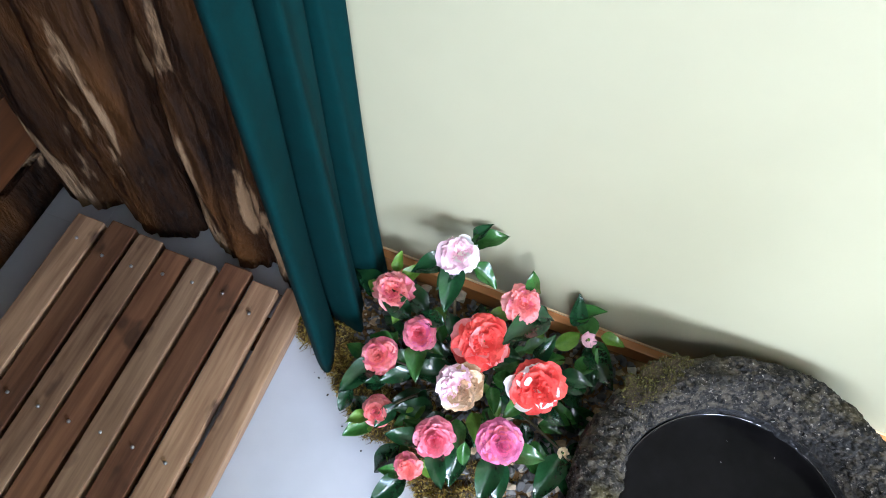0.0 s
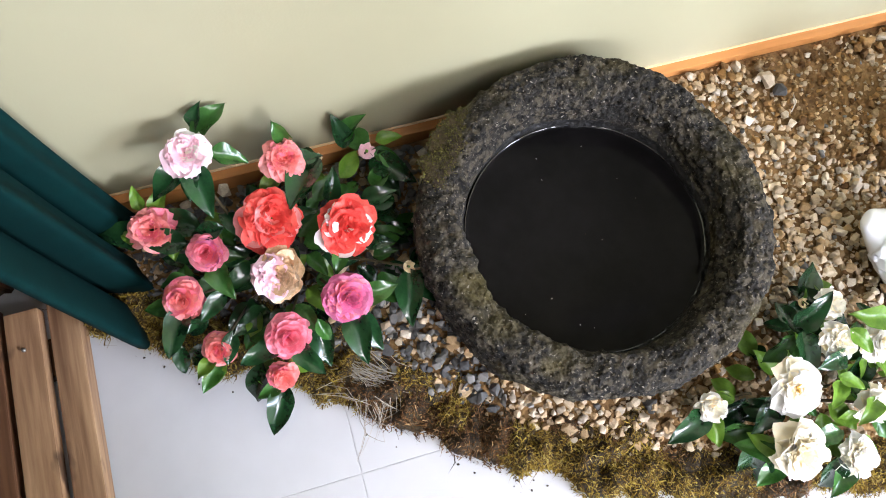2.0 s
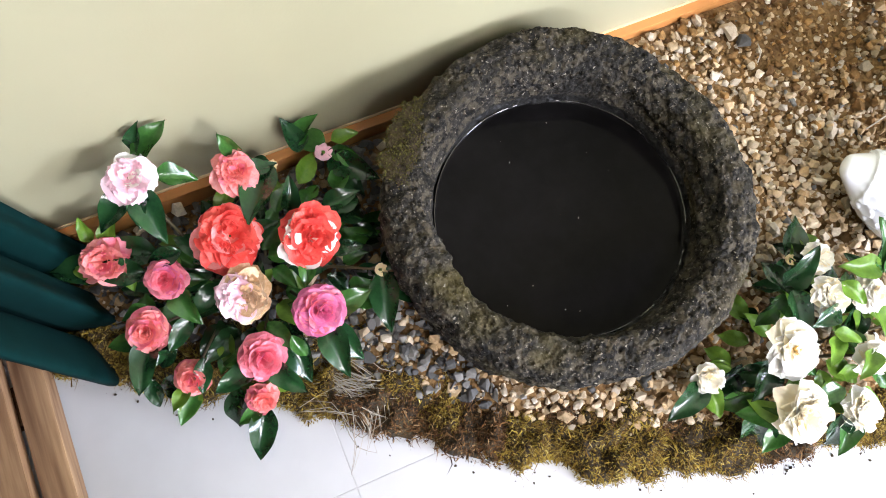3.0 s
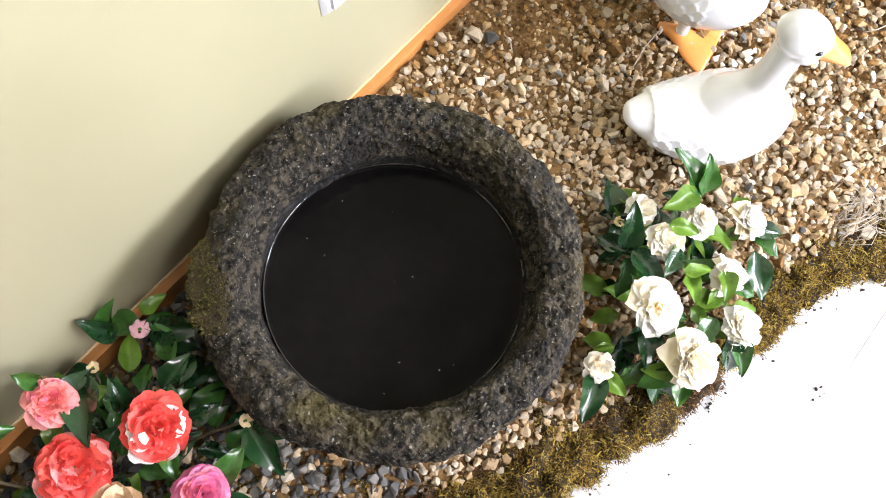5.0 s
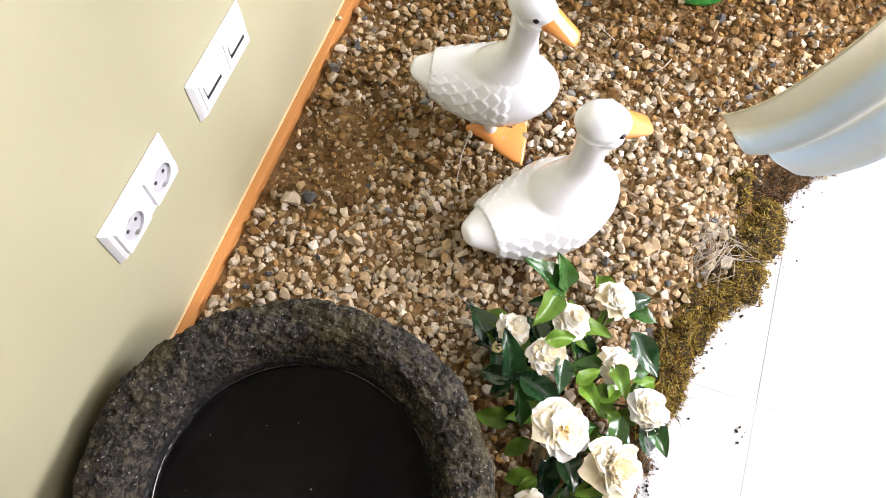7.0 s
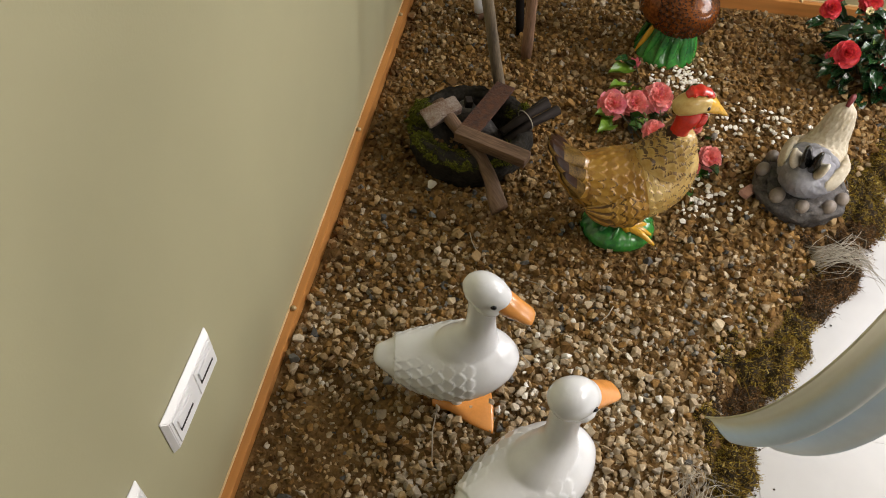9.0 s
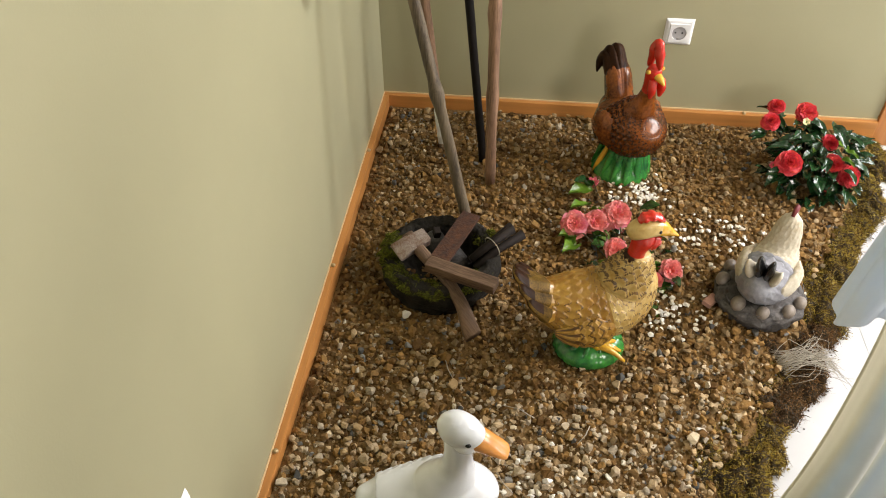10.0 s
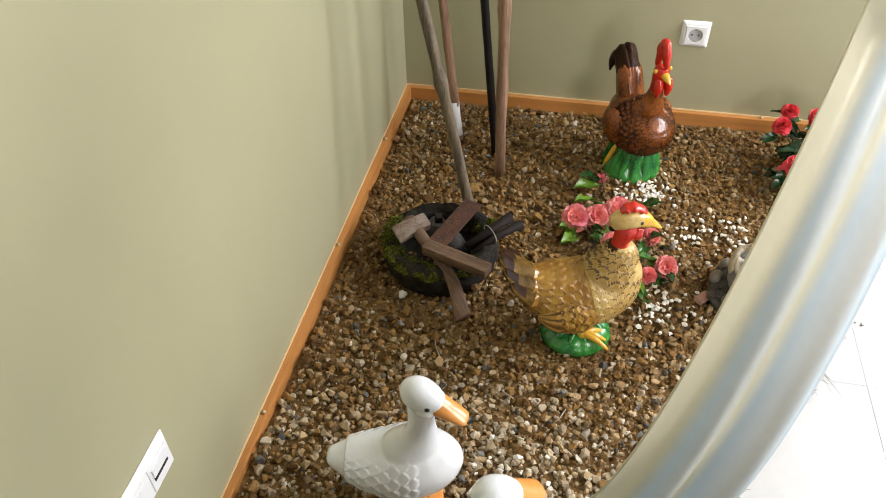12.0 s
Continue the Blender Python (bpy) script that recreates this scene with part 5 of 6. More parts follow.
    if style == "open":
        bv, bf = [], []
        for k in range(26):
            a, q = rr.uniform(0, 6.28), r * 0.16 * rr.random()
            tv, tf = tube([(math.cos(a) * q * 0.5, math.sin(a) * q * 0.5, r * 0.05), (math.cos(a) * q, math.sin(a) * q, r * 0.36)], [0.0006, 0.0012], 5)
            o = len(bv)
            bv += tv
            bf += [tuple(i + o for i in fc) for fc in tf]
        tagged(mesh_part("stamen_cluster", bv, bf, STAMEN, core, "yellow stamens"), kind="stuff")
    return core


COLOURS = {"red": [P_RED, P_CORAL], "redwhite": [P_RED, P_WHITE], "coral": [P_CORAL, P_PINK], "pink": [P_PINK, P_MAGENTA], "pale": [P_PALE, P_WHITE], "magenta": [P_MAGENTA, P_PINK],
           "white": [P_WHITE, P_CREAM], "cream": [P_CREAM, P_WHITE], "crimson": [P_CRIMSON, P_RED], "wither": [P_PALE, P_BROWN], "bud": [P_PALE, LEAF_LIGHT], "wbud": [P_CREAM, LEAF_LIGHT], "rbud": [P_PINK, LEAF_LIGHT], "rosy": [P_CORAL, P_PINK]}
NAMES = {"red": "ruffled scarlet camellia bloom", "redwhite": "scarlet camellia bloom with white patches", "coral": "coral pink camellia bloom", "pink": "deep pink camellia bloom", "pale": "pale pink camellia bloom",
         "magenta": "magenta pink rose-form camellia bloom", "white": "white camellia bloom with a creamy heart", "cream": "creamy yellow-white camellia bloom", "crimson": "crimson rose-form camellia bloom", "wither": "withering pale pink camellia bloom",
         "bud": "pale pink camellia bud", "wbud": "cream camellia bud", "rbud": "pink camellia bud", "rosy": "rosy pink ruffled camellia bloom"}


def bush(name, at, blooms, leaves, spread, height, seed, label, light=0.15, around=4, tilt=(0.1, -0.35), extra=(), size=(0.62, 0.95), kinds=(0, 1, 2, 3, 5)):
    """A cut camellia bush: stems from one base, blooms at given places and leaves between them."""
    rr = random.Random(seed)
    base = Vector(at)
    thing = empty(name, at, label, "flowering shrub")
    spots = []
    for k, (x, y, z, r, kind, style) in enumerate(blooms):
        p = Vector((x, y, z)) - base
        facing = Vector((p.x * 1.2 + rr.uniform(-0.1, 0.1) + tilt[0], p.y * 1.2 + rr.uniform(-0.1, 0.1) + tilt[1], 0.95))
        flower("bloom" if style != "bud" else "bud", thing, p, facing, r, COLOURS[kind], style, seed * 31 + k, NAMES[kind])
        spots.append((p, r))
        mid = p * 0.5 + Vector((rr.uniform(-0.02, 0.02), rr.uniform(-0.02, 0.02), -0.01))
        end = p - facing.normalized() * r * 0.35
        pts = smooth_rows([(p.x * 0.12, p.y * 0.12, 0.0), tuple(mid), tuple(end)], 9)
        sv, sf = tube(pts, [0.0032 - 0.0015 * i / 8 for i in range(9)], 7)
        mesh_part("stem", sv, sf, STEM, thing)

    def put_leaf(p, d, scale, young, up=None):
        me = LEAVES[4] if young else LEAVES[rr.choice(kinds)]
        ob = new("leaf", me)
        ob.parent = thing
        d = d.normalized()
        up = Vector((rr.uniform(-0.3, 0.3), rr.uniform(-0.45, 0.15), 1)).normalized()
        yv = up.cross(d).normalized()
        zv = d.cross(yv)
        ob.matrix_local = Matrix.Translation(p) @ Matrix((d, yv, zv)).transposed().to_4x4() @ Matrix.Scale(scale, 4)

    for p, r in spots:
        for k in range(around if r > 0.014 else 4):
            a = rr.uniform(0, 6.283)
            d = Vector((math.cos(a), math.sin(a), rr.uniform(-0.35, 0.3)))
            put_leaf(p - Vector((0, 0, r * 0.55 + rr.uniform(0, 0.025))) + d * r * 0.2, d, rr.uniform(*size), rr.random() < light)
    for k in range(leaves):
        a, q = rr.uniform(0, 6.283), rr.random() ** 0.6
        z = height * rr.uniform(0.12, 0.95) * (1 - 0.4 * q)
        p = Vector((math.cos(a) * spread[0] * q * 0.8, math.sin(a) * spread[1] * q * 0.8, z))
        d = Vector((math.cos(a) + rr.uniform(-0.5, 0.5), math.sin(a) + rr.uniform(-0.5, 0.5), rr.uniform(-0.4, 0.5)))
        put_leaf(p, d, rr.uniform(*size), rr.random() < light)
    for (x, y, z, dx, dy, dz, sc, yg) in extra:
        put_leaf(Vector((x, y, z)) - base, Vector((dx, dy, dz)), sc, yg)
    return thing


bush("pink_camellia", (-2.55, -0.17, 0.03), PINK_BLOOMS, 84, (0.2, 0.15), 0.2, 2, "camellia bush with red, coral and pink blooms", light=0.14, extra=PINK_LEAVES)
bush("white_camellia", (-1.86, -0.60, 0.04), WHITE_BLOOMS, 36, (0.13, 0.13), 0.12, 3, "camellia bush with creamy white blooms and glossy leaves", light=0.62, extra=WHITE_LEAVES)
bush("low_pink_camellia", (-0.72, -0.72, 0.03), SPRAY_BLOOMS, 12, (0.12, 0.09), 0.06, 4, "low spray of rosy pink camellia blooms on the gravel", light=0.4, around=2, tilt=(-0.8, 0.0), extra=SPRAY_LEAVES)
bush("red_camellia", (-0.28, -1.25, 0.03), RED_BLOOMS, 150, (0.12, 0.13), 0.22, 5, "camellia bush with crimson blooms and dark glossy leaves", light=0.06, around=5, tilt=(-0.9, 0.0), size=(0.5, 0.8), kinds=(1, 2, 5))


# ---- ceramic birds, each one plain glazed form ----
def placed(n):
    """x, y, z, turn, scale."""
    return pose(n[0], n[1], n[2], 0, 0, n[3]) @ Matrix.Scale(n[4], 4)


def scallops(rows, cols, depth, lo, hi, top=1.0):
    """Relief of overlapping feathers: rows of rounded scales, each lying over the next."""
    def rel(u, q):
        if not lo < u < hi:
            return 0.0
        g = (u - lo) / (hi - lo) * rows
        i = int(g)
        for row in (i, i - 1):
            c = (q * cols + 0.5 * (row % 2)) % 1.0
            arc = 0.55 * (1 - (2 * c - 1) ** 2)
            t = g - row + 0.55 - arc
            if 0 <= t < 1.0:
                return depth * min(1.0, (u - lo) / 0.05, (hi - u) / 0.05) * t
        return 0.0
    return rel


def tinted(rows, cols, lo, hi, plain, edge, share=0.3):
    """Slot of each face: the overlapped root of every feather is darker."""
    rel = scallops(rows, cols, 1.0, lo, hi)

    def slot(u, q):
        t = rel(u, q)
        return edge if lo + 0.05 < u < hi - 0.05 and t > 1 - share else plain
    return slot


def fused(shape, voxel, rounds):
    """Melts overlapping forms into one smooth skin; returns its points and faces."""
    tmp = mesh_part("form", shape.v, shape.f, CERAMIC)
    md = tmp.modifiers.new("melt", "REMESH")
    md.mode, md.voxel_size = "VOXEL", voxel
    sm = tmp.modifiers.new("soften", "SMOOTH")
    sm.factor, sm.iterations = 0.5, rounds
    bpy.context.view_layer.update()
    shown = tmp.evaluated_get(bpy.context.evaluated_depsgraph_get())
    me = shown.to_mesh()
    pts = [p.co.copy() for p in me.vertices]
    nrm = [p.normal.copy() for p in me.vertices]
    faces = [tuple(p.vertices) for p in me.polygons]
    shown.to_mesh_clear()
    old = tmp.data
    bpy.data.objects.remove(tmp)
    bpy.data.meshes.remove(old)
    return pts, nrm, faces


def duck(name, m, label, standing):
    s, body = Shape(), Shape()
    z = 0.045 if standing else -0.01
    # tail, belly and breast, the neck and a head with full cheeks
    body.spine([(-0.122, 0.108 + z, 0.003, 0.003), (-0.119, 0.107 + z, 0.017, 0.011), (-0.105, 0.103 + z, 0.028, 0.02), (-0.075, 0.096 + z, 0.045, 0.038), (-0.035, 0.087 + z, 0.062, 0.056), (0.01, 0.082 + z, 0.073, 0.07), (0.055, 0.088 + z, 0.073, 0.074), (0.095, 0.103 + z, 0.059, 0.063), (0.12, 0.117 + z, 0.038, 0.043), (0.131, 0.125 + z, 0.018, 0.02), (0.134, 0.127 + z, 0.003, 0.003)], 0, 60, 48)
    body.spine([(0.03, 0.09 + z, 0.06, 0.068), (0.048, 0.13 + z, 0.05, 0.06), (0.06, 0.163 + z, 0.036, 0.045), (0.066, 0.192 + z, 0.0255, 0.031), (0.067, 0.225 + z, 0.0225, 0.0255), (0.067, 0.28 + z, 0.024, 0.026)], 0, 40, 36)
    turn_head = pose(0.064, 0, 0.29 + z, 0, 9, -15 if standing else -4) @ pose(0.064, 0, 0.29 + z).inverted()
    head = len(body.v)
    body.spine([(0.03, 0.3 + z, 0.003, 0.003), (0.032, 0.301 + z, 0.014, 0.014), (0.041, 0.303 + z, 0.0245, 0.0245), (0.058, 0.304 + z, 0.031, 0.0315), (0.077, 0.3 + z, 0.03, 0.03), (0.093, 0.294 + z, 0.0255, 0.0245), (0.105, 0.29 + z, 0.019, 0.018), (0.107, 0.289 + z, 0.003, 0.003)], 0, 36, 36)
    for sd in (-1, 1):
        body.ball((0.081, sd * 0.0155, 0.283 + z), 0.0195, 0, 12, (1.1, 0.85, 0.75))
    for i in range(head, len(body.v)):
        body.v[i] = turn_head @ body.v[i]
    if standing:
        for sd in (-1, 1):
            body.spine([(0.03, 0.03 + z, 0.02, 0.02, sd * 0.026), (0.032, 0.01 + z, 0.013, 0.013, sd * 0.026), (0.034, 0.012, 0.013, 0.013, sd * 0.027)], 0, 8, 14)
    pts, nrm, faces = fused(body, 0.0024, 5)
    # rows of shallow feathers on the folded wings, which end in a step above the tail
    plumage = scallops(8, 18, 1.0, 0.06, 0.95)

    def wing(p):
        u = (p.x + 0.1) / 0.17
        mid = float(np.interp(p.x, (-0.105, -0.035, 0.01, 0.055), (0.103, 0.087, 0.082, 0.088))) + z
        half = float(np.interp(p.x, (-0.105, -0.035, 0.01, 0.055), (0.022, 0.056, 0.07, 0.074)))
        up = (p.z - mid) / half
        return u, (math.atan2(up, p.y / half) / (2 * math.pi)) % 1.0, max(0.0, 1 - ((up - 0.05) / 0.85) ** 2), up

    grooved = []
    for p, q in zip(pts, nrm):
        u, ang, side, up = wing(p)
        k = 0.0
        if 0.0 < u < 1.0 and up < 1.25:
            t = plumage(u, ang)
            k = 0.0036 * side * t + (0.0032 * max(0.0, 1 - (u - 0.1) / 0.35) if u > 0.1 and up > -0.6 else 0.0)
            # grooves between feathers: their shade is painted with the greyer glaze
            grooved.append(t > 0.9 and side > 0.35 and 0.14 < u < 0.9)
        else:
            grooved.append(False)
        s.v.append(p + q * k)
    for fc in faces:
        s.f.append(fc)
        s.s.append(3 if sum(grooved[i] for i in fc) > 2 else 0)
    head = len(s.v)
    s.spine([(0.094, 0.292 + z, 0.0235, 0.0205), (0.112, 0.286 + z, 0.0225, 0.0175), (0.13, 0.2795 + z, 0.0205, 0.0125), (0.147, 0.2735 + z, 0.0185, 0.0085), (0.157, 0.27 + z, 0.0145, 0.0055), (0.16, 0.269 + z, 0.004, 0.0015)], 1, 30, 30, lambda u, q: 0.03 * math.cos(q * 4 * math.pi))
    for sd in (-1, 1):
        s.ball((0.086, sd * 0.0272, 0.302 + z), 0.0055, 2, 10, (1, 0.7, 0.8))
    for i in range(head, len(s.v)):
        s.v[i] = turn_head @ s.v[i]
    if standing:
        for sd in (-1, 1):
            s.spine([(-0.012, 0.01, 0.007, 0.007, sd * 0.024), (0.02, 0.015, 0.016, 0.014, sd * 0.028), (0.06, 0.011, 0.034, 0.011, sd * 0.036), (0.094, 0.009, 0.046, 0.008, sd * 0.038), (0.103, 0.008, 0.044, 0.006, sd * 0.038), (0.106, 0.007, 0.003, 0.002, sd * 0.038)], 1, 26, 36,
                    lambda u, q: 0.14 * math.cos(q * 2 * math.pi * 4) * u * u)
    return s.make(name, [CERAMIC, BEAK, BLACK, GROOVE_SHADE], m, label, "duck figurine", "white ceramic ducks")


duck("standing_duck", placed(DUCK1), "glossy white ceramic duck with orange beak and feet, standing", True)
duck("sitting_duck", placed(DUCK2), "glossy white ceramic duck with orange beak, sitting on gravel", False)


def yellow_hen():
    s = Shape()
    # low rounded green base with carved blades
    s.loft([[(0.012 + math.cos(a) * q * 1.12 * (1 + c * math.sin(a * 17 + 3 * q)), math.sin(a) * q * (1 + c * math.sin(a * 17)), h) for a in np.linspace(0, 2 * math.pi, 96, endpoint=False)] for q, h, c in ((0.052, 0.0, 0.0), (0.06, 0.006, 0.0), (0.063, 0.016, 0.01), (0.059, 0.027, 0.025), (0.049, 0.035, 0.035), (0.034, 0.041, 0.04), (0.017, 0.045, 0.03), (0.004, 0.046, 0.0))], 4)
    for k in range(11):
        a = k * 0.571 + 0.2
        s.spine([(0.012 + math.cos(a) * 0.06, 0.02, 0.003, 0.002, math.sin(a) * 0.054), (0.012 + math.cos(a + 0.15) * 0.048, 0.036, 0.007, 0.004, math.sin(a + 0.15) * 0.043), (0.012 + math.cos(a + 0.3) * 0.029, 0.047, 0.004, 0.004, math.sin(a + 0.3) * 0.026)], 4, 10, 8)
    for sd in (-1, 1):
        s.spine([(0.0, 0.085, 0.014, 0.014, sd * 0.022), (0.012, 0.055, 0.01, 0.01, sd * 0.026), (0.02, 0.042, 0.011, 0.01, sd * 0.03)], 5, 10, 12)
        for t in (-0.6, 0.0, 0.6):
            s.spine([(0.018, 0.045, 0.008, 0.007, sd * 0.03), (0.042, 0.042, 0.007, 0.006, sd * 0.034 + t * 0.02), (0.064, 0.03, 0.003, 0.003, sd * 0.038 + t * 0.04)], 5, 8, 10)
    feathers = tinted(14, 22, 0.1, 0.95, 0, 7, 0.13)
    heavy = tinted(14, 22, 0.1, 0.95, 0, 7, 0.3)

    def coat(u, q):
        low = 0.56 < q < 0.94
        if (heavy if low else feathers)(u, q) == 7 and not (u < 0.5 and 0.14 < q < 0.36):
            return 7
        return 1 if u > 0.6 else 0

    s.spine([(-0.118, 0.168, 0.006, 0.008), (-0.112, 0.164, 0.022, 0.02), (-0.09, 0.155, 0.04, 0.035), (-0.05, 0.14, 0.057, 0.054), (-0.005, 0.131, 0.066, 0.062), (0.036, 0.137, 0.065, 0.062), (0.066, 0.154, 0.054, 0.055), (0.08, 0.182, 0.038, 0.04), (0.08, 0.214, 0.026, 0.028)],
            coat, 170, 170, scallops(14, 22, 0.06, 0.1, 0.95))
    # folded wings with long dark quills behind
    for sd in (-1, 1):
        s.spine([(-0.075, 0.118, 0.004, 0.006, sd * 0.052), (-0.045, 0.116, 0.013, 0.024, sd * 0.06), (0.0, 0.124, 0.014, 0.034, sd * 0.064), (0.035, 0.136, 0.006, 0.014, sd * 0.06)], lambda u, q: (7 if math.sin(q * 2 * math.pi * 9) < -0.2 else 0) if u < 0.42 else tinted(6, 8, 0.05, 0.9, 0, 7, 0.25)(u, q), 90, 120, lambda u, q: scallops(6, 8, 0.12, 0.3, 0.9)(u, q) + (0.1 * math.sin(q * 2 * math.pi * 9) if u < 0.4 else 0.0))
    # short fanned tail: broad round-ended feathers, dark within golden rims
    for k, (dy, up, out) in enumerate(((-0.04, -0.012, -0.012), (0.04, -0.012, -0.012), (-0.022, 0.004, 0.0), (0.022, 0.004, 0.0), (0.0, 0.014, 0.006))):
        s.spine([(-0.06, 0.15, 0.02, 0.026, dy * 0.4), (-0.09, 0.166 + up, 0.021, 0.017, dy * 0.85), (-0.115 - out, 0.184 + up, 0.0225, 0.011, dy), (-0.13 - out, 0.2 + up, 0.021, 0.008, dy * 1.05), (-0.139 - out, 0.21 + up, 0.0135, 0.006, dy * 1.08), (-0.142 - out, 0.214 + up, 0.002, 0.002, dy * 1.08)], lambda u, q: (8 if 0.42 < q < 0.58 or q < 0.08 or q > 0.92 else 6) if u > 0.45 else (8 if u > 0.2 else 0), 40, 48, lambda u, q: 0.03 * math.sin(q * 2 * math.pi * 7))
    # ruff of pale feathers, red throat, head
    s.spine([(0.054, 0.178, 0.046, 0.05), (0.066, 0.21, 0.038, 0.04), (0.072, 0.236, 0.028, 0.03), (0.074, 0.252, 0.018, 0.018)], tinted(5, 13, 0.05, 0.95, 1, 7, 0.16), 70, 104, scallops(5, 13, 0.16, 0.05, 0.95))
    s.spine([(0.067, 0.238, 0.0195, 0.0195), (0.067, 0.246, 0.0205, 0.0205), (0.068, 0.252, 0.015, 0.015)], 6, 8, 30, lambda u, q: 0.06 * math.sin(q * 2 * math.pi * 11))
    s.spine([(0.067, 0.24, 0.0165, 0.0165), (0.07, 0.262, 0.0155, 0.016), (0.076, 0.284, 0.018, 0.02), (0.08, 0.302, 0.016, 0.016)], 3, 16, 24)
    s.spine([(0.046, 0.296, 0.003, 0.003), (0.05, 0.299, 0.0125, 0.013), (0.063, 0.308, 0.0195, 0.0195), (0.082, 0.313, 0.021, 0.02), (0.1, 0.309, 0.017, 0.0155), (0.114, 0.301, 0.0115, 0.011)], lambda u, q: 5 if u > 0.74 else 1, 30, 28, lambda u, q: 0.04 * math.sin(q * 38))
    s.spine([(0.107, 0.305, 0.012, 0.0112), (0.122, 0.297, 0.0088, 0.0075), (0.138, 0.286, 0.002, 0.002)], 5, 12, 16)
    s.spine([(0.06, 0.327, 0.006, 0.003), (0.068, 0.334, 0.012, 0.006), (0.084, 0.337, 0.013, 0.006), (0.1, 0.329, 0.009, 0.005), (0.107, 0.321, 0.002, 0.001)], 3, 28, 18, lambda u, q: 0.12 * math.sin(u * 30))
    for sd in (-1, 1):
        s.ball((0.095, sd * 0.0165, 0.313), 0.0035, 2, 8)
        s.spine([(0.097, 0.294, 0.004, 0.007, sd * 0.008), (0.094, 0.278, 0.005, 0.01, sd * 0.009), (0.09, 0.266, 0.002, 0.002, sd * 0.009)], 3, 12, 12)
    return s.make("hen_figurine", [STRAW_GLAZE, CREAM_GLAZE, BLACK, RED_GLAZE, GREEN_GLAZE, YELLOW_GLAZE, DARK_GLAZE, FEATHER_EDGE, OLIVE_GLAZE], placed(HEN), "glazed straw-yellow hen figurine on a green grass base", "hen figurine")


yellow_hen()


def brown_rooster():
    s = Shape()
    # flared green base of broad carved blades, two yellow tufts
    s.loft([[(math.cos(a) * q * (1 + c * math.sin(a * 15 + 25 * h)), math.sin(a) * q * (1 + c * math.sin(a * 15 + 25 * h)), h) for a in np.linspace(0, 2 * math.pi, 120, endpoint=False)] for q, h, c in ((0.066, 0.0, 0.0), (0.076, 0.005, 0.0), (0.08, 0.014, 0.012), (0.077, 0.026, 0.025), (0.069, 0.04, 0.035), (0.062, 0.056, 0.045), (0.058, 0.074, 0.05), (0.052, 0.092, 0.04), (0.03, 0.1, 0.0))], 1)
    for k in range(14):
        a = k * 0.4488
        s.spine([(math.cos(a) * 0.077, 0.016, 0.004, 0.003, math.sin(a) * 0.077), (math.cos(a + 0.08) * 0.067, 0.046, 0.011, 0.006, math.sin(a + 0.08) * 0.067), (math.cos(a + 0.16) * 0.058, 0.078, 0.01, 0.006, math.sin(a + 0.16) * 0.058), (math.cos(a + 0.2) * 0.055, 0.098, 0.004, 0.004, math.sin(a + 0.2) * 0.055)], 3 if k in (3, 10) else 1, 14, 10)
    s.spine([(-0.085, 0.2, 0.015, 0.02), (-0.075, 0.185, 0.045, 0.045), (-0.04, 0.165, 0.068, 0.066), (0.0, 0.158, 0.078, 0.074), (0.045, 0.168, 0.074, 0.07), (0.075, 0.185, 0.055, 0.052), (0.09, 0.2, 0.025, 0.026), (0.093, 0.203, 0.003, 0.003)],
            tinted(13, 26, 0.25, 0.95, 0, 4, 0.16), 140, 150, scallops(13, 26, 0.1, 0.25, 0.95))
    s.spine([(0.03, 0.205, 0.05, 0.046), (0.042, 0.235, 0.032, 0.03), (0.049, 0.262, 0.021, 0.021), (0.053, 0.285, 0.018, 0.018)], 0, 22, 36, scallops(5, 12, 0.12, 0.05, 0.9))
    s.spine([(0.05, 0.262, 0.019, 0.019), (0.054, 0.3, 0.017, 0.018), (0.058, 0.335, 0.019, 0.021), (0.06, 0.352, 0.015, 0.016)], 2, 16, 24)
    s.spine([(0.075, 0.335, 0.011, 0.01), (0.09, 0.331, 0.008, 0.007), (0.103, 0.325, 0.002, 0.002)], 3, 10, 12)
    s.spine([(0.036, 0.345, 0.005, 0.006), (0.042, 0.38, 0.01, 0.014), (0.052, 0.405, 0.011, 0.017), (0.062, 0.398, 0.011, 0.015), (0.071, 0.37, 0.009, 0.011), (0.076, 0.352, 0.003, 0.003)], 2, 26, 14, lambda u, q: 0.1 * math.sin(u * 30))
    for sd in (-1, 1):
        s.spine([(0.074, 0.328, 0.009, 0.01, sd * 0.012), (0.078, 0.305, 0.01, 0.013, sd * 0.014), (0.076, 0.28, 0.004, 0.005, sd * 0.014)], 2, 12, 14)
        s.ball((0.062, sd * 0.02, 0.345), 0.006, 3, 8)
        s.spine([(-0.075, 0.17, 0.004, 0.008, sd * 0.05), (-0.04, 0.16, 0.016, 0.036, sd * 0.068), (0.01, 0.165, 0.018, 0.044, sd * 0.074), (0.045, 0.175, 0.006, 0.016, sd * 0.066)], 0, 28, 30, scallops(6, 8, 0.12, 0.05, 0.9))
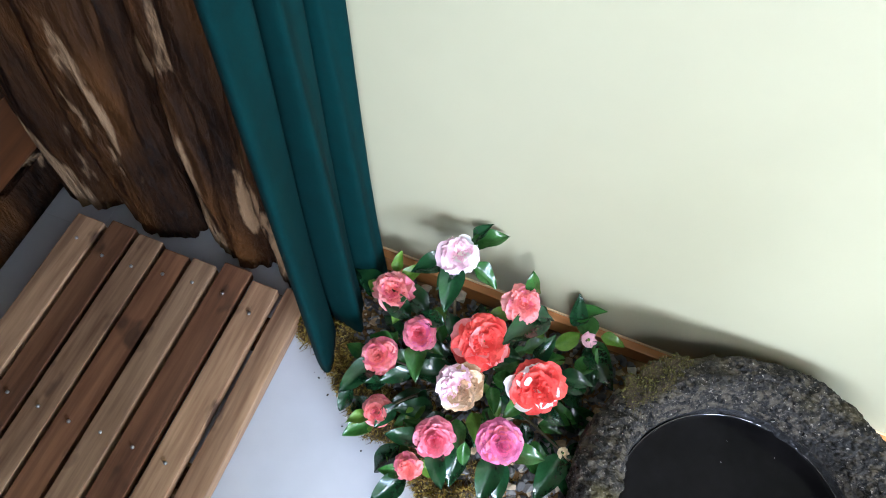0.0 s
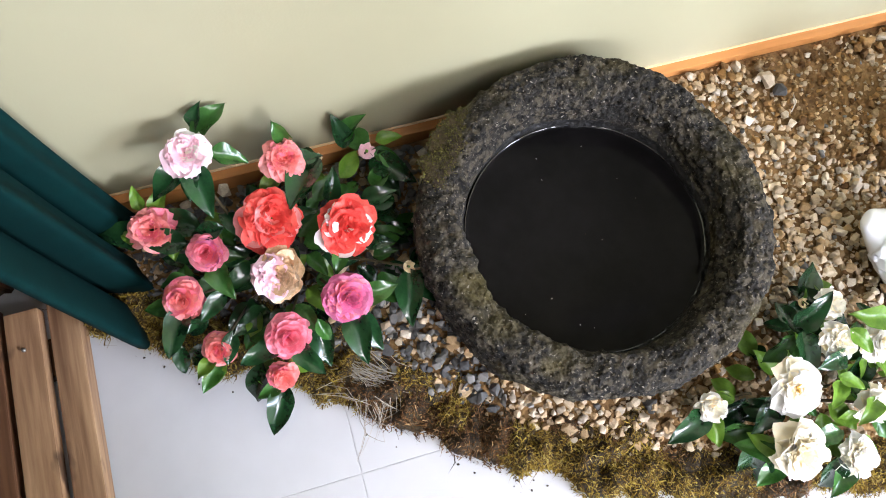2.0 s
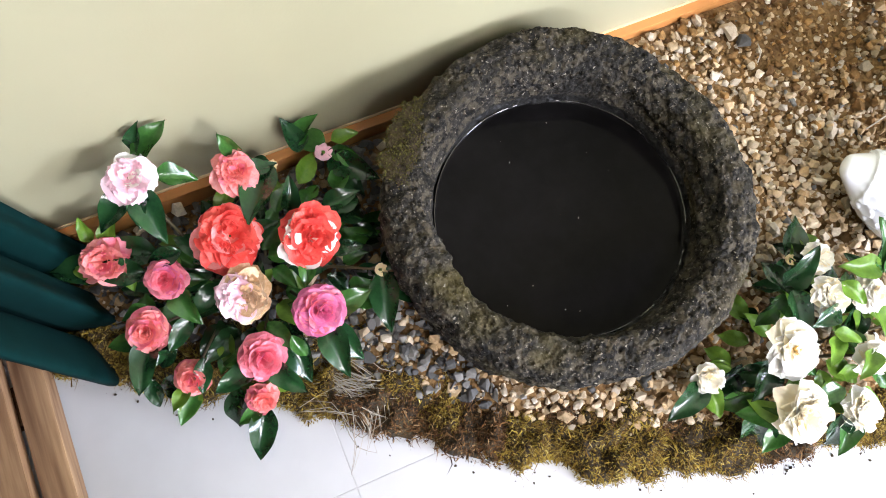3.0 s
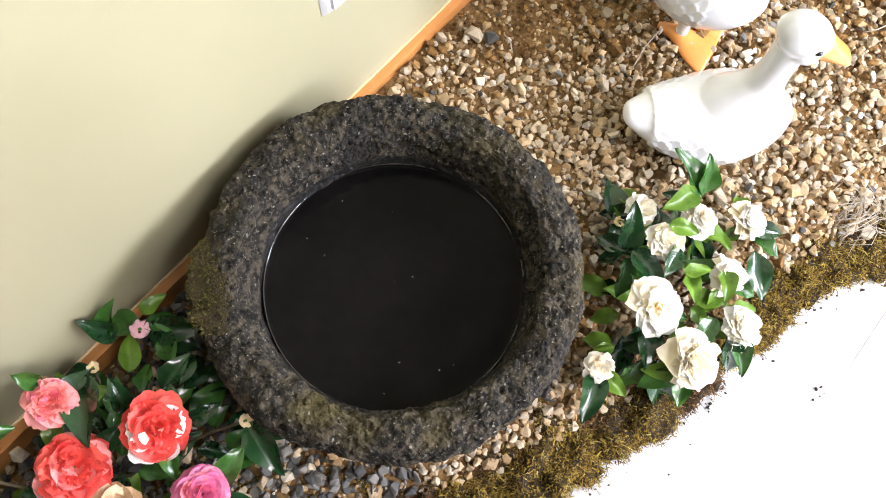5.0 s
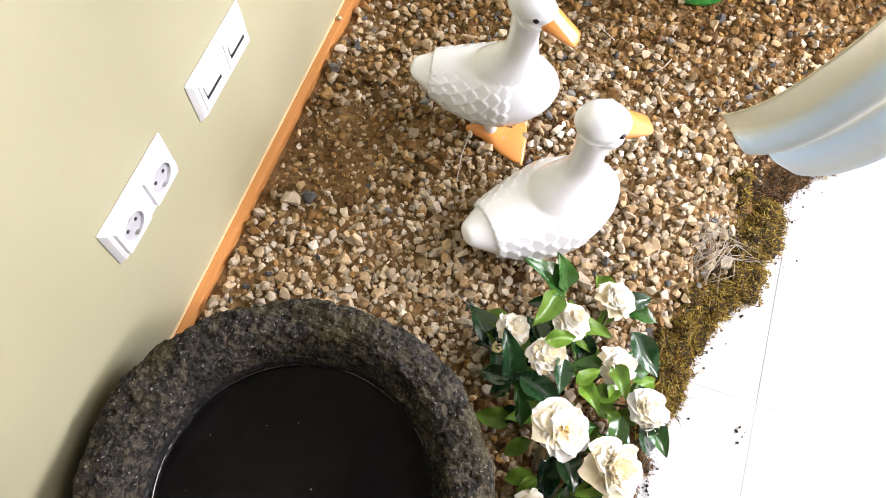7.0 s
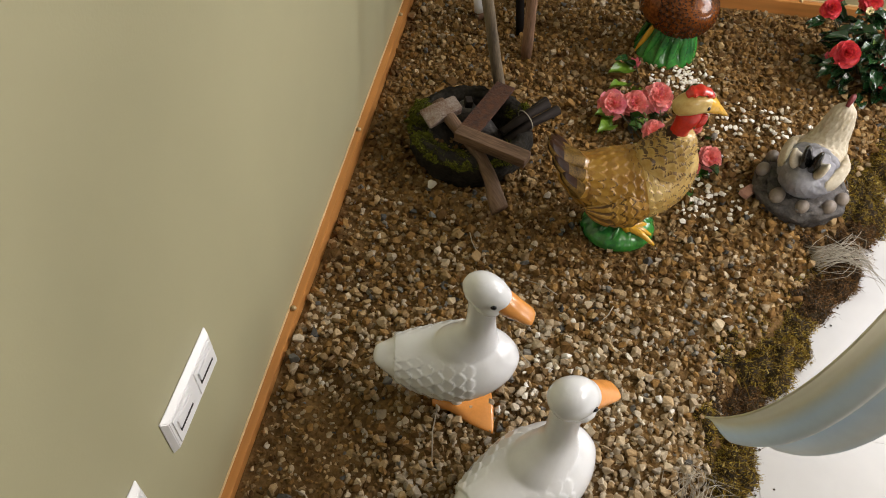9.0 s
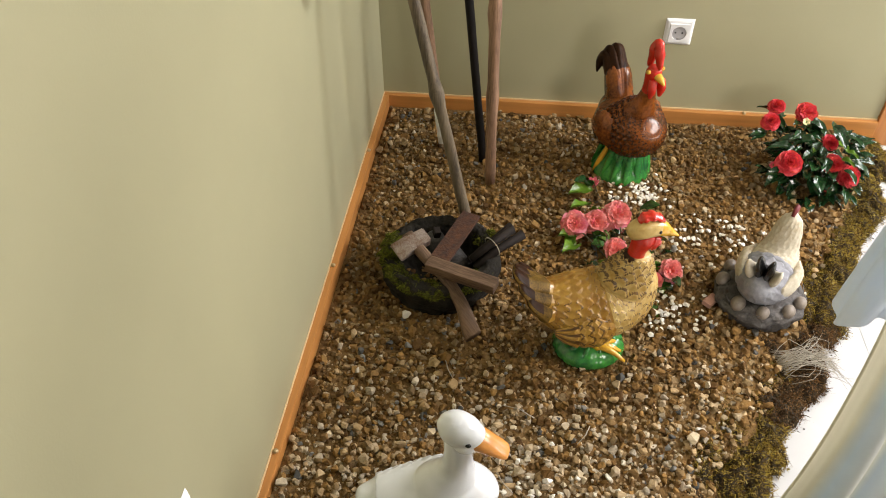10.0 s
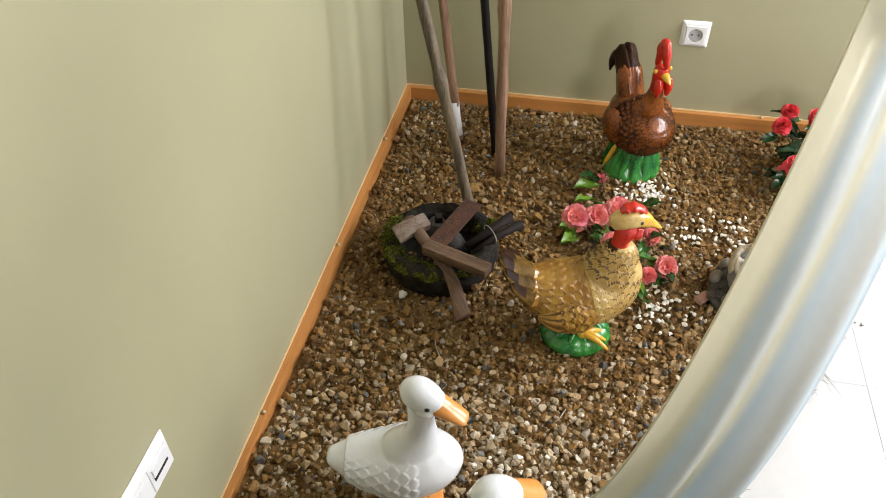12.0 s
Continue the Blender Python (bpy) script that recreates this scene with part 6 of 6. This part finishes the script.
    for k, (dy, hh, back) in enumerate(((0.0, 0.325, -0.1), (0.011, 0.318, -0.107), (-0.011, 0.318, -0.107), (0.018, 0.3, -0.115), (-0.018, 0.3, -0.115))):
        s.spine([(-0.055, 0.2, 0.026, 0.034, dy * 0.4), (-0.078, 0.26, 0.019, 0.028, dy * 0.7), (-0.09, hh - 0.03, 0.015, 0.022, dy * 0.8), (back, hh, 0.009, 0.014, dy * 1.1), (back - 0.022, hh - 0.03, 0.008, 0.012, dy * 1.1), (back - 0.028, hh - 0.06, 0.002, 0.003, dy * 1.1)], lambda u, q: 4 if u > 0.3 else 0, 40, 16, lambda u, q: 0.1 * math.sin(q * 38))
    return s.make("rooster_figurine", [BROWN_GLAZE, GREEN_GLAZE, RED_GLAZE, YELLOW_GLAZE, DARK_GLAZE], placed(ROOSTER), "glossy brown rooster figurine with red comb on green grass", "rooster figurine")


brown_rooster()


def nest_hen():
    s = Shape()
    off = Vector((4.2, 0, 1))
    rings = []
    for i in range(18):
        u = i / 17
        rr_, zz = (0.098 + 0.012 * math.sin(math.pi * u)) * (1 - 0.55 * max(0.0, u - 0.45)), 0.055 * math.sin(math.pi * 0.5 * u)
        rings.append([(math.cos(a) * rr_ * (1 + 0.09 * noise.noise(off + Vector((math.cos(a) * 4, math.sin(a) * 4, u * 6)))), math.sin(a) * rr_ * 0.95 * (1 + 0.09 * noise.noise(off + Vector((math.cos(a) * 4, math.sin(a) * 4, u * 6)))), zz + 0.006 * noise.noise(off + Vector((math.cos(a) * 8, math.sin(a) * 8, u * 9)))) for a in np.linspace(0, 2 * math.pi, 72, endpoint=False)])
    s.loft(rings, 0)
    # twigs of the nest
    rq = random.Random(12)
    for k in range(190):
        a = rq.uniform(0, 6.28)
        q, zz = 0.1 + rq.uniform(-0.02, 0.006), rq.uniform(0.012, 0.048)
        b = a + rq.uniform(0.25, 0.6)
        s.loft([[(math.cos(c) * q + ox, math.sin(c) * q * 0.95 + oy, zz + oz + 0.012 * math.sin(j + k)) for ox, oy, oz in ((0.0015, 0, 0), (0, 0.0015, 0.001), (-0.0015, 0, 0), (0, 0, -0.0015))] for j, c in enumerate(np.linspace(a, b, 5))], 0)
    for a, q, e in ((3.5, 0.088, 0.016), (2.85, 0.09, 0.0185), (4.2, 0.088, 0.0165), (1.9, 0.09, 0.0175), (4.7, 0.09, 0.016), (1.3, 0.09, 0.017)):
        s.ball((math.cos(a) * q, math.sin(a) * q, 0.052), e, 3, 12, (1.15, 0.9, 0.9))
    s.spine([(-0.075, 0.14, 0.012, 0.018), (-0.065, 0.12, 0.036, 0.04), (-0.03, 0.1, 0.06, 0.058), (0.01, 0.097, 0.063, 0.058), (0.045, 0.118, 0.049, 0.052), (0.06, 0.15, 0.036, 0.04), (0.064, 0.185, 0.03, 0.032), (0.07, 0.215, 0.021, 0.023), (0.076, 0.23, 0.005, 0.005)],
            lambda u, q: 2 if u < 0.36 else 1, 110, 100, scallops(10, 16, 0.08, 0.06, 0.95))
    for k, (dy, up) in enumerate(((-0.03, 0), (-0.012, 0.02), (0.012, 0.02), (0.03, 0))):
        s.spine([(-0.05, 0.13, 0.012, 0.02, dy * 0.7), (-0.075, 0.155 + up, 0.009, 0.018, dy), (-0.085, 0.178 + up, 0.005, 0.01, dy * 1.2), (-0.086, 0.185 + up, 0.001, 0.002, dy * 1.2)], 4 if k in (1, 2) else 1, 14, 14)
    for sd in (-1, 1):
        s.spine([(-0.055, 0.11, 0.004, 0.008, sd * 0.048), (-0.02, 0.105, 0.013, 0.03, sd * 0.056), (0.02, 0.108, 0.013, 0.032, sd * 0.058), (0.05, 0.12, 0.004, 0.012, sd * 0.05)], 1, 24, 26, scallops(5, 8, 0.14, 0.05, 0.9))
    s.spine([(0.084, 0.222, 0.008, 0.007), (0.096, 0.218, 0.003, 0.003)], 3, 6, 10)
    s.spine([(0.054, 0.232, 0.004, 0.004), (0.066, 0.242, 0.006, 0.01), (0.08, 0.24, 0.006, 0.009), (0.09, 0.23, 0.002, 0.002)], 5, 12, 10)
    s.spine([(0.089, 0.216, 0.008, 0.008), (0.092, 0.2, 0.008, 0.009), (0.09, 0.188, 0.002, 0.002)], 5, 8, 10)
    return s.make("nesting_hen", [GREY_RESIN, WHITE_RESIN, BLUE_RESIN, EGG, BLACK, WINE], placed(NEST), "white and grey hen figurine sitting on a nest with eggs", "hen figurine")


nest_hen()


# ---- small mossy basin with old tools ----
SB = SMALL_BASIN
stone_basin("small_basin", (SB[0], SB[1], 0.02), [(0.01, 0.0), (0.09, 0.0), (0.125, 0.02), (0.138, 0.06), (0.138, 0.09), (0.126, 0.104), (0.11, 0.1), (0.1, 0.08), (0.09, 0.045), (0.05, 0.03), (0.003, 0.028)],
            BASALT2, 2, "small dark round stone basin with mossy rim, holding tools", jag=0.009, n=160)
for k, (a, w) in enumerate(((1.3, 0.03), (1.75, 0.034), (2.2, 0.036), (2.65, 0.034), (3.1, 0.03), (3.6, 0.03), (4.05, 0.028), (5.3, 0.022))):
    c = moss_clump(SB[0] + math.cos(a) * 0.122, SB[1] + math.sin(a) * 0.122, w, 0.026, 0.012, math.degrees(a) + 90, 900 + k, z=0.114, strands=1500, long=0.6, material=MOSS_GREEN, label="bright green moss tuft on the rim of the small basin")
    c["group"] = "moss on the rim of the small basin"


def at_frame(ob, origin, xdir, up=(0, 0, 1)):
    xd = Vector(xdir).normalized()
    yd = Vector(up).cross(xd).normalized()
    zd = xd.cross(yd)
    ob.matrix_world = Matrix.Translation(origin) @ Matrix((xd, yd, zd)).transposed().to_4x4()


# axe: x along the handle from head to grip
axe = empty("axe", (0, 0, 0), "old short axe with worn iron head and curved wooden handle", "axe")
s = smooth_rows([(-0.02, 0.0, 0.011, 0.015), (0.05, 0.004, 0.011, 0.0145), (0.12, 0.012, 0.0105, 0.014), (0.19, 0.006, 0.0115, 0.0155), (0.25, -0.012, 0.0135, 0.02), (0.275, -0.018, 0.0125, 0.021)], 30)
v, f = [], []
for x, y, hz, hy in s:
    for j in range(16):
        a = 2 * math.pi * j / 16
        v.append((x, y + math.copysign(abs(math.cos(a)) ** 0.8, math.cos(a)) * hy, math.copysign(abs(math.sin(a)) ** 0.8, math.sin(a)) * hz))
for i in range(29):
    for j in range(16):
        k = (j + 1) % 16
        f.append((i * 16 + j, i * 16 + k, (i + 1) * 16 + k, (i + 1) * 16 + j))
f += [tuple(reversed(range(16))), tuple(29 * 16 + j for j in range(16))]
mesh_part("handle", v, f, HANDLE, axe, "worn curved wooden handle")
bm = bmesh.new()
prof = [(-0.012, 0.038), (-0.014, -0.015), (-0.017, -0.05), (0.034, -0.05), (0.027, -0.015), (0.026, 0.038)]
vs1 = [bm.verts.new((x, y, 0.013 if y > -0.04 else 0.003)) for x, y in prof]
vs2 = [bm.verts.new((x, y, -0.013 if y > -0.04 else -0.003)) for x, y in prof]
bm.faces.new(vs1)
bm.faces.new(list(reversed(vs2)))
for i in range(6):
    k = (i + 1) % 6
    bm.faces.new((vs1[k], vs1[i], vs2[i], vs2[k]))
bmesh.ops.triangulate(bm, faces=[q for q in bm.faces if len(q.verts) > 4])
bmesh.ops.bevel(bm, geom=bm.edges[:], offset=0.0025, segments=2, affect="EDGES")
part("head", bm, IRON, axe, "worn rusty iron axe head")
at_frame(axe, AXE[0], AXE[1], AXE[2])

# try square: iron blade and wooden stock
sq = empty("try_square", (0, 0, 0), "carpenter's square with rusty blade and wooden stock", "try square")
box("stock", 0.0, 0.17, -0.017, 0.017, -0.012, 0.012, HANDLE, sq, "worn wooden stock", bevel=0.003)
box("blade", -0.004, 0.042, 0.0175, 0.2, -0.004, 0.004, RUST, sq, "rusty flat iron blade", bevel=0.001)
at_frame(sq, SQUARE[0], SQUARE[1], SQUARE[2])

# small iron block with a square stub
tool = empty("iron_hammer_head", (0, 0, 0), "grey iron hammer head standing in the small basin", "hammer head")
v, f = tube([(0, 0, 0), (0, 0, 0.012), (0, 0, 0.05), (0, 0, 0.064), (0, 0, 0.07)], [0.024, 0.026, 0.027, 0.022, 0.014], 18)
mesh_part("body", v, f, GREY_RESIN, tool)
box("stub", -0.01, 0.01, -0.008, 0.008, 0.068, 0.088, DARK_IRON, tool, "dark square iron stub", bevel=0.002)
tool.matrix_world = pose(SB[0] + 0.056, SB[1] + 0.028, 0.06, 8, -6, 20)

# bundle of dark iron bars tied with wire
bundle = empty("iron_tongs", (0, 0, 0), "dark iron tongs tied with thin wire", "tongs")
for dy, dz, ln in ((-0.012, 0, 0.145), (0.012, 0.004, 0.14), (0.0, 0.018, 0.13)):
    v, f = tube([(0, dy, dz), (ln * 0.5, dy, dz + 0.003), (ln, dy * 1.5, dz)], [0.008, 0.01, 0.012], 10)
    mesh_part("bar", v, f, DARK_IRON, bundle)
v, f = tube([(0.065 + 0.002 * math.sin(a), 0.026 * math.cos(a), 0.008 + 0.024 * math.sin(a)) for a in np.linspace(0, 6.283, 24)], 0.0012, 6)
mesh_part("wire", v, f, STRAW, bundle, "thin pale wire")
at_frame(bundle, (-0.79, -0.343, 0.118), (0.086, -0.09, 0.026))
v, f = tube([(0, 0, 0), (0.05, 0.0, 0.004), (0.1, 0, 0)], [0.03, 0.033, 0.028], 14)
st = mesh_part("river_stone", v, f, GREY_RESIN)
st.matrix_world = pose(SB[0] - 0.01, SB[1] - 0.055, 0.075, 0, 0, 40)
tagged(st, "smooth dark stone lying in the small basin", "stone")


# ---- poles in the corner ----
def pole(name, foot, top, r0, r1, material, seed, label, knots=(), bow=0.0, cat="pole"):
    a, b = Vector(foot), Vector(top)
    n = 40
    rr = random.Random(seed)
    pts, rad = [], []
    side = Vector((rr.uniform(-1, 1), rr.uniform(-1, 1), 0))
    for i in range(n):
        u = i / (n - 1)
        p = a.lerp(b, u) + side * bow * math.sin(math.pi * u) + Vector((noise.noise(Vector((u * 6, seed, 0))), noise.noise(Vector((u * 6, 0, seed))), 0)) * bow * 0.5
        r = r0 + (r1 - r0) * u
        for kz in knots:
            r += 0.35 * r0 * math.exp(-((p.z - kz) / 0.018) ** 2)
        pts.append(p)
        rad.append(r)
    v, f = tube(pts, rad, 14, 0.05, seed)
    return tagged(mesh_part(name, v, f, material), label, cat)


flail = empty("flail", (0, 0, 0), "wooden flail leaning in the corner, its short beater hanging", "flail")
fp = pole("handle", POLE_A[0], POLE_A[1], 0.0135, 0.0125, POLE_GREY, 3, "grey-brown knotty flail handle", knots=(0.46, 0.78), bow=0.012)
fp.parent = flail
for key in ("category",):
    del fp[key]
sw = pole("beater", SWIPPLE[0], SWIPPLE[1], 0.0165, 0.018, POLE_GREY, 9, "short hanging wooden beater", bow=0.004)
sw.parent = flail
del sw["category"]
pa, pb = Vector(POLE_A[1]), Vector(SWIPPLE[1])
v, f = tube([tuple(pa), tuple(pa.lerp(pb, 0.5) + Vector((0, 0, 0.04))), tuple(pb)], 0.004, 8)
mesh_part("thong", v, f, STEM, flail, "dark leather thong")
pole("tan_pole", POLE_B[0], POLE_B[1], 0.0145, 0.0135, POLE_TAN, 5, "straight tan wooden pole leaning in the corner", knots=(0.3, 0.55), bow=0.006)
pole("black_pole", POLE_C[0], POLE_C[1], 0.0115, 0.0115, POLE_BLACK, 6, "thin black pole leaning in the corner")
pd = pole("pink_pole", POLE_D[0], POLE_D[1], 0.013, 0.012, POLE_TAN, 7, "pinkish wooden pole with a whitish lower end in the corner", bow=0.004)
da, db = Vector(POLE_D[0]), Vector(POLE_D[1])
v, f = tube([tuple(da.lerp(db, u)) for u in (0.012, 0.03, 0.055, 0.078)], 0.0142, 14)
mesh_part("painted_end", v, f, PLASTIC, pd, "white painted lower end")


# ---- wall sockets ----
def rounded_plate(w, h, d, bev):
    bm = bmesh.new()
    vs = [bm.verts.new((x, y, z)) for z, k in ((0, 1.0), (d, 0.9)) for x, y in ((-w / 2 * (1 if k == 1 else 1 - 0.016 / w), -h / 2 * (1 if k == 1 else 1 - 0.016 / h)), (w / 2 * (1 if k == 1 else 1 - 0.016 / w), -h / 2 * (1 if k == 1 else 1 - 0.016 / h)), (w / 2 * (1 if k == 1 else 1 - 0.016 / w), h / 2 * (1 if k == 1 else 1 - 0.016 / h)), (-w / 2 * (1 if k == 1 else 1 - 0.016 / w), h / 2 * (1 if k == 1 else 1 - 0.016 / h)))]
    bm.faces.new(list(reversed(vs[:4])))
    bm.faces.new(vs[4:])
    for i in range(4):
        k = (i + 1) % 4
        bm.faces.new((vs[i], vs[k], vs[4 + k], vs[4 + i]))
    bmesh.ops.bevel(bm, geom=bm.edges[:], offset=bev, segments=2, affect="EDGES")
    return bm


def socket_unit(parent, ox, earth=True):
    n = 40
    # square insert with a round well; grey faces paint the shade inside it
    v, f = [], []
    for r, z in ((0.0205, 0.0138), (0.0198, 0.0132), (0.0188, 0.0091), (0.0001, 0.009)):
        for j in range(n):
            a = 2 * math.pi * j / n
            v.append((ox + math.cos(a) * r, math.sin(a) * r, z))
    sqv = []
    for j in range(n):
        a = 2 * math.pi * j / n
        c, s_ = math.cos(a), math.sin(a)
        q = 0.0265 / max(abs(c), abs(s_))
        v.append((ox + c * q, s_ * q, 0.0138))
    for j in range(n):
        a = 2 * math.pi * j / n
        c, s_ = math.cos(a), math.sin(a)
        q = 0.0275 / max(abs(c), abs(s_))
        v.append((ox + c * q, s_ * q, 0.0085))
    for a_, b_ in ((5, 4), (4, 0), (0, 1), (1, 2), (2, 3)):
        for j in range(n):
            k = (j + 1) % n
            f.append((a_ * n + j, a_ * n + k, b_ * n + k, b_ * n + j))
    ins = mesh_part("insert", v, f, [PLASTIC, WELL_SHADE], parent, "white insert with a round well", smooth=False, slots=[0] * (3 * n) + [1] * (2 * n))
    # flat black discs paint the shade of the pin holes
    for dx in (-0.0095, 0.0095):
        bm = bmesh.new()
        bmesh.ops.create_cone(bm, cap_ends=True, segments=12, radius1=0.0026, radius2=0.0026, depth=0.001, matrix=Matrix.Translation((ox + dx, 0, 0.0095)))
        part("pin_hole", bm, HOLE_SHADE, ins)
    for sy in (-1, 1):
        part("earth_clip", box_bm(ox - 0.003, ox + 0.003, sy * 0.0175 - 0.0015, sy * 0.0175 + 0.0015, 0.0091, 0.0125), METAL, ins)


def switch_unit(parent, ox):
    ins = box("insert", ox - 0.027, ox + 0.027, -0.027, 0.027, 0.006, 0.0105, PLASTIC, parent, "white insert with a slot", bevel=0.001)
    # no recess is cut: a dark bar paints the slot's shade
    box("slot", ox - 0.02, ox + 0.02, -0.009, 0.0005, 0.0106, 0.0112, HOLE_SHADE, ins, "flat dark bar standing in for the shade of a slot")
    box("flap", ox - 0.0205, ox + 0.0205, 0.0015, 0.0185, 0.0106, 0.0135, PLASTIC, ins, "white flap", bevel=0.001)


def outlet(name, m, units, label, cat, w):
    th = empty(name, (0, 0, 0), label, cat)
    part("cover_plate", rounded_plate(w, 0.081, 0.0085, 0.0012), PLASTIC, th)
    for k, kind in enumerate(units):
        ox = (k - (len(units) - 1) / 2) * 0.071
        if kind == "s":
            socket_unit(th, ox)
        else:
            switch_unit(th, ox)
    th.matrix_world = m
    return th


outlet("double_socket", pose(SOCK_A[0], -0.0006, SOCK_A[1], 90, 0, 0), "ss", "white plastic double wall socket", "wall socket", 0.152)
outlet("double_data_outlet", pose(SOCK_B[0], -0.0006, SOCK_B[1], 90, 0, 0), "dd", "white plastic double data outlet with slots", "wall outlet", 0.152)
outlet("single_socket", pose(-0.0006, SOCK_C[0], SOCK_C[1], 90, 0, -90), "s", "white plastic single wall socket", "wall socket", 0.081)


# ---- pale cloth hanging beside the bed ----
def hung_cloth(name, parent, edge, z0, z1, width, folds, depth, material, seed, flare=0.0, slant=0.0, m=40, n=150):
    """A narrow cloth that hangs from one leading edge, in soft folds that open towards its hem."""
    rr = random.Random(seed)
    ph = [rr.uniform(0, 6.28) for _ in range(4)]
    v, f = [], []
    for i in range(m):
        u = i / (m - 1)
        for j in range(n):
            q = j / (n - 1)
            z = z0 + (z1 - z0) * u + (slant * (1 - 2.4 * q + 1.6 * q * q) + 0.01 * math.sin(q * 15 + ph[0])) * (1 - u) ** 2
            ex, ey = edge(z)
            ey += 0.01 * (1 - u) ** 10
            w = width * (1 + flare * (1 - u) ** 6)
            z -= 0.085 * q ** 0.8
            a = q * folds * 2 * math.pi + 0.6 * math.sin(u * 5 + ph[1])
            fold = depth * (0.75 + 0.25 * (1 - u) ** 4) * (math.sin(a) + 0.35 * math.sin(1.7 * a + ph[2] + 2 * u))
            fold += depth * 1.35
            v.append((ex + 0.25 * w * q + fold, ey - w * q, z))
    for i in range(m - 1):
        for j in range(n - 1):
            a = i * n + j
            f.append((a, a + 1, a + n + 1, a + n))
    ob = mesh_part(name, v, f, material, parent)
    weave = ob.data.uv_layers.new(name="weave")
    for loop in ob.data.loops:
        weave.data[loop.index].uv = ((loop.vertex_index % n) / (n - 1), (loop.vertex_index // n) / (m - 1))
    md = ob.modifiers.new("thickness", "SOLIDIFY")
    md.thickness = 0.002
    return ob


def leading(z):
    k = min(z, 1.22) - 0.6
    rest = max(0.0, z - 1.22)
    return -1.7092 - 0.7433 * k + 2.3132 * k * k + 0.9 * rest, -0.6048 - 0.1039 * k - 0.5137 * k * k - 0.45 * rest


garment = empty("hanging_garment", (0, 0, 0), "pale satin garment hanging in soft folds, warm and sky light painted in bands", "garment")
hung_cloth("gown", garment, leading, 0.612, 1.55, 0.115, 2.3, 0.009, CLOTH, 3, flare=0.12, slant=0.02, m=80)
sleeve = empty("hanging_sleeve", (0, 0, 0), "pale satin sleeve hanging free, open at its lower end", "garment")
v, f = [], []
SM, SN = 26, 48
for i in range(SM):
    u = i / (SM - 1)
    z = 0.735 + 0.86 * u
    r = 0.031 + 0.02 * u
    for j in range(SN):
        a = 2 * math.pi * j / SN
        q = 1 + 0.16 * math.sin(a * 3 + u * 2.0) + 0.08 * math.sin(a * 7 + 3 * u)
        v.append((-1.455 + math.cos(a) * r * 0.8 * q, -0.822 - 0.13 * u + math.sin(a) * r * q, z + 0.012 * math.sin(a * 2 + 1) * (1 - u) ** 2))
for i in range(SM - 1):
    for j in range(SN):
        k = (j + 1) % SN
        f.append((i * SN + j, i * SN + k, (i + 1) * SN + k, (i + 1) * SN + j))
tube_ob = mesh_part("sleeve", v, f, CLOTH_BLUE, sleeve)
md = tube_ob.modifiers.new("thickness", "SOLIDIFY")
md.thickness = 0.003
for owner, (cx, cy, cz) in ((garment, (*leading(1.54), 1.54)), (sleeve, (-1.455, -0.952, 1.58))):
    v, f = tube([(cx, cy, cz), (cx, cy, 2.2), (cx, cy, 2.599)], 0.003, 8)
    mesh_part("cord", v, f, STRAW, owner, "thin cord up to the ceiling")
